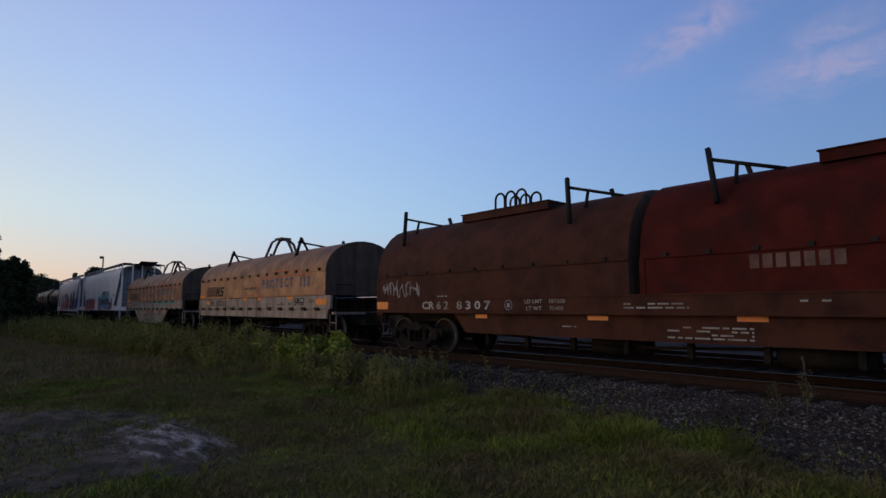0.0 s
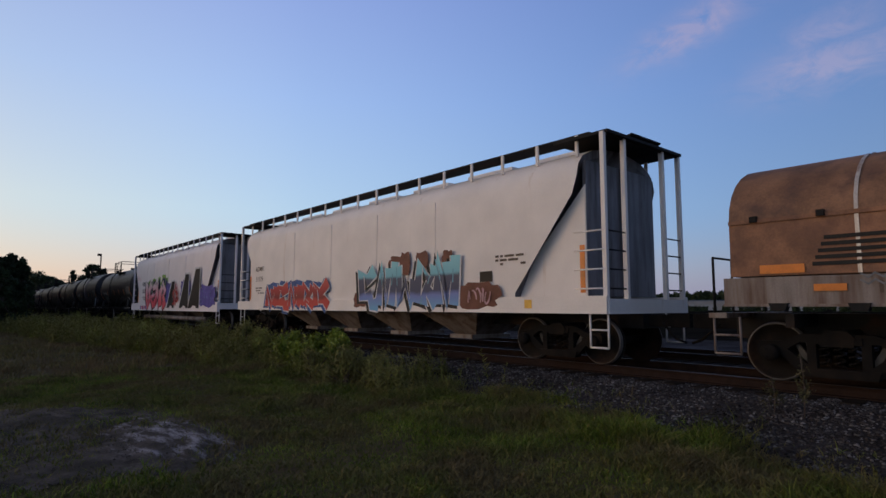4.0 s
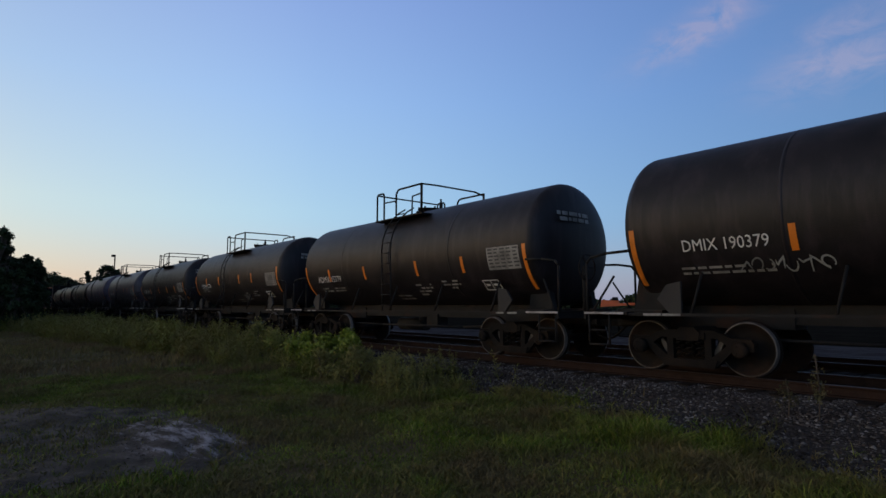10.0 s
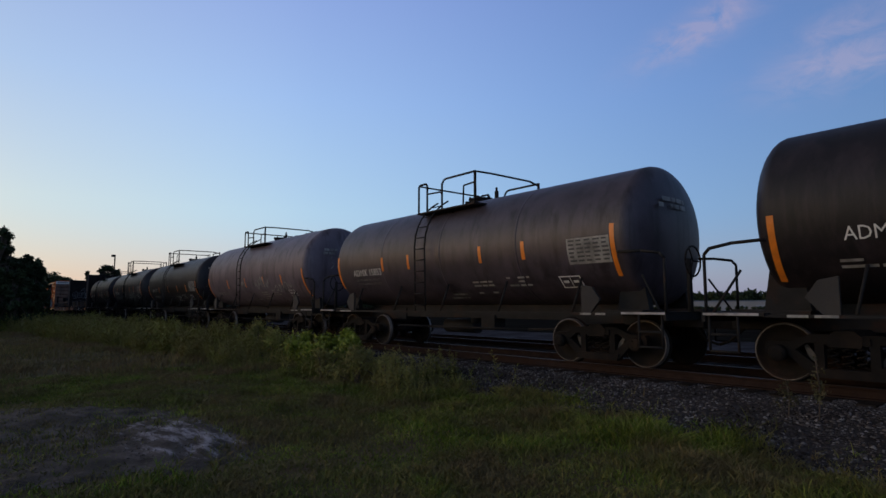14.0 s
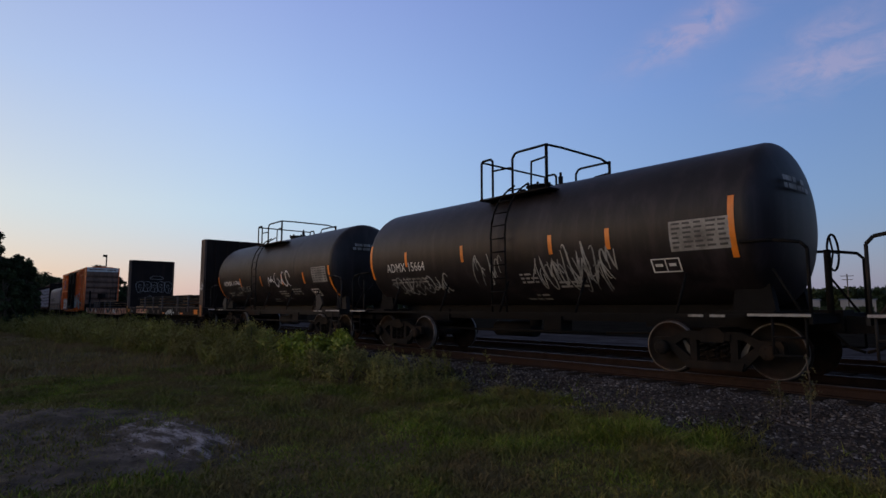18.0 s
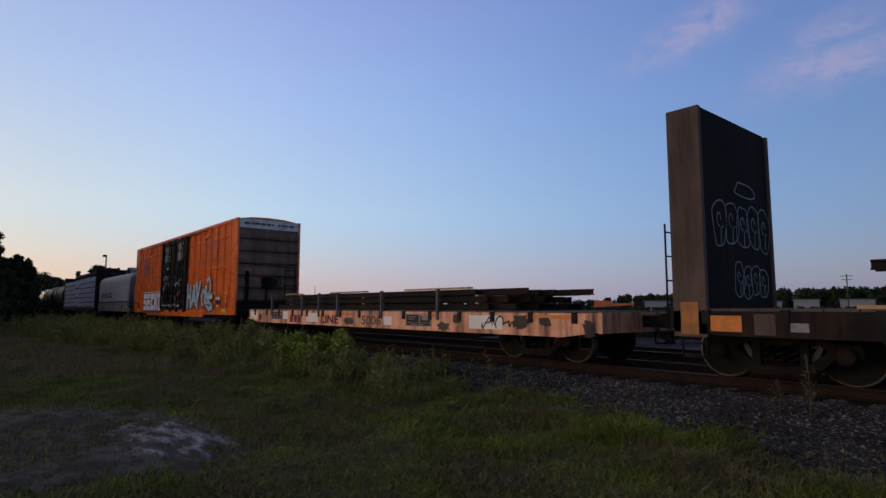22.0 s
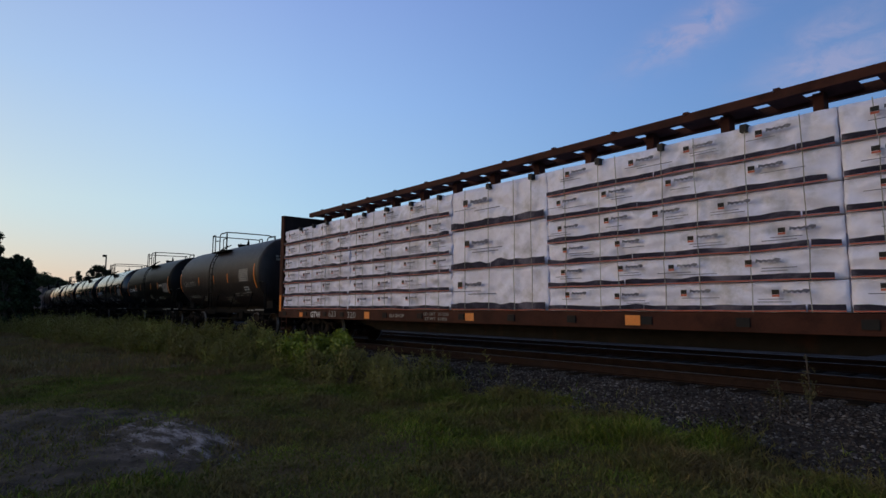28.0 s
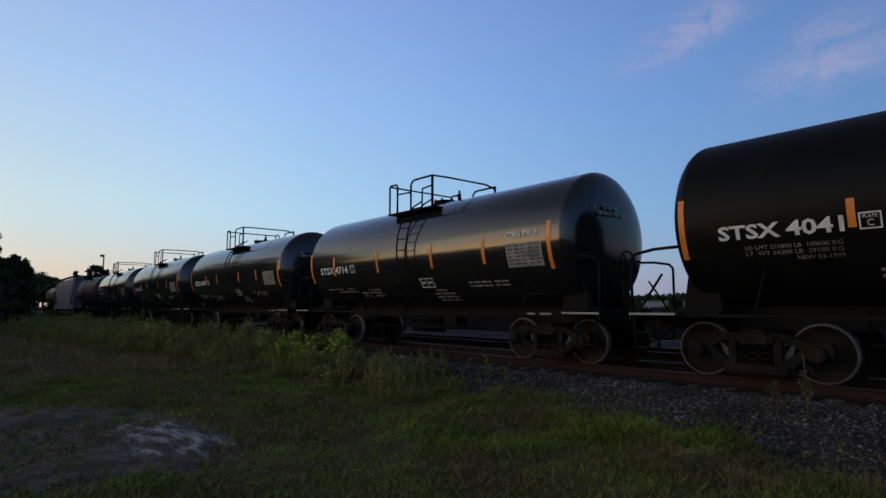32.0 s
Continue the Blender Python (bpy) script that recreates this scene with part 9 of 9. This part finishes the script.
for k in range(14):
    bm = bmesh.new()
    xx = -HB + .55 + k * 1.62
    if abs(xx + 6.2) < .5:
        xx = -6.85
    if abs(xx + 7.46) < .4:
        xx = -7.95
    box(bm, xx - .10, xx + .10, -1.53, -1.49, .86, 1.0)
    part("strap_winch", done(bm), M["steel"], car)
letter("lettering", "GTW", -8.6, .9, .19, flat(-1.5, .01), M["white"], car, "white stencilled marks", .006, 1.1)
letter("lettering", "623", -7.46, .93, .19, flat(-1.5, .01), M["dull"], car, "", .003, 1.3)
letter("lettering", "320", -6.28, .91, .19, flat(-1.5, .01), M["dull"], car, "", .003, 1.3)
letter("lettering", "ELS SHOP", -3.9, .92, .09, flat(-1.5, .01), M["dull"], car, "", .002, 1.3)
letter("lettering", "LD LMT  201200", -2.2, .98, .08, flat(-1.5, .01), M["dull"], car, "", .002, 1.3)
letter("lettering", "LT WT  81800", -2.2, .86, .08, flat(-1.5, .01), M["dull"], car, "", .002, 1.3)
rects(car, "reflector_strip", ((-9.77, -9.53, .82, .97), (-5.54, -5.27, .82, 1.02), (-1.1, -.8, .84, 1.02), (3.2, 3.5, .84, 1.02), (8.0, 8.3, .84, 1.02), (-11.45, -11.3, 1.0, 1.6), (11.3, 11.45, 1.0, 1.6)), M["orange"], -1.5, .012, "orange reflective strip")
trucks(car, BEAM, (-9.3, 9.3))
couplers(car, 12.5)


def bundle_mesh(w, h, seed):
    """A wrapped pack with slack, creased sides."""
    rng = np.random.RandomState(seed)
    nx, nz = max(8, int(w / .06)), 9
    off = rng.rand() * 50
    bm = bmesh.new()
    front = []
    for i in range(nx + 1):
        col = []
        for j in range(nz + 1):
            x, z = -w / 2 + w * i / nx, h * j / nz
            d = noise.noise((x * 2.2 + off, z * 5, seed)) * .05 + noise.noise((x * 6 + off, z * 9, seed)) * .032 + noise.noise((x * 9 + off + z * 11, z * 9 - x * 4, seed)) * .026 + abs(math.sin(x * 1.9 + off + z * 3)) * -.016
            d = max(d, -.085)
            if j in (0, nz):
                d *= .6
            sag = noise.noise((x * .9 + off, seed, 3)) * .035 + noise.noise((x * 3.1 + off, seed, 5)) * .018
            col.append(bm.verts.new((x, -.62 + d, z + (sag if 0 < j < nz else sag * .5))))
        front.append(col)
    for i in range(nx):
        for j in range(nz):
            bm.faces.new((front[i][j], front[i + 1][j], front[i + 1][j + 1], front[i][j + 1])).smooth = True
    back = [[bm.verts.new((x, .62, z)) for z in (0, h)] for x in (-w / 2, w / 2)]
    bm.faces.new([front[i][nz] for i in range(nx + 1)] + [back[1][1], back[0][1]])
    bm.faces.new([front[i][0] for i in range(nx, -1, -1)] + [back[0][0], back[1][0]])
    bm.faces.new([front[0][j] for j in range(nz + 1)] + [back[0][1], back[0][0]])
    bm.faces.new([front[nx][j] for j in range(nz, -1, -1)] + [back[1][0], back[1][1]])
    bm.faces.new((back[0][0], back[0][1], back[1][1], back[1][0]))
    me = bpy.data.meshes.new("wrapping")
    done(bm).to_mesh(me)
    bm.free()
    me.materials.append(M["wrap"])
    return me


def bundle(x, z, w, h, seed, y, near, straps, highest):
    rng = random.Random(seed)
    th = tagged(new("lumber_bundle"), "white plastic-wrapped lumber bundle strapped on a rail car", "lumber bundle", group="wrapped lumber bundles")
    CARS.append((th, BEAM + x, RAIL + z, y, near))
    place("wrapping", bundle_mesh(w - .02, h - .008, seed), M["wrap"], th)
    if near:
        # printed dark bars with a red line under them, in lengths that follow the sag
        off = np.random.RandomState(seed).rand() * 50
        big = h > .7
        at = -w / 2 + .04
        while at < w / 2 - .3:
            ln = min(rng.uniform(1.2, 3.0), w / 2 - .04 - at)
            bm, bm2 = bmesh.new(), bmesh.new()
            prev = None
            for i in range(15):
                xx = at + ln * i / 14
                wob = noise.noise((xx * 1.1 + off, seed, 7)) * .022
                top = (.15 if big else .082) * (.95 + .5 * noise.noise((xx * 2.5, seed, 9)))
                four = [b.verts.new((xx, -.715, z + wob)) for b, z in ((bm, .028), (bm, .028 + top), (bm2, .008), (bm2, .024))]
                if prev:
                    bm.faces.new((prev[0], four[0], four[1], prev[1]))
                    bm2.faces.new((prev[2], four[2], four[3], prev[3]))
                prev = four
            part("printed_band", bm, M["navy"], th)
            part("printed_line", bm2, M["redink"], th)
            at += ln + rng.uniform(.0, .03)
        for k, xx in enumerate(straps):
            bm = bmesh.new()
            lean_ = rng.uniform(-.03, .03)
            prism(bm, [(xx - .006, -.01), (xx + .006, -.01), (xx + .006 + lean_, h - .01), (xx - .006 + lean_, h - .01)], -.718, -.706)
            part("packing_strap", done(bm), M["strap" if k % 3 else "dull"], th)
            if highest and k % 2:
                bm = bmesh.new()
                box(bm, xx - .05, xx + .05, -.73, -.5, h - .1, h + .02)
                part("edge_protector", done(bm), M["ink"], th)
        k_ = 1.4 if big else .85
        at = -w / 2 + rng.uniform(.2, .6)
        while at < w / 2 - .75 * k_:
            z = h * .56 + rng.uniform(-.02, .05)
            skin = flat(-.62, .1)
            rects(th, "printed_mark", ((at, at + .12 * k_, z + .015, z + .1 * k_),), M["ink"], -.62, .1)
            rects(th, "printed_mark", ((at, at + .12 * k_, z - .02, z + .012),), M["redink"], -.62, .1)
            # one slanting word as a strip of uneven height
            n = 10
            tops = [z + .035 + (.065 if q in (0, 7, 8) else .04 + .012 * (q % 2)) * k_ for q in range(n)]
            bm = bmesh.new()
            poly(bm, [(at + .18 * k_ + q * .045 * k_, z + .03 + (.018 if q % 2 else 0)) for q in range(n)] + [(at + .19 * k_ + q * .045 * k_, tops[q]) for q in range(n - 1, -1, -1)], skin)
            part("printed_word", bm, M["wrapword"], th)
            for r in range(2):
                if big or rng.random() < .9:
                    a = at + rng.uniform(-.3, .3) * k_
                    rects(th, "printed_rule", ((a, a + rng.uniform(.35, .8) * k_, z - (.07 + r * .05) * k_, z - (.057 + r * .05) * k_),), M["wrapword"], -.62, .1)
            at += rng.uniform(1.1, 1.7) * k_


EDGES = [-11.25, -6.5, -1.64, 1.4, 6.65, 11.25]
STRAPS = [-10.78, -9.92, -9.39, -8.91, -8.22, -7.96, -7.01, -6.06, -5.68, -5.1, -4.48, -4.16, -3.3, -2.6, -2.1, -1.1, -.3, .5, 1.0, 1.9, 2.7, 3.1, 4.0, 4.6, 5.4, 6.2, 7.1, 7.9, 8.4, 9.3, 10.1, 10.8]
for c in range(5):
    w, mid = EDGES[c + 1] - EDGES[c], (EDGES[c] + EDGES[c + 1]) / 2
    heights = (.46, .46, .455, .48, .505, .56) if c != 2 else (.96, .98, .98)
    z = 1.09
    for r, h in enumerate(heights):
        for near in (True, False):
            bundle(mid, z, w, h, 100 + c * 10 + r, -.80 if near else .80, near, [a - mid for a in STRAPS if abs(a - mid) < w / 2 - .05], r == len(heights) - 1)
        z += h


def motions():
    for thing, x, z, *aside in CARS:
        y, near = aside or (0, True)
        rows = []
        for t in range(33):
            at = x + SPEED * t
            rows.append((t, pose(at, TRACK + bend(at) + y, z, 0, 0, heading(at) + (0 if near else 180))))
        walk(thing, rows)
    for ws, x, dx in WHEELSETS:
        lx = ws.matrix_basis.translation.x
        t_in, t_out = (-34 - x - dx) / SPEED, (4 - x - dx) / SPEED
        f0, f1 = max(0, math.ceil(t_in * FPS)), min(32 * FPS, math.floor(t_out * FPS))
        if f1 <= f0 + 1:
            continue
        times = sorted({0, 32 * FPS, *range(f0, f1 + 1)})
        rows = []
        for f in times:
            turn = math.degrees(SPEED * (min(max(f, f0), f1) - f0) / FPS / WHEEL_R)
            rows.append((f / FPS, pose(lx, 0, 0, 0, turn % 360, 0)))
        walk(ws, rows)


motions()
